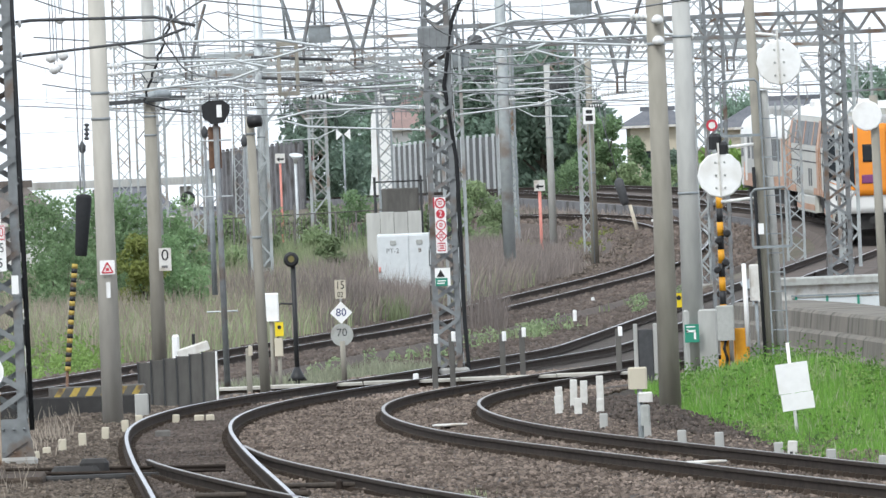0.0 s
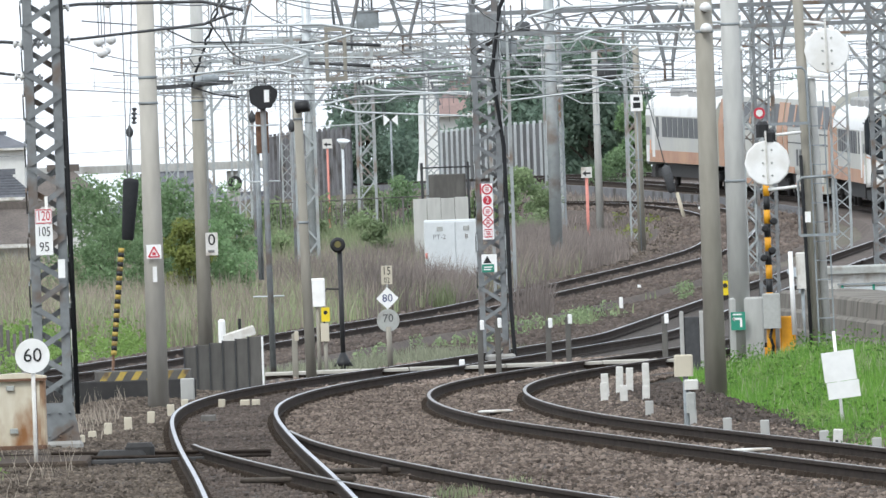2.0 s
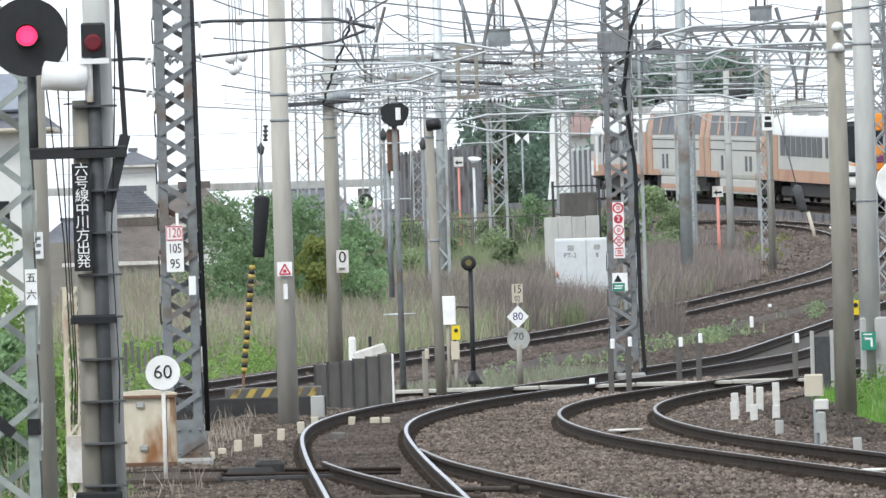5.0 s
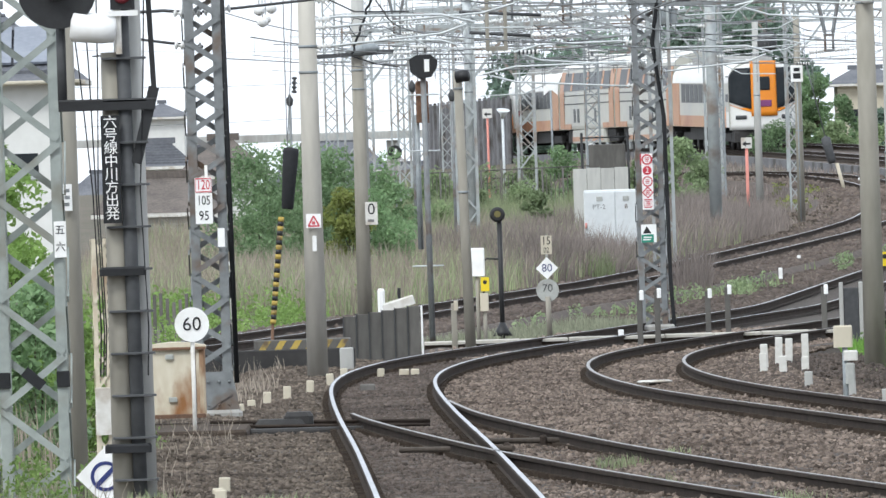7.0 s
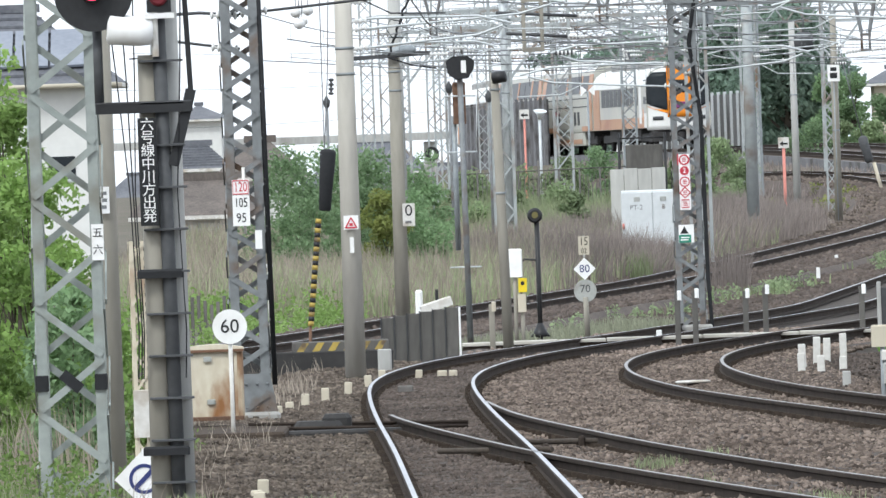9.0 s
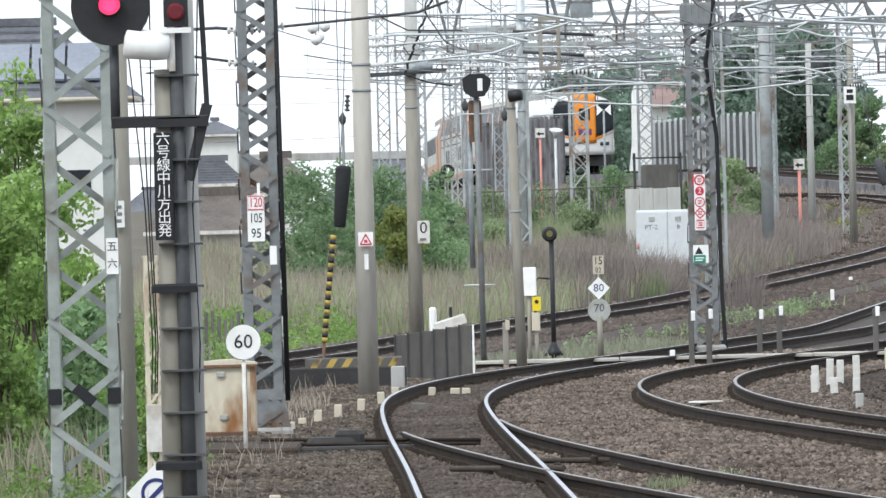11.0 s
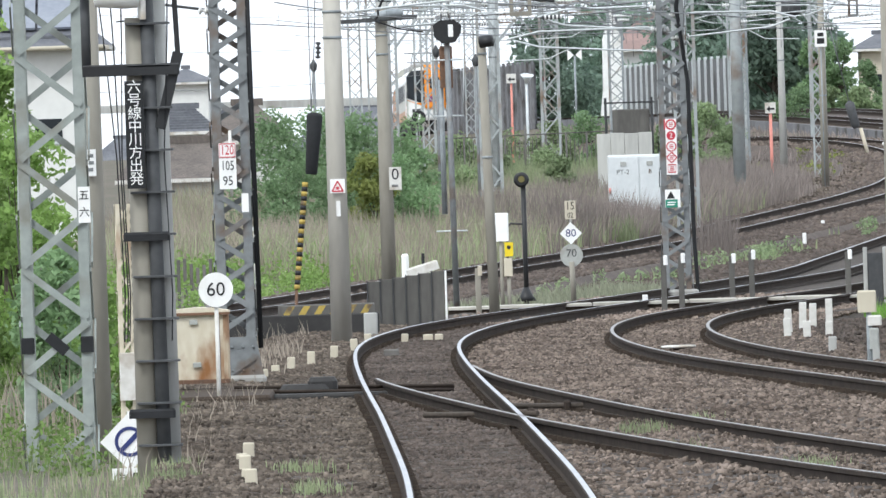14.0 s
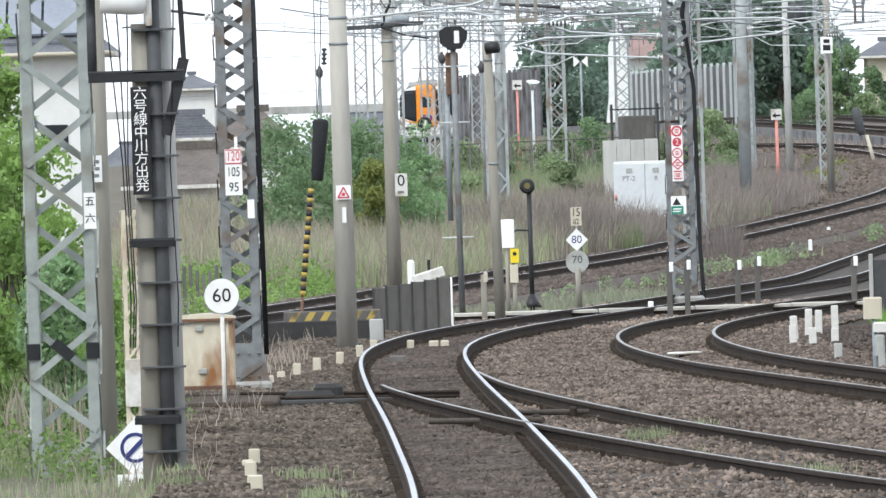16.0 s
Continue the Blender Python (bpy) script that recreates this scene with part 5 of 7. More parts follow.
part("hood", turned(B(), [(0.05, 0), (0.11, 0.02), (0.10, 0.24), (0.04, 0.26)], (-0.02, -0.05, 0.1), (1, -0.3, 0.1), 14), "black", t)

t = sign_post(1.0, 288, 2.05, 0.045, "black", "small black dwarf signal on a black post", "dwarf_signal", 0.0)
part("head", turned(B(), [(0.05, 0), (0.135, 0.02), (0.14, 0.16), (0.10, 0.2)], (-0.03, 0.1, 2.16), (0, -1, 0), 18), "black", t)
part("lens", turned(B(), [(0.05, 0), (0.06, 0.01)], (-0.03, -0.105, 2.17), (0, -1, 0), 14), "lens_amber", t)
part("arm", tube(B(), [(0, 0, 1.35), (-0.25, 0, 1.37), (-0.32, 0, 1.3), (-0.33, 0, 0.2)], 0.02, 6), "black", t)
part("foot", turned(B(), [(0.18, -0.05), (0.12, 0.05), (0.05, 0.2)], n=12), "black", t)

t = sign_post(0.55, 280, 1.4, 0.035, "concrete_brown", "white relay boxes on a post with a yellow plate", "relay_box", 0.0)
part("box", box(B(), -0.12, 0.14, -0.08, 0.1, 1.1, 1.6, bev=0.02), "white", t)
part("box", box(B(), -0.23, -0.13, -0.05, 0.1, 1.1, 1.58, bev=0.015), "white_dirty", t)
bars(t, -0.19, -0.16, 1.15, 1.5, 6, "steel_grey", -0.053)
yp = part("yellow_plate", plate(B(), rect(0.06, 0.21, 0.83, 1.08), 0.02, -0.1), "yellow", t, "yellow plate with a dark lamp mark")
part("mark", plate(B(), ngon(0.036, 12, 0, 0.135, 0.99), 0.004, -0.104), "black", yp)
part("lower_box", box(B(), 0.04, 0.19, -0.08, 0.05, 0.48, 0.80, bev=0.015), "plaster_cream", t)
part("second_post", rod(B(), (0.12, 0, -0.3), (0.12, 0, 0.6), 0.035, 0.035, 8), "concrete_brown", t)

t = sign_post(1.86, 291, 1.75, 0.02, "grey_box", "stacked number plates, blue on a white diamond", "speed_sign", 0.0)
part("post_foot", rod(B(), (0.02, -0.08, -0.2), (0.0, -0.08, 0.62), 0.055, 0.05, 10), "concrete_brown", t)
part("plate", plate(B(), rect(-0.10, 0.10, 1.40, 1.74), 0.012, -0.03), "plaster_cream", t)
words("15", 0.21, "black", t, 0.0, -0.034, 1.64, narrow=0.8)
words("02", 0.14, "black", t, 0.0, -0.034, 1.47, narrow=0.8)
part("diamond", plate(B(), ngon(0.205, 4, 0, 0, 1.14), 0.012, -0.05), "white", t)
words("80", 0.20, "navy", t, 0.0, -0.054, 1.14)
part("disc", plate(B(), ngon(0.21, 28, 0, 0, 0.735), 0.012, -0.03), "grey_box", t, "dirty grey disc")
words("70", 0.2, "darkgrey", t, 0.0, -0.034, 0.77)

# the column of train-class plates
t = thing("class_plates", 3.87, 299.6, 1.78, "column of white plates with red signs", "sign")
part("board", plate(B(), rect(-0.105, 0.105, 0.36, 1.42), 0.015), "white", t)
part("side_plate", plate(B(), rect(-0.13, -0.106, 1.22, 1.42), 0.012), "red", t)
for k in range(5):
    z = 1.31 - k * 0.208
    bm = B()
    if k == 1:
        plate(bm, ngon(0.085, 24, 0, 0, z), 0.004, -0.006)
    else:
        n = {0: 24, 2: 20, 3: 4, 4: 4}[k]
        tw = math.pi / 4 if k == 4 else 0
        for j in range(n):
            a0, a1 = tw + j * math.tau / n, tw + (j + 1) * math.tau / n
            R = 0.10 if n == 4 else 0.088
            beam(bm, (R * math.cos(a0), -0.006, z + R * math.sin(a0)), (R * math.cos(a1), -0.006, z + R * math.sin(a1)), 0.004, 0.02 if k else 0.03)
        bars(t, -0.04, 0.045, z - 0.045, z + 0.045, 3, "red", -0.006, k)
    part("ring", bm, "red", t)
    if k == 1:
        words("2", 0.14, "white", t, 0, -0.012, z)
t = thing("notice_plate", 3.84, 299.55, 1.52, "white plate with a dark triangle over a green one", "sign")
part("plate", plate(B(), rect(-0.12, 0.17, 0, 0.34), 0.012), "white", t)
part("triangle", plate(B(), [(-0.09, 0.17), (0.07, 0.17), (-0.01, 0.31)], 0.004, -0.005), "black", t)
part("green_plate", plate(B(), rect(-0.115, 0.115, 0.0, 0.15), 0.006, -0.01), "green_sign", t, "pale green plate")
bars(t, -0.09, 0.09, 0.03, 0.12, 2, "white", -0.013)

# short posts with white caps along the path
for x, y, h, m in ((3.36, 276, 0.8, "iron"), (3.68, 277, 0.82, "iron"), (4.65, 282, 0.75, "iron"), (5.02, 283, 0.8, "iron"), (6.65, 279, 0.78, "iron"), (0.12, 276, 0.72, "concrete_brown")):
    t = thing("short_post", x, y, -0.05, "short dark post with a pale cap", "post", "short posts by the path")
    part("shaft", box(B(), -0.05, 0.05, -0.05, 0.05, -0.2, h, bev=0.012), m, t)
    part("cap", box(B(), 0.0, 0.075, -0.07, 0.06, h - 0.13, h + 0.04, bev=0.015), "white" if x > 1 else "plaster_cream", t)
for x, y, z in ((7.35, 290, 0.75), (9.6, 430, 0.75), (8.5, 402, 0.6), (3.1, 283, 0.3), (13.5, 575, 0.5), (15.0, 570, 0.6), (17.9, 380, 0.5)):
    t = thing("white_marker", x, y, ground_z(x, y), "small white marker post", "marker", "white markers")
    h = max(0.35, z * 0.5)
    part("post", box(B(), -0.05, 0.05, -0.02, 0.02, -0.2, h, bev=0.015), "white", t)

# the right-hand side: signal post with the two round discs
t = thing("disc_signal", 8.20, 247, 0.0, "tall post with two round white discs and a ladder", "railway signal")
part("post", rod(B(), (0.1, 0, -0.4), (-0.08, 0, 6.6), 0.09, 0.08, 14), "concrete_brown", t)
part("second_post", rod(B(), (0.24, 0.1, -0.4), (0.10, 0.1, 4.6), 0.085, 0.08, 14), "concrete", t)
lad = B()
for x in (0.06, 0.30):
    beam(lad, (x + 0.04, -0.12, 0.0), (x - 0.02, -0.12, 4.4), 0.025)
for k in range(14):
    z = 0.25 + k * 0.3
    beam(lad, (0.08 - z * 0.014, -0.12, z), (0.33 - z * 0.014, -0.12, z), 0.018)
part("ladder", lad, "galv", t)
part("cable_pipe", rod(B(), (-0.02, -0.14, 0.0), (-0.1, -0.14, 3.4), 0.028, 0.028, 8), "blackrub", t)
for cx, cz in ((0.37, 5.02), (-0.62, 3.30)):
    d = part("disc", turned(B(), [(0.34, 0), (0.36, 0.012), (0.36, 0.03), (0.34, 0.04)], (cx, -0.05, cz), (0, -1, 0), 12), "white", t, "round white disc with bolt heads")
    for dx in (-0.07, 0.07):
        for dz in (-0.2, 0.0, 0.2):
            part("bolt", turned(B(), [(0.018, 0), (0.018, 0.012), (0.008, 0.018)], (cx + dx, -0.09, cz + dz), (0, -1, 0), 8), "grey_box", d)
    part("spine", beam(B(), (cx, -0.10, cz - 0.34), (cx - 0.02, -0.10, cz + 0.5), 0.03), "white_dirty", d)
    for dz in (-0.42, 0.42):
        part("arm", rod(B(), (cx, -0.02, cz + dz), (0.05 - cz * 0.01, -0.02, cz + dz + 0.05), 0.025, 0.025, 8), "white", t)


def loop(t, x0, x1, z0, z1, y, r=0.022):
    bm = tube(B(), [(x0, y, z0), (x0, y, z1 - 0.06), (x0 + 0.06, y, z1), (x1 - 0.06, y, z1 + 0.02), (x1, y, z1 - 0.05), (x1 + 0.02, y, z0)], r, 8)
    beam(bm, (x0, y, z0), (x1 + 0.02, y, z0), r * 2)
    part("guard_rail", bm, "galv", t)


loop(t, -0.16, 0.42, 2.15, 3.05, -0.3)
loop(t, -0.58, 0.02, 3.9, 4.75, -0.3)
part("tag", plate(B(), rect(-0.07, 0.02, 2.35, 2.52), 0.008, -0.33), "white", t)
hd = part("lamp_head", box(B(), -0.78, -0.58, -0.1, 0.15, 3.7, 3.95, bev=0.05), "black", t)
part("lamp_head", box(B(), -0.66, -0.48, -0.1, 0.1, 3.62, 3.82, bev=0.05), "black", t)
part("red_plate", plate(B(), ngon(0.09, 20, 0, -0.72, 4.08), 0.01, -0.1), "red", t)
part("red_plate_centre", plate(B(), ngon(0.055, 16, 0, -0.72, 4.08), 0.004, -0.104), "white", t)

# crossing alarm post and its boxes
t = thing("crossing_alarm", 8.25, 270, 0.1, "yellow and black striped crossing alarm post", "crossing alarm")
for k in range(9):
    part("stripe", rod(B(), (0, 0, 0.8 + k * 0.235), (0, 0, 0.8 + (k + 1) * 0.235), 0.056, 0.056, 14), "amber" if k % 2 == 0 else "black", t)
part("lower_post", rod(B(), (0, 0, -0.4), (0, 0, 0.8), 0.075, 0.075, 12), "amber", t)
for z, x in ((1.75, 0.12), (2.25, 0.16)):
    part("alarm_lamp", turned(B(), [(0.03, 0), (0.07, 0.03), (0.065, 0.2), (0.04, 0.24)], (x - 0.05, 0.1, z), (0, -1, 0), 16), "black", t)
    part("alarm_lamp", turned(B(), [(0.03, 0), (0.065, 0.03), (0.06, 0.2), (0.04, 0.24)], (x - 0.2, 0.1, z - 0.12), (0, -1, 0), 16), "black", t)
part("control_box", box(B(), -0.13, 0.17, -0.2, 0.02, 0.42, 1.02, bev=0.02), "grey_box", t)
part("barrier_box", box(B(), 0.16, 0.42, 0, 0.4, -0.3, 0.62, bev=0.02), "amber", t, "orange barrier machine case")
part("barrier_box", box(B(), -0.3, -0.05, 0.1, 0.3, -0.2, 0.1, bev=0.02), "amber", t)
part("white_pole", rod(B(), (0.40, -0.1, 0.3), (0.37, -0.1, 1.72), 0.045, 0.04, 10), "white", t)
part("white_box", box(B(), 0.47, 0.68, 0, 0.2, 1.08, 1.70, bev=0.02), "white_dirty", t)
part("box_post", rod(B(), (0.57, 0.1, -0.3), (0.57, 0.1, 1.1), 0.03, 0.03, 8), "galv", t)
part("wire_bundle", tube(B(), [(0.02, -0.12, 0.44), (-0.02, -0.16, 0.28), (0.03, -0.14, 0.12), (0.0, -0.1, -0.1)], 0.03, 6), "blackrub", t)
t = thing("exit_sign", 7.46, 261.7, 0.58, "green plate with a white arrow and runner", "sign")
part("plate", plate(B(), rect(-0.12, 0.12, 0, 0.30), 0.012), "green_sign", t)
bm = plate(B(), rect(-0.09, 0.06, 0.17, 0.205), 0.004, -0.005)
plate(bm, [(-0.10, 0.19), (-0.06, 0.15), (-0.06, 0.23)], 0.004, -0.005)
plate(bm, rect(0.03, 0.065, 0.05, 0.18), 0.004, -0.005)
part("arrow", bm, "white", t)
bars(t, -0.09, 0.09, 0.24, 0.28, 1, "white", -0.005)
t = thing("pole_footing", 7.53, 262, -0.1, "square concrete footing round the pale pole", "footing")
part("block", box(B(), -0.2, 0.36, -0.16, 0.4, -0.3, 1.22, bev=0.03), "concrete", t)
t = thing("yellow_lamp_plate", 7.30, 263, 1.16, "yellow plate with a dark round mark", "sign")
part("plate", plate(B(), rect(-0.065, 0.065, 0, 0.24), 0.03), "yellow", t)
part("mark", plate(B(), ngon(0.04, 14, 0, 0, 0.16), 0.004, -0.005), "black", t)
part("bracket", beam(B(), (0.05, 0.0, 0.1), (0.3, 0.05, 0.1), 0.03), "steel_grey", t)
t = thing("dark_screen", 6.95, 272, -0.2, "dark framed screen beside the crossing", "screen")
part("panel", box(B(), -0.13, 0.13, 0, 0.05, 0, 0.95, bev=0.01), "darkgrey", t)
for x in (-0.17, 0.17):
    part("post", box(B(), x - 0.035, x + 0.035, -0.03, 0.06, -0.1, 1.05, bev=0.01), "concrete", t)
t = sign_post(5.06, 202, 0.85, 0.035, "galv", "grey junction boxes on a steel post", "junction_box", -0.2)
part("box", box(B(), -0.14, 0.10, -0.06, 0.06, 0.72, 1.0, bev=0.02), "plaster_cream", t)
part("box", box(B(), -0.02, 0.16, -0.1, 0.04, 0.55, 0.68, bev=0.02), "white_dirty", t)
part("box", box(B(), 0.0, 0.12, -0.1, 0.04, 0.25, 0.52, bev=0.02), "grey_box", t)
t = sign_post(7.0, 200, 1.05, 0.022, "white", "blank white sign boards leaning on a post", "white_sign", 0.0, lean=-0.1)
bm = plate(B(), rect(-0.24, 0.17, 0.42, 0.80), 0.012, -0.04)
plate(bm, rect(-0.22, 0.19, 0.20, 0.415), 0.012, -0.035)
bmesh.ops.rotate(bm, verts=bm.verts, cent=(0, 0, 0.5), matrix=Matrix.Rotation(radians(-6), 3, "Y"))
part("board", bm, "white", t)

# retaining wall, its steps of old concrete, and the pale shed behind
t = thing("retaining_wall", 0, 0, 0, "old stained concrete retaining wall with a ledge", "retaining wall", kind="structure")
for off, z0, z1 in ((0.0, -0.5, 0.30), (0.10, 0.30, 0.62), (0.32, 0.62, 0.94)):
    bm = B()
    rings = []
    for j in range(29):
        y = 196 + j * 4
        x = 10.0 - 0.6 * ((y - 196) / 100) ** 2 + off
        zt = z1 + 0.02 * noise.noise((y * 0.05, z1, 5))
        rings.append([bm.verts.new(p) for p in ((x, y, z0), (x + 0.03, y, zt - 0.05), (x + 0.09, y, zt), (x + 1.4, y, zt), (x + 1.4, y, z0))])
    for p, q in zip(rings, rings[1:]):
        for k in range(5):
            bm.faces.new((p[k], p[(k + 1) % 5], q[(k + 1) % 5], q[k]))
    bm.faces.new(rings[0])
    bm.faces.new(rings[-1][::-1])
    part("course", bm, "wall_conc", t)
t = thing("pale_shed", 11.9, 330, 0.2, "pale grey flat-roofed shed with a glazed front", "shed")
part("body", box(B(), -1.0, 2.4, 0, 3, -0.3, 0.95, bev=0.03), "white_dirty", t)
part("roof", box(B(), -1.1, 2.5, -0.15, 3.1, 0.9, 1.06, bev=0.03), "grey_box", t)
part("glazing", box(B(), -0.3, 2.3, -0.04, 0.0, 0.2, 0.62, bev=0.01), "pale_box", t)
for k in range(5):
    part("mullion", box(B(), -0.32 + k * 0.65, -0.27 + k * 0.65, -0.07, 0, 0.15, 0.68), "green_sign", t)
part("rail", beam(B(), (-0.4, -0.06, 0.68), (2.4, -0.06, 0.68), 0.04), "galv", t)
t = thing("satellite_dish", 9.75, 300, 0.9, "small grey dish on a stub", "dish")
part("dish", turned(B(), [(0.03, 0), (0.2, 0.05), (0.26, 0.12), (0.25, 0.13)], (0, 0, 0.3), (0.1, -0.4, 1), 18), "galv", t)
part("stub", rod(B(), (0, 0, -0.9), (0, 0, 0.32), 0.03), "galv", t)

# substation box in the reeds, its block wall and the fence
t = thing("equipment_box", 4.42, 420, 0.62, "pale two-door equipment box standing in reeds", "equipment box")
part("body", box(B(), -0.70, 0.70, 0, 0.7, 0, 1.82, bev=0.04), "pale_box", t)
for x0, x1 in ((-0.69, 0.12), (0.14, 0.69)):
    d = part("door", box(B(), x0, x1, -0.03, 0.0, 0.06, 1.76, bev=0.012), "pale_box", t)
    part("vent", box(B(), (x0 + x1) / 2 - 0.08, (x0 + x1) / 2 + 0.08, -0.05, -0.02, 1.52, 1.64, bev=0.01), "grey_box", d)
words("PT-2", 0.18, "steel_grey", t, -0.3, -0.035, 1.36)
words("B", 0.16, "steel_grey", t, 0.42, -0.035, 1.36)
part("handle", rod(B(), (-0.66, -0.06, 0.8), (-0.66, -0.06, 0.95), 0.03), "salmon", t)
t = thing("block_wall", 4.38, 440, 0.8, "stained pale concrete block wall", "wall")
for k in range(4):
    part("slab", box(B(), -0.76 + k * 0.385, -0.385 + k * 0.385, 0, 0.2, -0.4, 2.22 + 0.02 * (k % 2), bev=0.01), "block", t)
t = thing("steel_fence", -0.7, 480, 1.0, "dark thin steel fence across the field", "fence")
for k in range(9):
    x = k * 0.62
    part("post", rod(B(), (x, 0, -0.3), (x, 0, 2.1 if k % 4 else 2.4), 0.03, 0.03, 6), "iron", t)
for z in (0.9, 2.05):
    part("rail", rod(B(), (-0.2, 0, z), (5.2, 0, z + 0.08), 0.02, 0.02, 6), "iron", t)
for k in range(40):
    part("picket", beam(B(), (k * 0.128, 0.03, 0.1), (k * 0.128, 0.03, 1.95), 0.025), "iron", t)
t = thing("brown_cabinet", 4.9, 470, 1.0, "dark brown steel cabinet behind the block wall", "cabinet")
part("body", box(B(), -0.55, 0.55, 0, 0.6, 0, 2.75, bev=0.03), "iron", t)
for x in (-0.75, 0.62):
    part("post", rod(B(), (x, -0.1, -0.3), (x, -0.1, 3.1), 0.04, 0.04, 8), "black", t)
part("top_rail", rod(B(), (-0.8, -0.1, 2.95), (0.7, -0.1, 2.95), 0.025, 0.025, 6), "black", t)

for x, y, h, m, top in ((9.62, 500, 2.86, "salmon", "arrow"), (1.64, 560, 3.75, "salmon", "mark")):
    t = sign_post(x, y, h, 0.05 if top == "arrow" else 0.04, m, "salmon red post with a white plate", "red_marker_post")
    part("plate", plate(B(), rect(-0.17, 0.17, h - 0.2, h + 0.14), 0.02, -0.09), "white_dirty", t)
    part("mark", plate(B(), [(-0.13, h - 0.06), (-0.02, h - 0.15), (-0.02, h - 0.09), (0.13, h - 0.09), (0.13, h - 0.03), (-0.02, h - 0.03), (-0.02, h + 0.03)], 0.005, -0.097), "black", t)
t = sign_post(4.19, 600, 3.75, 0.04, "galv", "two white blades on a grey post", "blade_marker")
for s_ in (-1, 1):
    tri = [(s_ * 0.03, 3.78), (s_ * 0.27, 3.56), (s_ * 0.27, 4.0)]
    part("blade", plate(B(), tri if s_ > 0 else tri[::-1], 0.02, -0.06), "white", t)
t = sign_post(11.72, 519.7, 4.6, 0.02, "galv", "white plate with dark signs on the pole", "square_plate", 1.1)
part("plate", plate(B(), rect(-0.2, 0.2, 4.6, 5.15), 0.015, -0.15), "white", t)
part("mark", plate(B(), rect(-0.12, 0.12, 4.7, 4.88), 0.004, -0.155), "black", t)
part("mark", plate(B(), rect(-0.1, 0.1, 4.94, 5.06), 0.004, -0.155), "black", t)
t = sign_post(2.16, 555, 3.75, 0.05, "galv_light", "pale horn speaker on a slim post", "horn_speaker")
part("horn", turned(B(), [(0.06, 0), (0.1, 0.15), (0.24, 0.3)], (0, 0, 3.55), (0.1, -0.3, 1), 14), "pale_box", t)
for x, y, z in ((-2.05, 420, 4.0), (0.3, 420, 4.6), (-0.75, 424, 4.9), (-4.0, 420, 4.6)):
    t = sign_post(x, y, z, 0.04, "steel_grey", "dark line-side lamp on a thin post", "lineside_lamp", 0.5)
    part("lantern", turned(B(), [(0.03, 0), (0.08, 0.06), (0.10, 0.2), (0.05, 0.27), (0.02, 0.34)], (0, 0, z - 0.2), (0, 0, 1), 10), "darkgrey", t)
t = sign_post(-1.25, 420, 3.1, 0.02, "steel_grey", "small round dark signal with a white bar", "round_signal", 0.5)
part("disc", plate(B(), ngon(0.19, 20, 0, 0, 3.1), 0.05, -0.05), "black", t)
part("bar", plate(B(), rect(-0.03, 0.05, 3.0, 3.2), 0.01, -0.06), "white", t)
t = sign_post(3.2, 640, 3.35, 0.05, "steel_grey", "far signal post with a red lamp", "far_signal")
part("lamp", turned(B(), [(0.06, 0), (0.13, 0.02), (0.12, 0.1)], (0, 0, 3.25), (0, -1, 0), 14), "black", t)
part("lens", turned(B(), [(0.08, 0), (0.09, 0.03)], (0, -0.11, 3.25), (0, -1, 0), 14), "lamp_red", t)
for x, y, z, s in ((11.45, 552, 7.0, 0.34), (6.6, 425, 7.3, 0.2), ):
    t = thing("line_transformer", x, y, z, "dark hanging line transformer can", "transformer")
    part("can", turned(B(), [(s * 0.7, 0), (s, 0.08), (s, s * 1.6), (s * 0.6, s * 1.9)], n=14), "darkgrey", t)
    part("hanger", rod(B(), (0, 0, s * 1.8), (0, 0, s * 1.8 + 1.2), 0.03), "steel_grey", t)
t = thing("striped_far_guy", 14.0, 560, 1.7, "grey and yellow guy guard by the far line", "guy guard")
part("guard", rod(B(), (0.25, 0, 0.1), (-0.05, 0, 1.3), 0.065, 0.065, 8), "plaster_cream", t)
part("weight", turned(B(), [(0.1, 0), (0.16, 0.1), (0.18, 0.9), (0.05, 1.0)], (-0.2, 0, 1.3), (-0.25, 0, 1), 10), "darkgrey", t)
part("wire", rod(B(), (-0.42, 0, 2.2), (-1.2, 0, 5.6), 0.02, 0.02, 5), "wire", t)
t = thing("white_far_sign", 16.0, 610, 2.2, "small white cross-armed marker", "marker")
part("post", box(B(), -0.09, 0.09, 0, 0.1, -0.2, 0.85, bev=0.02), "white", t)
part("arm", box(B(), -0.09, 0.45, 0, 0.1, 0.35, 0.52, bev=0.02), "white", t)

# dark switch arms with a brown frame, and strings of round insulators
t = thing("section_switch", 1.2, 330, 5.9, "dark switch arms on a brown steel frame", "line switch")
part("arm", rod(B(), (-0.75, 0, 0.42), (0.95, 0, 0.30), 0.035, 0.035, 8), "darkgrey", t)
part("arm", rod(B(), (-0.55, 0, -0.02), (0.72, 0, -0.12), 0.035, 0.035, 8), "darkgrey", t)
for x in (-0.18, 0.2):
    part("frame_leg", box(B(), x - 0.04, x + 0.04, -0.04, 0.04, -0.42, 0.72, bev=0.01), "concrete_brown", t)
for z in (-0.42, 0.62):
    part("frame_bar", box(B(), -0.22, 0.24, -0.045, 0.045, z, z + 0.09, bev=0.01), "concrete_brown", t)
part("hanger", rod(B(), (0.0, 0, 0.7), (-0.1, 0, 2.2), 0.03, 0.03, 8), "galv", t)
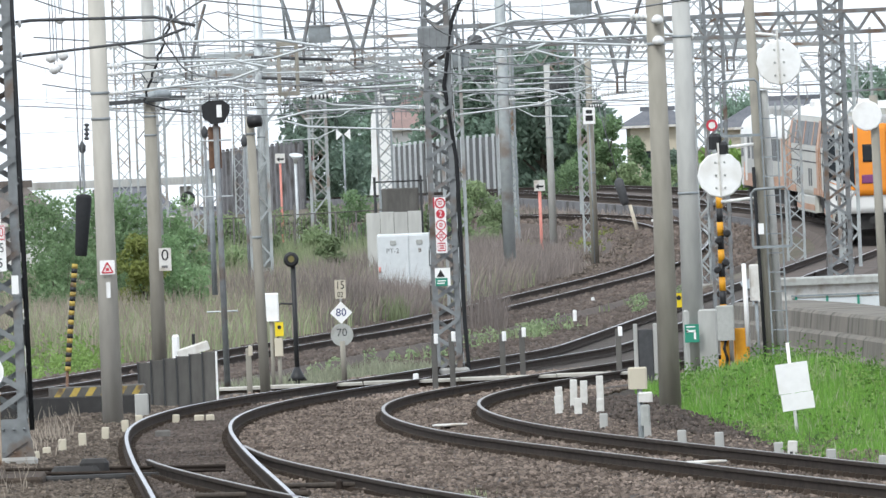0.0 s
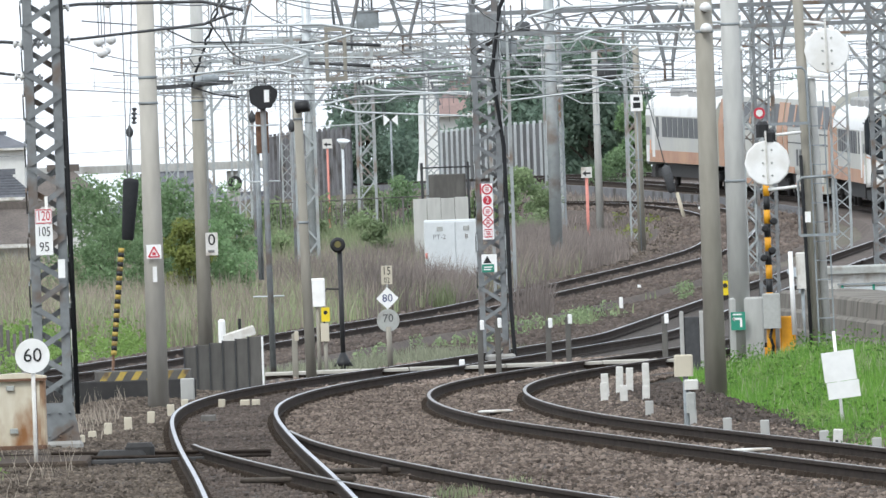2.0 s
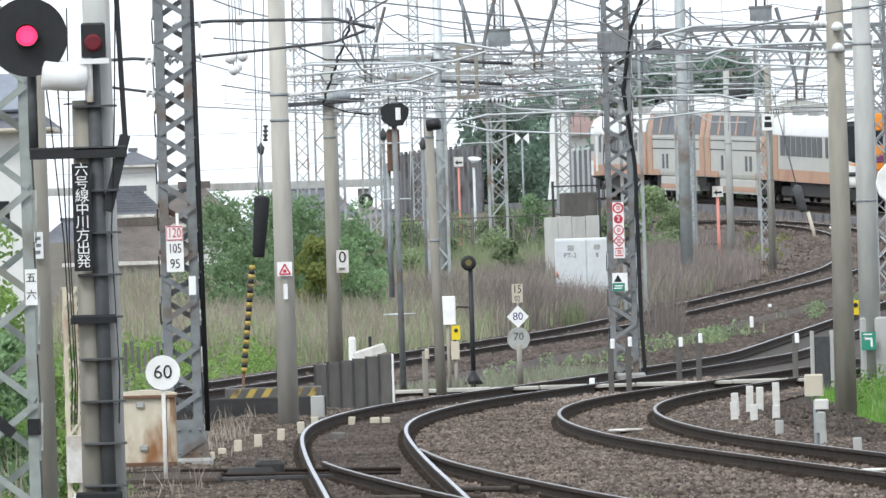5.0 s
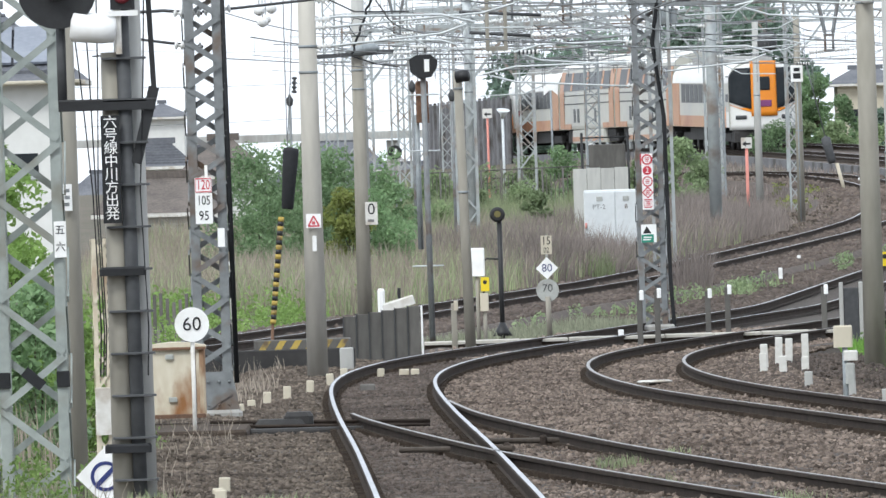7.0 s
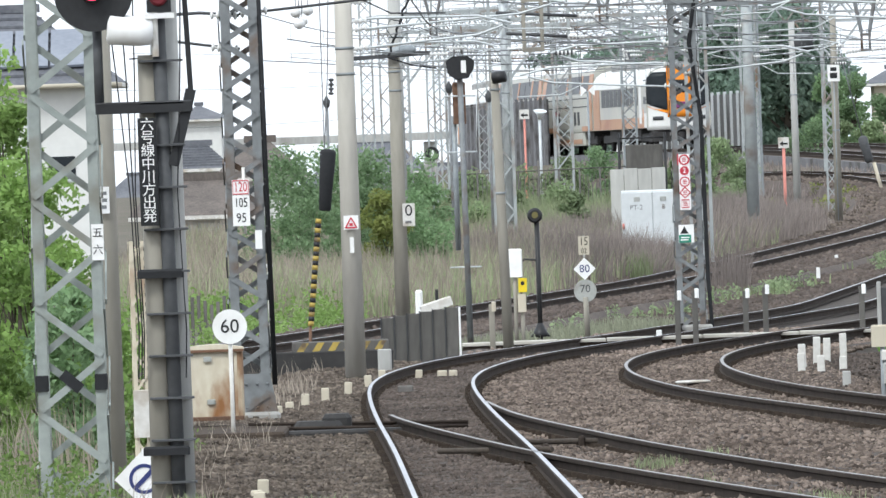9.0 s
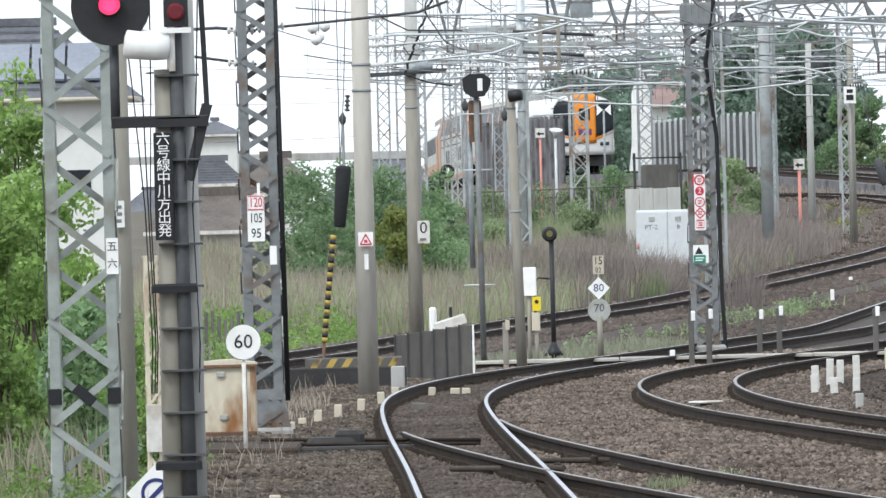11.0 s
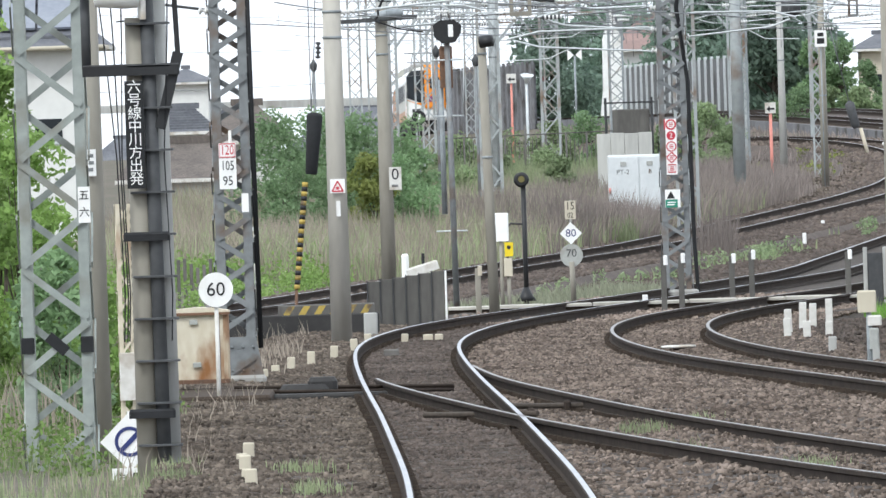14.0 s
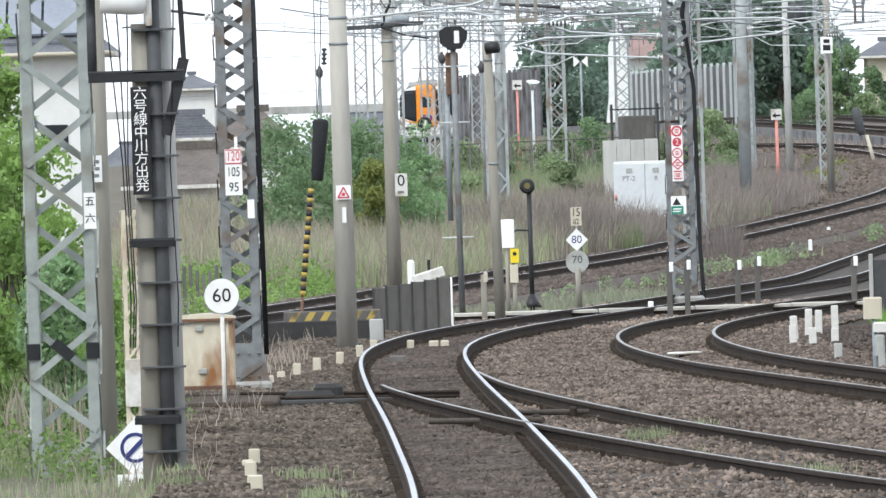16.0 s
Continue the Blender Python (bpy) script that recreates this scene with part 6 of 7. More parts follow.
for x, z, d in ((0.97, 0.30, 1), (0.74, -0.12, 1)):
    insulator(t, (x, 0, z), (d, 0, -0.05), 5, 0.055)
    part("jumper", tube(B(), [(x + 0.4, 0, z), (x + 0.9, 0, z + 0.12), (x + 1.6, 0, z + 0.05), (x + 2.4, 0, z - 0.12)], 0.018, 6), "galv_light", t)
cable((-3.02, 203, 6.95), (-2.03, 245, 7.0), 0.0, 0.012, "thin cable from the lattice mast to the pole")
for f, z in ((0.60, 5.9), (0.62, 5.38), (0.50, 5.3), (0.53, 5.15), (0.56, 5.2)):
    t = thing("line_insulator", -3.02 + 0.99 * f, 203 + 42 * f, z, "round white insulator hanging on a wire", "insulator", "hanging insulators")
    part("bell", turned(B(), [(0.02, -0.08), (0.075, -0.04), (0.08, 0.02), (0.03, 0.06)], n=14), "ceramic", t)
    part("wire", rod(B(), (0, 0, 0.05), (0, 0, 6.985 - z), 0.007, 0.007, 5), "wire", t)

# duct and dark arm between the two concrete poles, black cable bundle, spare plates
t = thing("cable_duct", -1.55, 333.8, 5.55, "blue-grey sheet duct on the pole top", "duct")
part("duct", turned(B(), [(0.03, -0.42), (0.09, -0.3), (0.12, 0.0), (0.10, 0.22), (0.03, 0.3)], (0, 0, 0.08), (1, 0, 0.10), 12), "galv", t)
part("arm", beam(B(), (-1.3, 0, -0.06), (0.6, 0, 0.02), 0.09), "darkgrey", t)
for k, x in enumerate((-1.0, -0.6)):
    insulator(t, (x, 0, -0.02), (0, 0, 1), 3, 0.05)
t = thing("cable_bundle", -1.45, 333.5, 5.3, "black twisted cable bundle hanging in a loop", "cable")
part("bundle", tube(B(), [(-0.4 + 0.03 * math.sin(k * 2.1) + k * 0.045, 0, 0.2 + k * 0.12 + 0.03 * math.cos(k * 1.7)) for k in range(16)], 0.03, 6), "blackrub", t)
part("loop", tube(B(), [(-0.1, 0, 0.95), (-0.32, 0, 1.0), (-0.42, 0, 0.8), (-0.3, 0, 0.62), (-0.05, 0, 0.6)], 0.014, 6), "blackrub", t)
part("jumper", tube(B(), [(-0.4, 0, 0.2), (0.1, 0, 0.02), (0.6, 0, -0.06)], 0.018, 6), "blackrub", t)
t = thing("pole_plate", -3.80, 159.83, 2.62, "narrow white plate on the brown pole", "sign")
part("plate", plate(B(), rect(-0.05, 0.05, 0, 0.27), 0.012), "white", t)
bars(t, -0.03, 0.03, 0.03, 0.24, 3, "steel_grey", -0.004)

# hanging forked arms, boxes and bells of the overhead line
def fork(x, y, z, half, rise, drop, label):
    """Two slanting arms that meet in a short drop post, with a cross bar."""
    t = thing("hanging_fork", x, y, z, label, "line bracket", "hanging forks")
    for s_ in (-1, 1):
        part("arm", tube(B(), [(s_ * 0.09, 0, 0), (s_ * half * 0.45, 0, rise * 0.42), (s_ * half, 0, rise)], 0.045, 8), "steel_grey", t)
        part("drop_post", rod(B(), (s_ * 0.09, 0, -drop), (s_ * 0.09, 0, 0.05), 0.028, 0.028, 8), "steel_grey", t)
    for z_ in (-drop, -0.05):
        part("cross_bar", box(B(), -0.13, 0.13, -0.03, 0.03, z_ - 0.03, z_ + 0.03, bev=0.008), "steel_grey", t)
    insulator(t, (-0.12, 0, -drop), (-1, 0, -0.1), 5)
    insulator(t, (0.12, 0, -drop), (1, 0, 0.1), 5)
    return t


fork(8.88, 360, 5.9, 0.5, 1.7, 0.4, "dark forked arm hanging from the gantry")
fork(1.6, 360, 6.87, 0.55, 1.6, 0.45, "dark forked arm hanging from the gantry")
fork(3.1, 380, 6.97, 0.65, 1.7, 0.4, "grey forked arm hanging from the gantry")
fork(13.6, 430, 6.9, 0.55, 1.6, 0.4, "grey forked arm hanging over the raised line")
fork(-1.2, 460, 7.6, 0.55, 1.7, 0.5, "grey forked arm hanging over the far line")
for x, y, z, w, h in ((1.92, 380, 7.13, 0.53, 0.43), (7.78, 360, 7.31, 0.5, 0.34), (6.05, 430, 6.9, 0.45, 0.4), (-0.7, 400, 5.5, 0.5, 0.36)):
    t = thing("line_switch_box", x, y, z, "grey steel switch box hung on the gantry", "switch box", "switch boxes")
    part("case", box(B(), 0, w, -0.15, 0.15, 0, h, bev=0.03), "galv", t)
    part("lip", box(B(), -0.02, w + 0.02, -0.17, 0.17, h - 0.05, h, bev=0.01), "steel_grey", t)
    part("hanger", rod(B(), (w * 0.3, 0, h), (w * 0.3, 0, h + 0.9), 0.025, 0.025, 8), "steel_grey", t)
    part("hanger", rod(B(), (w * 0.7, 0, h), (w * 0.7, 0, h + 0.9), 0.025, 0.025, 8), "steel_grey", t)
for z in (5.30, 5.61):
    t = thing("bell_insulator", 6.34, 233.8, z, "round white bell insulator on the brown pole", "insulator", "pole bells")
    part("bell", turned(B(), [(0.03, -0.07), (0.085, -0.05), (0.09, 0.0), (0.06, 0.05), (0.02, 0.07)], n=16), "ceramic", t)
# a third pale disc, like the two on the signal post
t = thing("round_disc", 12.03, 300, 0.2, "round pale disc on a brown post", "disc")
part("post", rod(B(), (0.2, 0, -0.5), (0.14, 0, 4.6), 0.09, 0.08, 12), "concrete_brown", t)
part("disc", turned(B(), [(0.27, 0), (0.29, 0.012), (0.29, 0.03), (0.27, 0.04)], (0, -0.12, 4.22), (0, -1, 0), 14), "white", t)
part("arm", rod(B(), (0, -0.06, 4.22), (0.16, -0.02, 4.22), 0.025, 0.025, 8), "galv", t)
# insulated span wires across the lines
rs = random.Random(12)
for x0, x1, y, z in ((-2.0, 3.9, 300, 5.35), (-1.7, 3.9, 334, 5.75), (0.8, 8.1, 430, 6.6), (0.8, 8.1, 432, 7.0), (8.1, 15.1, 470, 6.1), (-3.6, 3.0, 520, 7.3), (3.0, 8.7, 500, 6.9), (-1.1, 6.0, 470, 6.5), (8.7, 16.6, 500, 6.8)):
    t = thing("span_wire", x0, y, z, "thin span wire with strings of pale insulators", "span wire", "span wires")
    L = x1 - x0
    part("wire", tube(B(), [(L * k / 10, 0, -0.16 * math.sin(math.pi * k / 10)) for k in range(11)], 0.012, 5), "wire", t)
    for f in sorted(rs.uniform(0.08, 0.86) for _ in range(4)):
        insulator(t, (L * f, 0, -0.16 * math.sin(math.pi * f)), (1, 0, 0), 5, 0.05, "ceramic" if rs.random() < 0.6 else "darkgrey")
        part("dropper", rod(B(), (L * f + 0.45, 0, -0.9 + rs.uniform(-0.3, 0.3)), (L * f + 0.45, 0, 0.0), 0.008, 0.008, 5), "wire", t)
# pale post and dark pickets behind the lattice mast
t = sign_post(-4.05, 300, 1.36, 0.05, "white_dirty", "pale square-topped marker post in the weeds", "marker_post", 0.0)
part("cap", box(B(), -0.06, 0.06, -0.06, 0.06, 1.33, 1.4, bev=0.01), "white", t)
t = thing("picket_fence", -6.3, 320, 0.0, "short dark wooden pickets in the weeds", "fence")
for k in range(9):
    part("picket", box(B(), k * 0.13 - 0.035, k * 0.13 + 0.035, -0.02, 0.02, -0.4, 0.62 + 0.1 * math.sin(k * 5), bev=0.01), "iron", t)

# ---- walls along the raised line ----
def barrier(name, off, y0, y1, dz0, dz1, label, material, gap, n_post, ln=RISE):
    t = thing(name, 0, 0, 0, label, "noise barrier", kind="structure")
    for y in np.arange(y0, y1, gap):
        (xa, za), (xb, zb) = ln(y), ln(min(y1, y + gap * 0.97))
        a, b = Vector((xa + off, y, 0)), Vector((xb + off, min(y1, y + gap * 0.97), 0))
        bm = B()
        v = [bm.verts.new(p) for p in ((a.x, a.y, za + dz0), (b.x, b.y, zb + dz0), (b.x, b.y, zb + dz1), (a.x, a.y, za + dz1))]
        w = [bm.verts.new(p.co + Vector((0.12, 0.05, 0))) for p in v]
        bm.faces.new(v)
        bm.faces.new(w[::-1])
        for k in range(4):
            bm.faces.new((v[k], v[(k + 1) % 4], w[(k + 1) % 4], w[k]))
        part("panel", bm, material, t)
        if n_post:
            part("post", box(B(), a.x - 0.1, a.x + 0.05, a.y - 0.2, a.y - 0.02, za + dz0, za + dz1 + 0.12, bev=0.02), "galv_light" if material == "barrier_light" else "barrier", t)
    return t


barrier("barrier_1", -2.4, 716, 754, -1.2, 2.5, "dark brown noise barrier beside the raised line", "barrier", 2.0, True)
barrier("barrier_2", 6.4, 717, 768, -0.5, 2.5, "dark panel fence with pale posts behind the line", "barrier_light", 2.6, True, FENCE)
barrier("barrier_3", -2.3, 560, 716, -1.5, -0.1, "low dark retaining kerb of the raised line", "barrier", 4.0, False)

# ---- houses ----
def house(x, y, w, d, h, roof, label, wall_m="plaster", roof_m="rooftile", z=None, rz=0.0, hip=0.45, windows=((0.2, 0.55, 0.35),)):
    z = ground_z(x, y) if z is None else z
    t = thing("house", x, y, z, label, "house", "houses beyond the line", rz=rz)
    part("wall", box(B(), -w / 2, w / 2, 0, d, -1, h, bev=0.03), wall_m, t)
    bm, o = B(), 0.5
    v = [bm.verts.new(p) for p in ((-w / 2 - o, -o, h), (w / 2 + o, -o, h), (w / 2 + o, d + o, h), (-w / 2 - o, d + o, h), (-w / 2 * hip, d / 2, h + roof), (w / 2 * hip, d / 2, h + roof))]
    for f in ((0, 1, 5, 4), (1, 2, 5), (2, 3, 4, 5), (3, 0, 4), (3, 2, 1, 0)):
        bm.faces.new([v[k] for k in f])
    part("roof", bm, roof_m, t)
    part("eave_board", box(B(), -w / 2 - o, w / 2 + o, -o, d + o, h - 0.12, h - 0.005), "white_dirty", t)
    part("ridge", beam(B(), (-w / 2 * hip - 0.2, d / 2, h + roof + 0.08), (w / 2 * hip + 0.2, d / 2, h + roof + 0.08), 0.22), roof_m, t)
    n = 9 if y < 700 and roof_m == "rooftile" else 1
    for k in range(1, n):
        f = k / n
        part("roof_batten", beam(B(), (-w / 2 - o + (w / 2 + o - w / 2 * hip) * f, -o + (d / 2 + o) * f, h + roof * f + 0.03), (w / 2 + o - (w / 2 + o - w / 2 * hip) * f, -o + (d / 2 + o) * f, h + roof * f + 0.03), 0.07), roof_m, t)
    for fx, fz, s in windows:
        wx = -w / 2 + w * fx
        wn_ = part("window", box(B(), wx, wx + s * 2.4, -0.04, 0.02, h * fz, h * fz + s * 2, bev=0.01), "glass_dark", t)
        part("frame", box(B(), wx - 0.06, wx + s * 2.4 + 0.06, -0.07, -0.03, h * fz - 0.08, h * fz, bev=0.01), "galv_light", wn_)
    return t


big = house(-13.4, 420, 7.0, 7, 5.6, 2.0, "white two-storey house with a grey tiled roof and panels", windows=((0.55, 0.5, 0.3), (0.78, 0.55, 0.3), (0.3, 0.5, 0.3)), z=0.2)
for k in range(3):
    x0 = 0.2 + k * 0.95
    bm = B()
    v = [bm.verts.new(p) for p in ((x0, 0.25, 6.05), (x0 + 0.88, 0.25, 6.05), (x0 + 0.88, 2.2, 7.02), (x0, 2.2, 7.02))]
    u = [bm.verts.new(p.co + Vector((0, -0.03, 0.06))) for p in v]
    bm.faces.new(v[::-1])
    bm.faces.new(u)
    for j in range(4):
        bm.faces.new((v[j], v[(j + 1) % 4], u[(j + 1) % 4], u[j]))
    part("solar_panel", bm, "panel_blue", big)
part("gutter", rod(B(), (-3.9, -0.55, 5.55), (3.9, -0.55, 5.55), 0.06, 0.06, 8), "plaster_cream", big)
house(-15.9, 900, 2.6, 6, 6.75, 0.8, "small white house with a shallow dark gable roof", windows=((0.2, 0.75, 0.2),), z=0.2, hip=0.05)
house(-11.0, 600, 2.2, 5, 3.5, 0.9, "pale shed with a dark low roof below the white house", "plaster", "rooftile", windows=(), z=0.2, hip=0.6)
house(-8.7, 480, 3.0, 5, 1.9, 1.1, "low shed with a dark brown roof", "concrete", "thatch", windows=((0.2, 0.4, 0.3),), z=0.2, hip=0.75)
house(-6.75, 486, 2.0, 5, 3.0, 1.1, "narrow barn with a pale wall and a dark brown roof", "plaster", "thatch", windows=(), z=0.2, hip=0.3)
house(21.2, 785, 3.0, 7, 3.3, 0.75, "cream house with a dark tiled roof among trees", "plaster_cream", windows=((0.2, 0.4, 0.35), (0.6, 0.4, 0.35)), z=3.7)
house(27.5, 780, 6.5, 7, 3.7, 1.3, "grey-roofed house behind the masts", "plaster_cream", "rooftile", windows=((0.3, 0.4, 0.35),), z=3)
house(10.2, 830, 4.4, 6, 4.6, 1.6, "house with a faded red roof behind the trees", "plaster", "rooftile_red", windows=(), z=3)
t = thing("gable_shed", 7.6, 800, 3.0, "narrow white gable end of a shed", "shed")
bm = plate(B(), [(-0.95, -0.5), (0.35, -0.5), (0.35, 5.2), (-0.1, 6.6), (-0.55, 5.0), (-0.6, 2.4)], 5.0)
part("wall", bm, "white", t)
part("eave_board", beam(B(), (-0.1, -0.1, 6.7), (0.5, -0.1, 4.9), 0.14), "rooftile", t)
for k in range(7):
    x = -22 + k * 5.2 + 1.5 * math.sin(k * 4)
    house(x, 1060 + 40 * (k % 3), 7, 7, 3.6 + (k % 2) * 1.6, 2, "distant house at the edge of the town", "concrete" if k % 2 else "plaster", windows=((0.3, 0.5, 0.35),), z=-1.5)
t = thing("far_viaduct", -20, 1000, 0, "distant grey viaduct on piers", "viaduct")
part("deck", box(B(), -12, 19, 0, 3, 5.6, 6.1, bev=0.05), "concrete", t)
for k in range(6):
    part("pier", box(B(), -11 + k * 5.5, -10.2 + k * 5.5, 0.5, 2.5, -2, 5.5, bev=0.05), "concrete", t)

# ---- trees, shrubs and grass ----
# the far crowns carry the haze in their leaf colour
tree("tree", 8.4, 860, 6.6, 5.0, "leaf_dark", 1, "dense broad-leaved tree, its green paled for haze", 10920, 0.19, 40, 0.05)
tree("tree", 4.6, 850, 6.6, 3.2, "leaf_dark", 2, "dense broad-leaved tree, its green paled for haze", 8320, 0.19, 40, 0.05)
tree("tree", 12.6, 800, 7.0, 3.4, "leaf_dark", 3, "tall tree behind the fence, its green paled for haze", 10920, 0.19, 40, 0.05)
tree("tree", 15.4, 790, 7.7, 3.4, "leaf_dark", 4, "tall tree behind the fence, its green paled for haze", 12480, 0.19, 40, 0.05)
tree("tree", 13.7, 812, 7.5, 3.6, "leaf_dark", 51, "tall tree behind the fence, its green paled for haze", 12000, 0.19, 40, 0.05)
tree("tree", 16.6, 800, 6.8, 2.8, "leaf_dark", 52, "tall tree behind the fence, its green paled for haze", 12000, 0.19, 40, 0.05)
tree("tree", 17.6, 785, 4.6, 1.3, "leaf_mid", 5, "bright green tree beside the house", 5200, 0.12, 30, 0.05)
tree("tree", 10.8, 815, 6.5, 3.2, "leaf_dark", 6, "dense broad-leaved tree, its green paled for haze", 8320, 0.19, 40, 0.05)
tree("tree", 18.2, 768, 4.3, 1.1, "leaf_mid", 63, "bright green young tree before the house", 5200, 0.1, 30, 0.03)
tree("shrub", 19.4, 772, 2.9, 1.2, "leaf_mid", 61, "green shrub in front of the house", 3400, 0.1, 26, 0.02, "shrub")
tree("shrub", 21.4, 776, 2.4, 1.2, "leaf_dark", 62, "green shrub in front of the house", 3400, 0.1, 26, 0.02, "shrub")
for x, y, h, w, sd in ((19.0, 764, 1.8, 1.0, 64), (20.6, 762, 1.9, 1.1, 65), (22.4, 764, 1.8, 1.1, 66), (17.4, 766, 2.0, 0.9, 67)):
    tree("shrub", x, y, h, w, "leaf_pale", sd, "pale green shrub on the bank before the house", 2600, 0.1, 22, 0.02, "shrub", "bank shrubs")
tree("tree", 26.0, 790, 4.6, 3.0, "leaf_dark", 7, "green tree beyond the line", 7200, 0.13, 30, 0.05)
tree("tree", 30.0, 740, 5.2, 4.0, "leaf_dark", 8, "tree beyond the line, its green paled for haze", 7800, 0.19, 40, 0.05)
tree("tree", 21.8, 700, 2.6, 2.4, "leaf_light", 9, "low bright shrub beside the raised line", 1800, 0.2, low=0.1)
for x, y, h, w, m, s in ((-4.6, 392, 3.3, 1.5, "leaf_mid", 11), (-3.5, 400, 3.4, 1.4, "leaf_mid", 12), (-2.6, 396, 3.2, 1.2, "leaf_mid", 13), (-1.6, 400, 3.1, 1.1, "leaf_mid", 14), (-4.9, 404, 3.2, 1.2, "leaf_mid", 15), (-2.3, 385, 2.5, 0.8, "leaf_yellow", 17), (-3.0, 390, 2.3, 1.3, "leaf_mid", 18), (-4.2, 386, 2.1, 1.2, "leaf_mid", 19), (-1.6, 386, 2.2, 1.2, "leaf_mid", 20)):
    tree("shrub", x, y, h, w, m, s, "leafy green shrub in the overgrown field" if m == "leaf_mid" else "yellowing shrub in the overgrown field", 4200, 0.06, 26, 0.06, "shrub", "field shrubs")
for x, y, h, w, m, s in ((7.7, 520, 2.6, 1.0, "leaf_pale", 41), (8.7, 524, 2.2, 0.9, "leaf_pale", 42), (2.6, 440, 1.6, 0.6, "leaf_pale", 44), (0.2, 445, 1.5, 0.8, "leaf_pale", 45), (7.0, 490, 2.2, 0.9, "leaf_pale", 21), (2.9, 520, 2.2, 1.0, "leaf_pale", 23), (5.5, 520, 2.1, 1.0, "leaf_mid", 24), (1.2, 530, 1.9, 1.2, "leaf_pale", 25), (6.2, 500, 2.2, 0.8, "leaf_pale", 26), (-0.5, 520, 1.8, 1.2, "leaf_pale", 27), (2.4, 470, 1.7, 0.9, "leaf_pale", 43), (0.9, 465, 1.6, 0.9, "leaf_pale", 46), (-0.8, 468, 1.6, 0.9, "leaf_pale", 47), (13.4, 640, 1.4, 1.2, "leaf_mid", 28), (4.2, 540, 2.4, 1.1, "leaf_mid", 29)):
    tree("shrub", x, y, h, w, m, s, "shrub growing beside the far line", 3400, 0.065, 26, 0.02, "shrub", "line-side shrubs")
for x, y, h, w, m, s in ((-4.9, 172, 3.4, 0.95, "leaf_light", 31), (-5.1, 180, 3.0, 0.9, "leaf_light", 32), (-4.4, 168, 2.2, 0.7, "leaf_mid", 33), (-4.35, 176, 1.3, 0.6, "leaf_light", 34), (-5.7, 186, 4.9, 0.9, "leaf_light", 35), (-5.3, 178, 4.4, 0.6, "leaf_light", 36), (-5.35, 170, 3.2, 0.7, "leaf_light", 37), (-4.6, 190, 1.6, 0.8, "leaf_light", 38), (-5.0, 200, 1.7, 1.0, "leaf_light", 39)):
    tree("shrub", x, y, h, w, m, s, "fresh green leafy shrub beside the mast", 5200, 0.05, 34, 0.05, "shrub", "near shrubs")


def patch(x0, x1, y0, y1, keep=0.0, f=0.6):
    def place(r):
        x, y = r.uniform(x0, x1), r.uniform(y0, y1)
        if noise.noise((x * f, y * f * 0.3, 7)) < keep:
            return None
        if 205 < y < 628 and abs(x - BEND(y)[0]) < 1.9:
            return None
        return x, y, ground_z(x, y)
    return place


def off_line(ln, a, b, y0, y1, keep=-1.0):
    def place(r):
        y = r.uniform(y0, y1)
        x = ln(y)[0] + r.uniform(a, b)
        if noise.noise((x * 0.8, y * 0.12, 3)) < keep:
            return None
        return x, y, ground_z(x, y)
    return place


def inside_bend(r):
    y = r.uniform(352, 470)
    lo, hi = -9.0, BEND(y)[0] - 2.0
    x = r.uniform(lo, hi)
    return x, y, ground_z(x, y)


blades("dry_reeds", 26000, inside_bend, 1.15, 0.014, "reed", 1, "dry brown reeds standing in the field", "reeds")
blades("dead_brush", 15000, off_line(BEND, -6.0, -2.3, 392, 490), 1.15, 0.014, "reed_dark", 2, "dark dead brush inside the bend", "brush")
blades("dead_brush", 9000, patch(2.0, 6.4, 380, 416, -0.15), 1.35, 0.012, "reed_dark", 3, "dark dead stalks in front of the box", "brush")
blades("field_grass", 30000, inside_bend, 0.95, 0.014, "grass_pale", 4, "pale green grass among the reeds")
blades("dead_brush", 17000, off_line(BEND, -7.0, -2.1, 442, 500), 1.2, 0.016, "reed_dark", 31, "grey-brown dead brush inside the bend", "brush")
blades("dead_brush", 4500, patch(3.4, 5.4, 392, 418), 1.45, 0.011, "reed_dark", 32, "tall dead stalks round the equipment box", "brush")
blades("dead_brush", 5200, off_line(BEND, -3.4, -1.3, 408, 419), 1.15, 0.012, "reed_dark", 71, "tangled dead stalks before the box doors", "brush")
blades("field_grass", 2600, off_line(BEND, -3.4, -1.4, 406, 418), 0.9, 0.014, "grass_pale", 72, "green grass before the box doors")
blades("field_grass", 15000, patch(-3.0, 4.6, 440, 479), 1.5, 0.014, "grass_pale", 33, "tall pale grass along the fence")
blades("field_grass", 9000, patch(-6, 8, 470, 640), 0.9, 0.03, "grass_pale", 5, "green grass on the slope beyond the field")


def mounds(name, count, place, n, size, rx, rz, material, seed, label):
    """Low leafy weeds: many small mounds of leaves in one mesh."""
    r = np.random.default_rng(seed)
    blobs = []
    while len(blobs) < n:
        p = place(r)
        if p:
            k = r.uniform(0.5, 1.3)
            blobs.append((p[0], p[1], p[2] + rz * k * 0.5, rx * k, rx * k * 2, rz * k))
    return tagged(quads(name, *leaves(r, blobs, count, size), material), label, "weeds", kind="stuff")


mounds("green_weeds", 9000, off_line(BEND, -3.6, -2.2, 240, 350), 130, 0.05, 0.25, 0.4, "leaf_light", 6, "bright green leafy weeds beside the far track")
mounds("green_weeds", 9000, patch(-8, 0.2, 338, 366), 120, 0.06, 0.35, 0.45, "leaf_light", 7, "bright green leafy weeds at the field's edge")
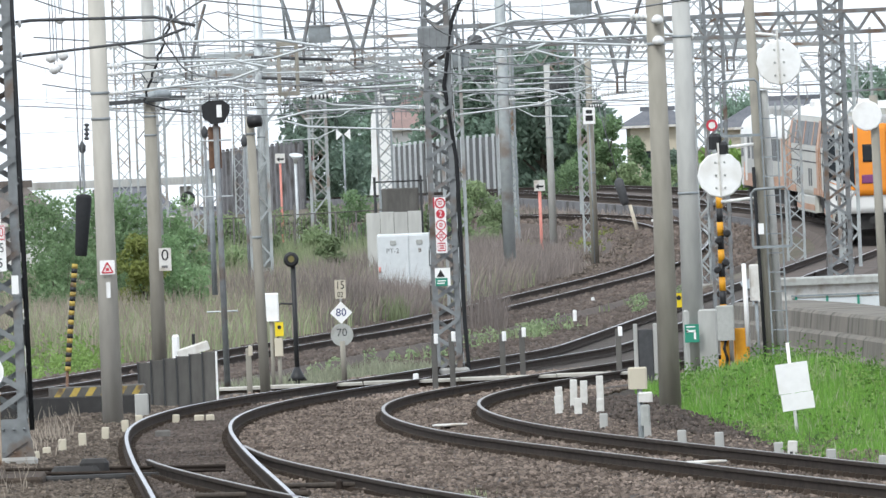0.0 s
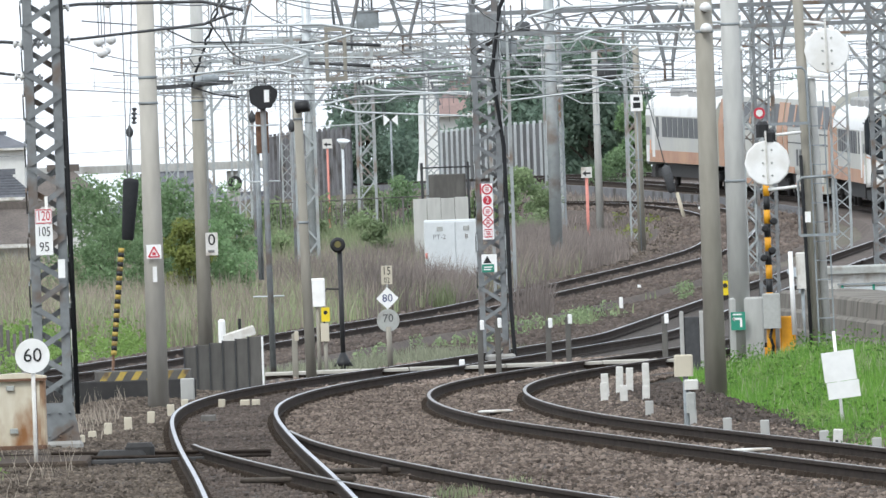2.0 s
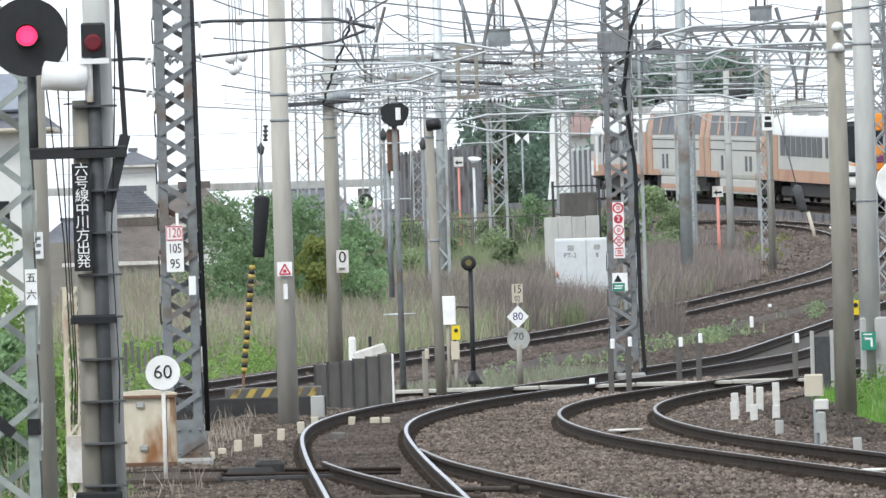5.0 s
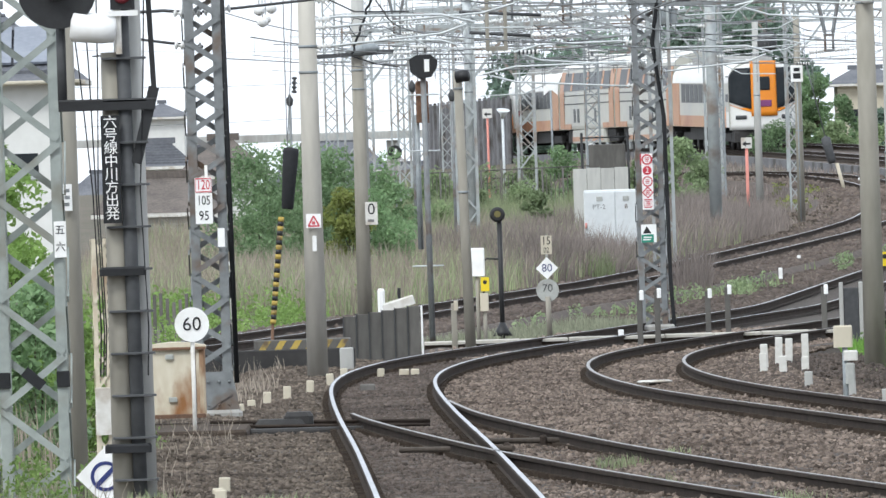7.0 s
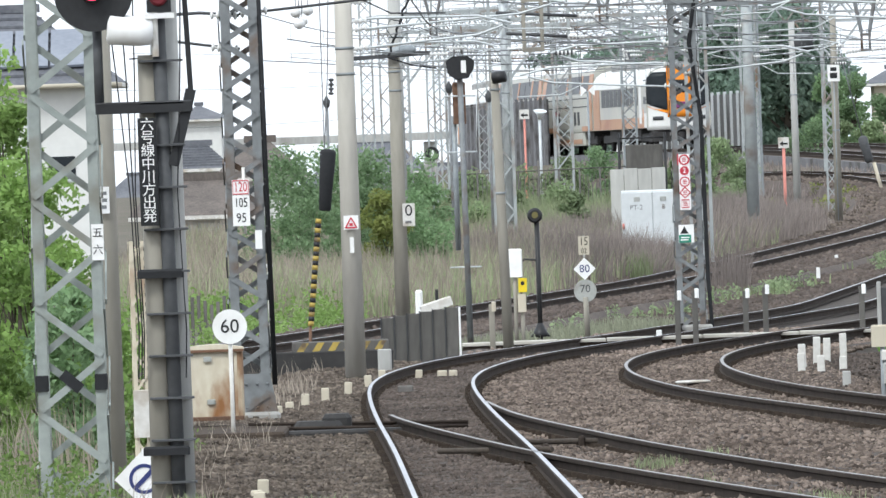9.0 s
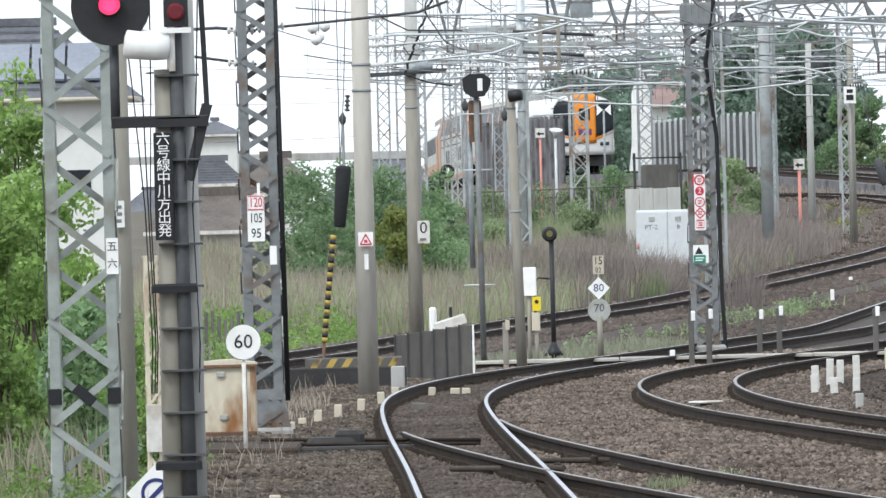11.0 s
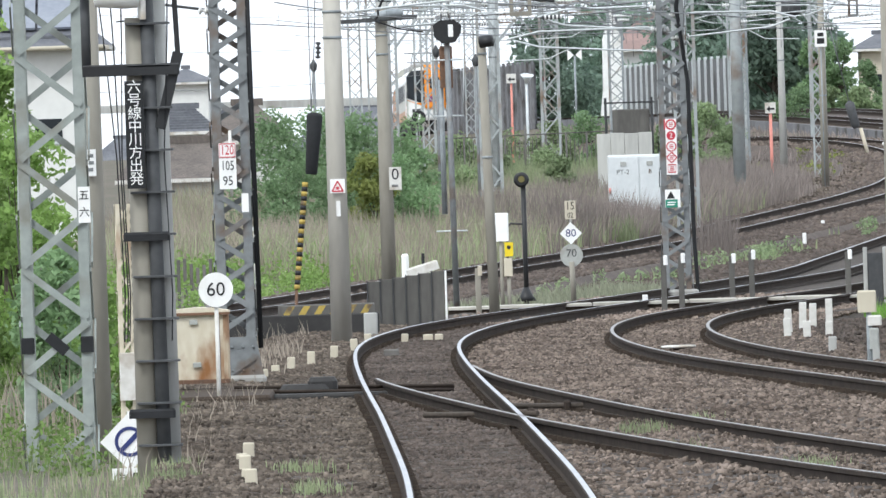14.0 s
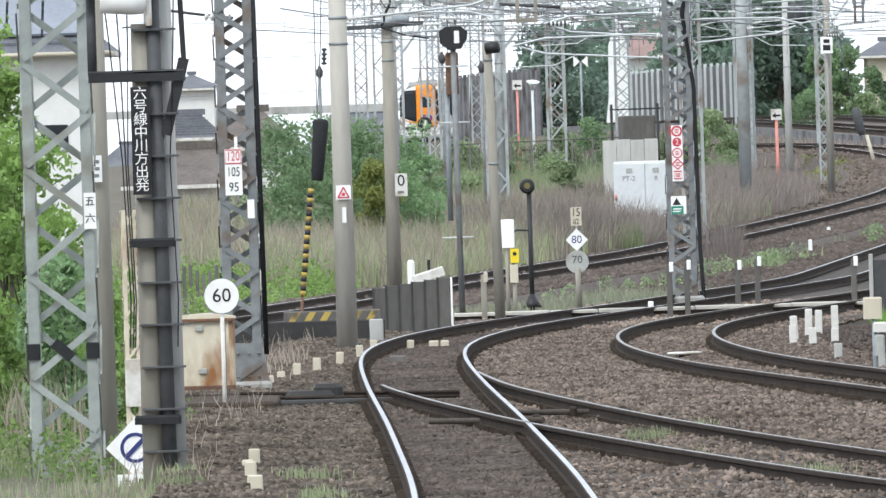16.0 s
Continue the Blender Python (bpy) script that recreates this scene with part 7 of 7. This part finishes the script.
mounds("green_weeds", 2200, off_line(BEND, 3.0, 4.6, 325, 440, 0.2), 40, 0.05, 0.22, 0.25, "leaf_pale", 8, "green leafy weeds between the far tracks")
mounds("green_weeds", 6000, patch(6.3, 9.8, 182, 255), 160, 0.03, 0.14, 0.22, "leaf_light", 9, "leafy weeds in the bank's grass")
blades("green_weeds", 400, off_line(BEND, 3.0, 4.4, 320, 430, 0.25), 0.32, 0.03, "grass_pale", 8, "green weeds between the far tracks", "weeds")
blades("grey_weeds", 4500, off_line(MAIN, -4.4, -2.0, 286, 330), 0.30, 0.015, "weed_grey", 9, "grey-green weeds beside the path", "weeds")
blades("bank_grass", 30000, lambda r: (lambda y, f: (max(6.45, SIDE(y)[0] + 1.7) + f, y, ground_z(max(6.45, SIDE(y)[0] + 1.7) + f, y)))(r.uniform(176, 262), abs(r.normal(0, 1)) * 1.6), 0.24, 0.007, "grass", 10, "bright fresh green grass on the bank")
blades("bank_grass", 12000, patch(6.6, 10.2, 185, 255), 0.28, 0.007, "grass", 11, "bright fresh green grass on the bank")
blades("left_grass", 1600, patch(-4.8, -3.25, 155, 190), 0.30, 0.007, "grass_pale", 12, "green grass at the foot of the masts")
blades("left_grass", 2600, patch(-5.2, -2.75, 126, 152, -0.6), 0.15, 0.007, "grass_pale", 76, "low grass on the soil before the masts")
blades("left_stalks", 700, patch(-5.2, -2.75, 126, 152, -0.4), 0.16, 0.006, "reed", 77, "short dry stalks on the soil before the masts", "stalks")
blades("left_stalks", 2600, patch(-5.7, -4.0, 164, 200, -0.3), 1.0, 0.008, "reed", 73, "tall dry stalks behind the tower", "stalks")
blades("left_stalks", 1300, patch(-5.2, -2.5, 140, 250), 0.45, 0.007, "reed", 13, "dry stalks at the foot of the masts", "stalks")
blades("left_stalks", 350, patch(-3.4, -2.5, 215, 252), 0.4, 0.007, "reed", 14, "dry stalks beside the cabinet", "stalks")
for x, y, n, s in ((1.7, 160.5, 160, 15), (2.35, 165, 60, 16), (3.0, 140, 140, 17), (-2.75, 144, 170, 22), (-2.85, 149, 120, 23), (-1.4, 137, 160, 18), (-1.6, 146, 120, 19), (2.0, 150, 50, 20)):
    blades("weed_tuft", n, (lambda cx, cy: lambda r: (cx + r.normal(0, 0.13), cy + r.normal(0, 0.8), -0.16))(x, y), 0.13, 0.006, "grass_pale", s, "small green weed tuft in the ballast", "weeds")
blades("gravel_weeds", 1600, off_line(SIDE, -1.4, 1.3, 195, 262, 0.15), 0.07, 0.006, "grass_pale", 21, "sparse weeds between the siding's rails", "weeds")
blades("gravel_weeds", 2600, off_line(SIDE, 1.4, 3.4, 196, 250, 0.0), 0.14, 0.007, "grass_pale", 35, "low weeds beside the siding", "weeds")
blades("dead_brush", 5000, off_line(BEND, -6.0, -2.3, 500, 640, -0.1), 0.45, 0.02, "reed_dark", 36, "short dead grass inside the far bend", "brush")
blades("bend_grass", 5000, off_line(BEND, -8.5, -2.2, 455, 600, -0.05), 0.4, 0.022, "reed_dark", 74, "short dead grass on the soil inside the bend")
mounds("bend_weeds", 2600, off_line(BEND, -7.0, -2.2, 450, 590, 0.22), 34, 0.08, 0.35, 0.3, "leaf_yellow", 75, "yellow-green weeds on the soil inside the bend")
blades("far_bank_grass", 2500, off_line(RISE, -3.6, -2.5, 560, 700), 0.3, 0.02, "reed_dark", 23, "dead grass below the raised line")
blades("gravel_weeds", 1500, patch(4.6, 6.4, 222, 250, 0.0), 0.16, 0.007, "grass_pale", 24, "weeds round the concrete stubs", "weeds")
mounds("left_weeds", 5000, patch(-5.2, -3.35, 155, 190), 60, 0.035, 0.2, 0.3, "leaf_light", 25, "leafy weeds at the foot of the masts")
blades("bank_tufts", 2500, patch(6.5, 10.0, 180, 262, 0.0, 1.4), 0.36, 0.008, "grass_pale", 26, "longer pale grass tufts on the bank")
mounds("bank_weeds", 7000, patch(6.3, 9.6, 178, 258, 0.0, 1.2), 110, 0.03, 0.16, 0.3, "grass", 27, "clumps of fresh green weeds on the bank")

motions()
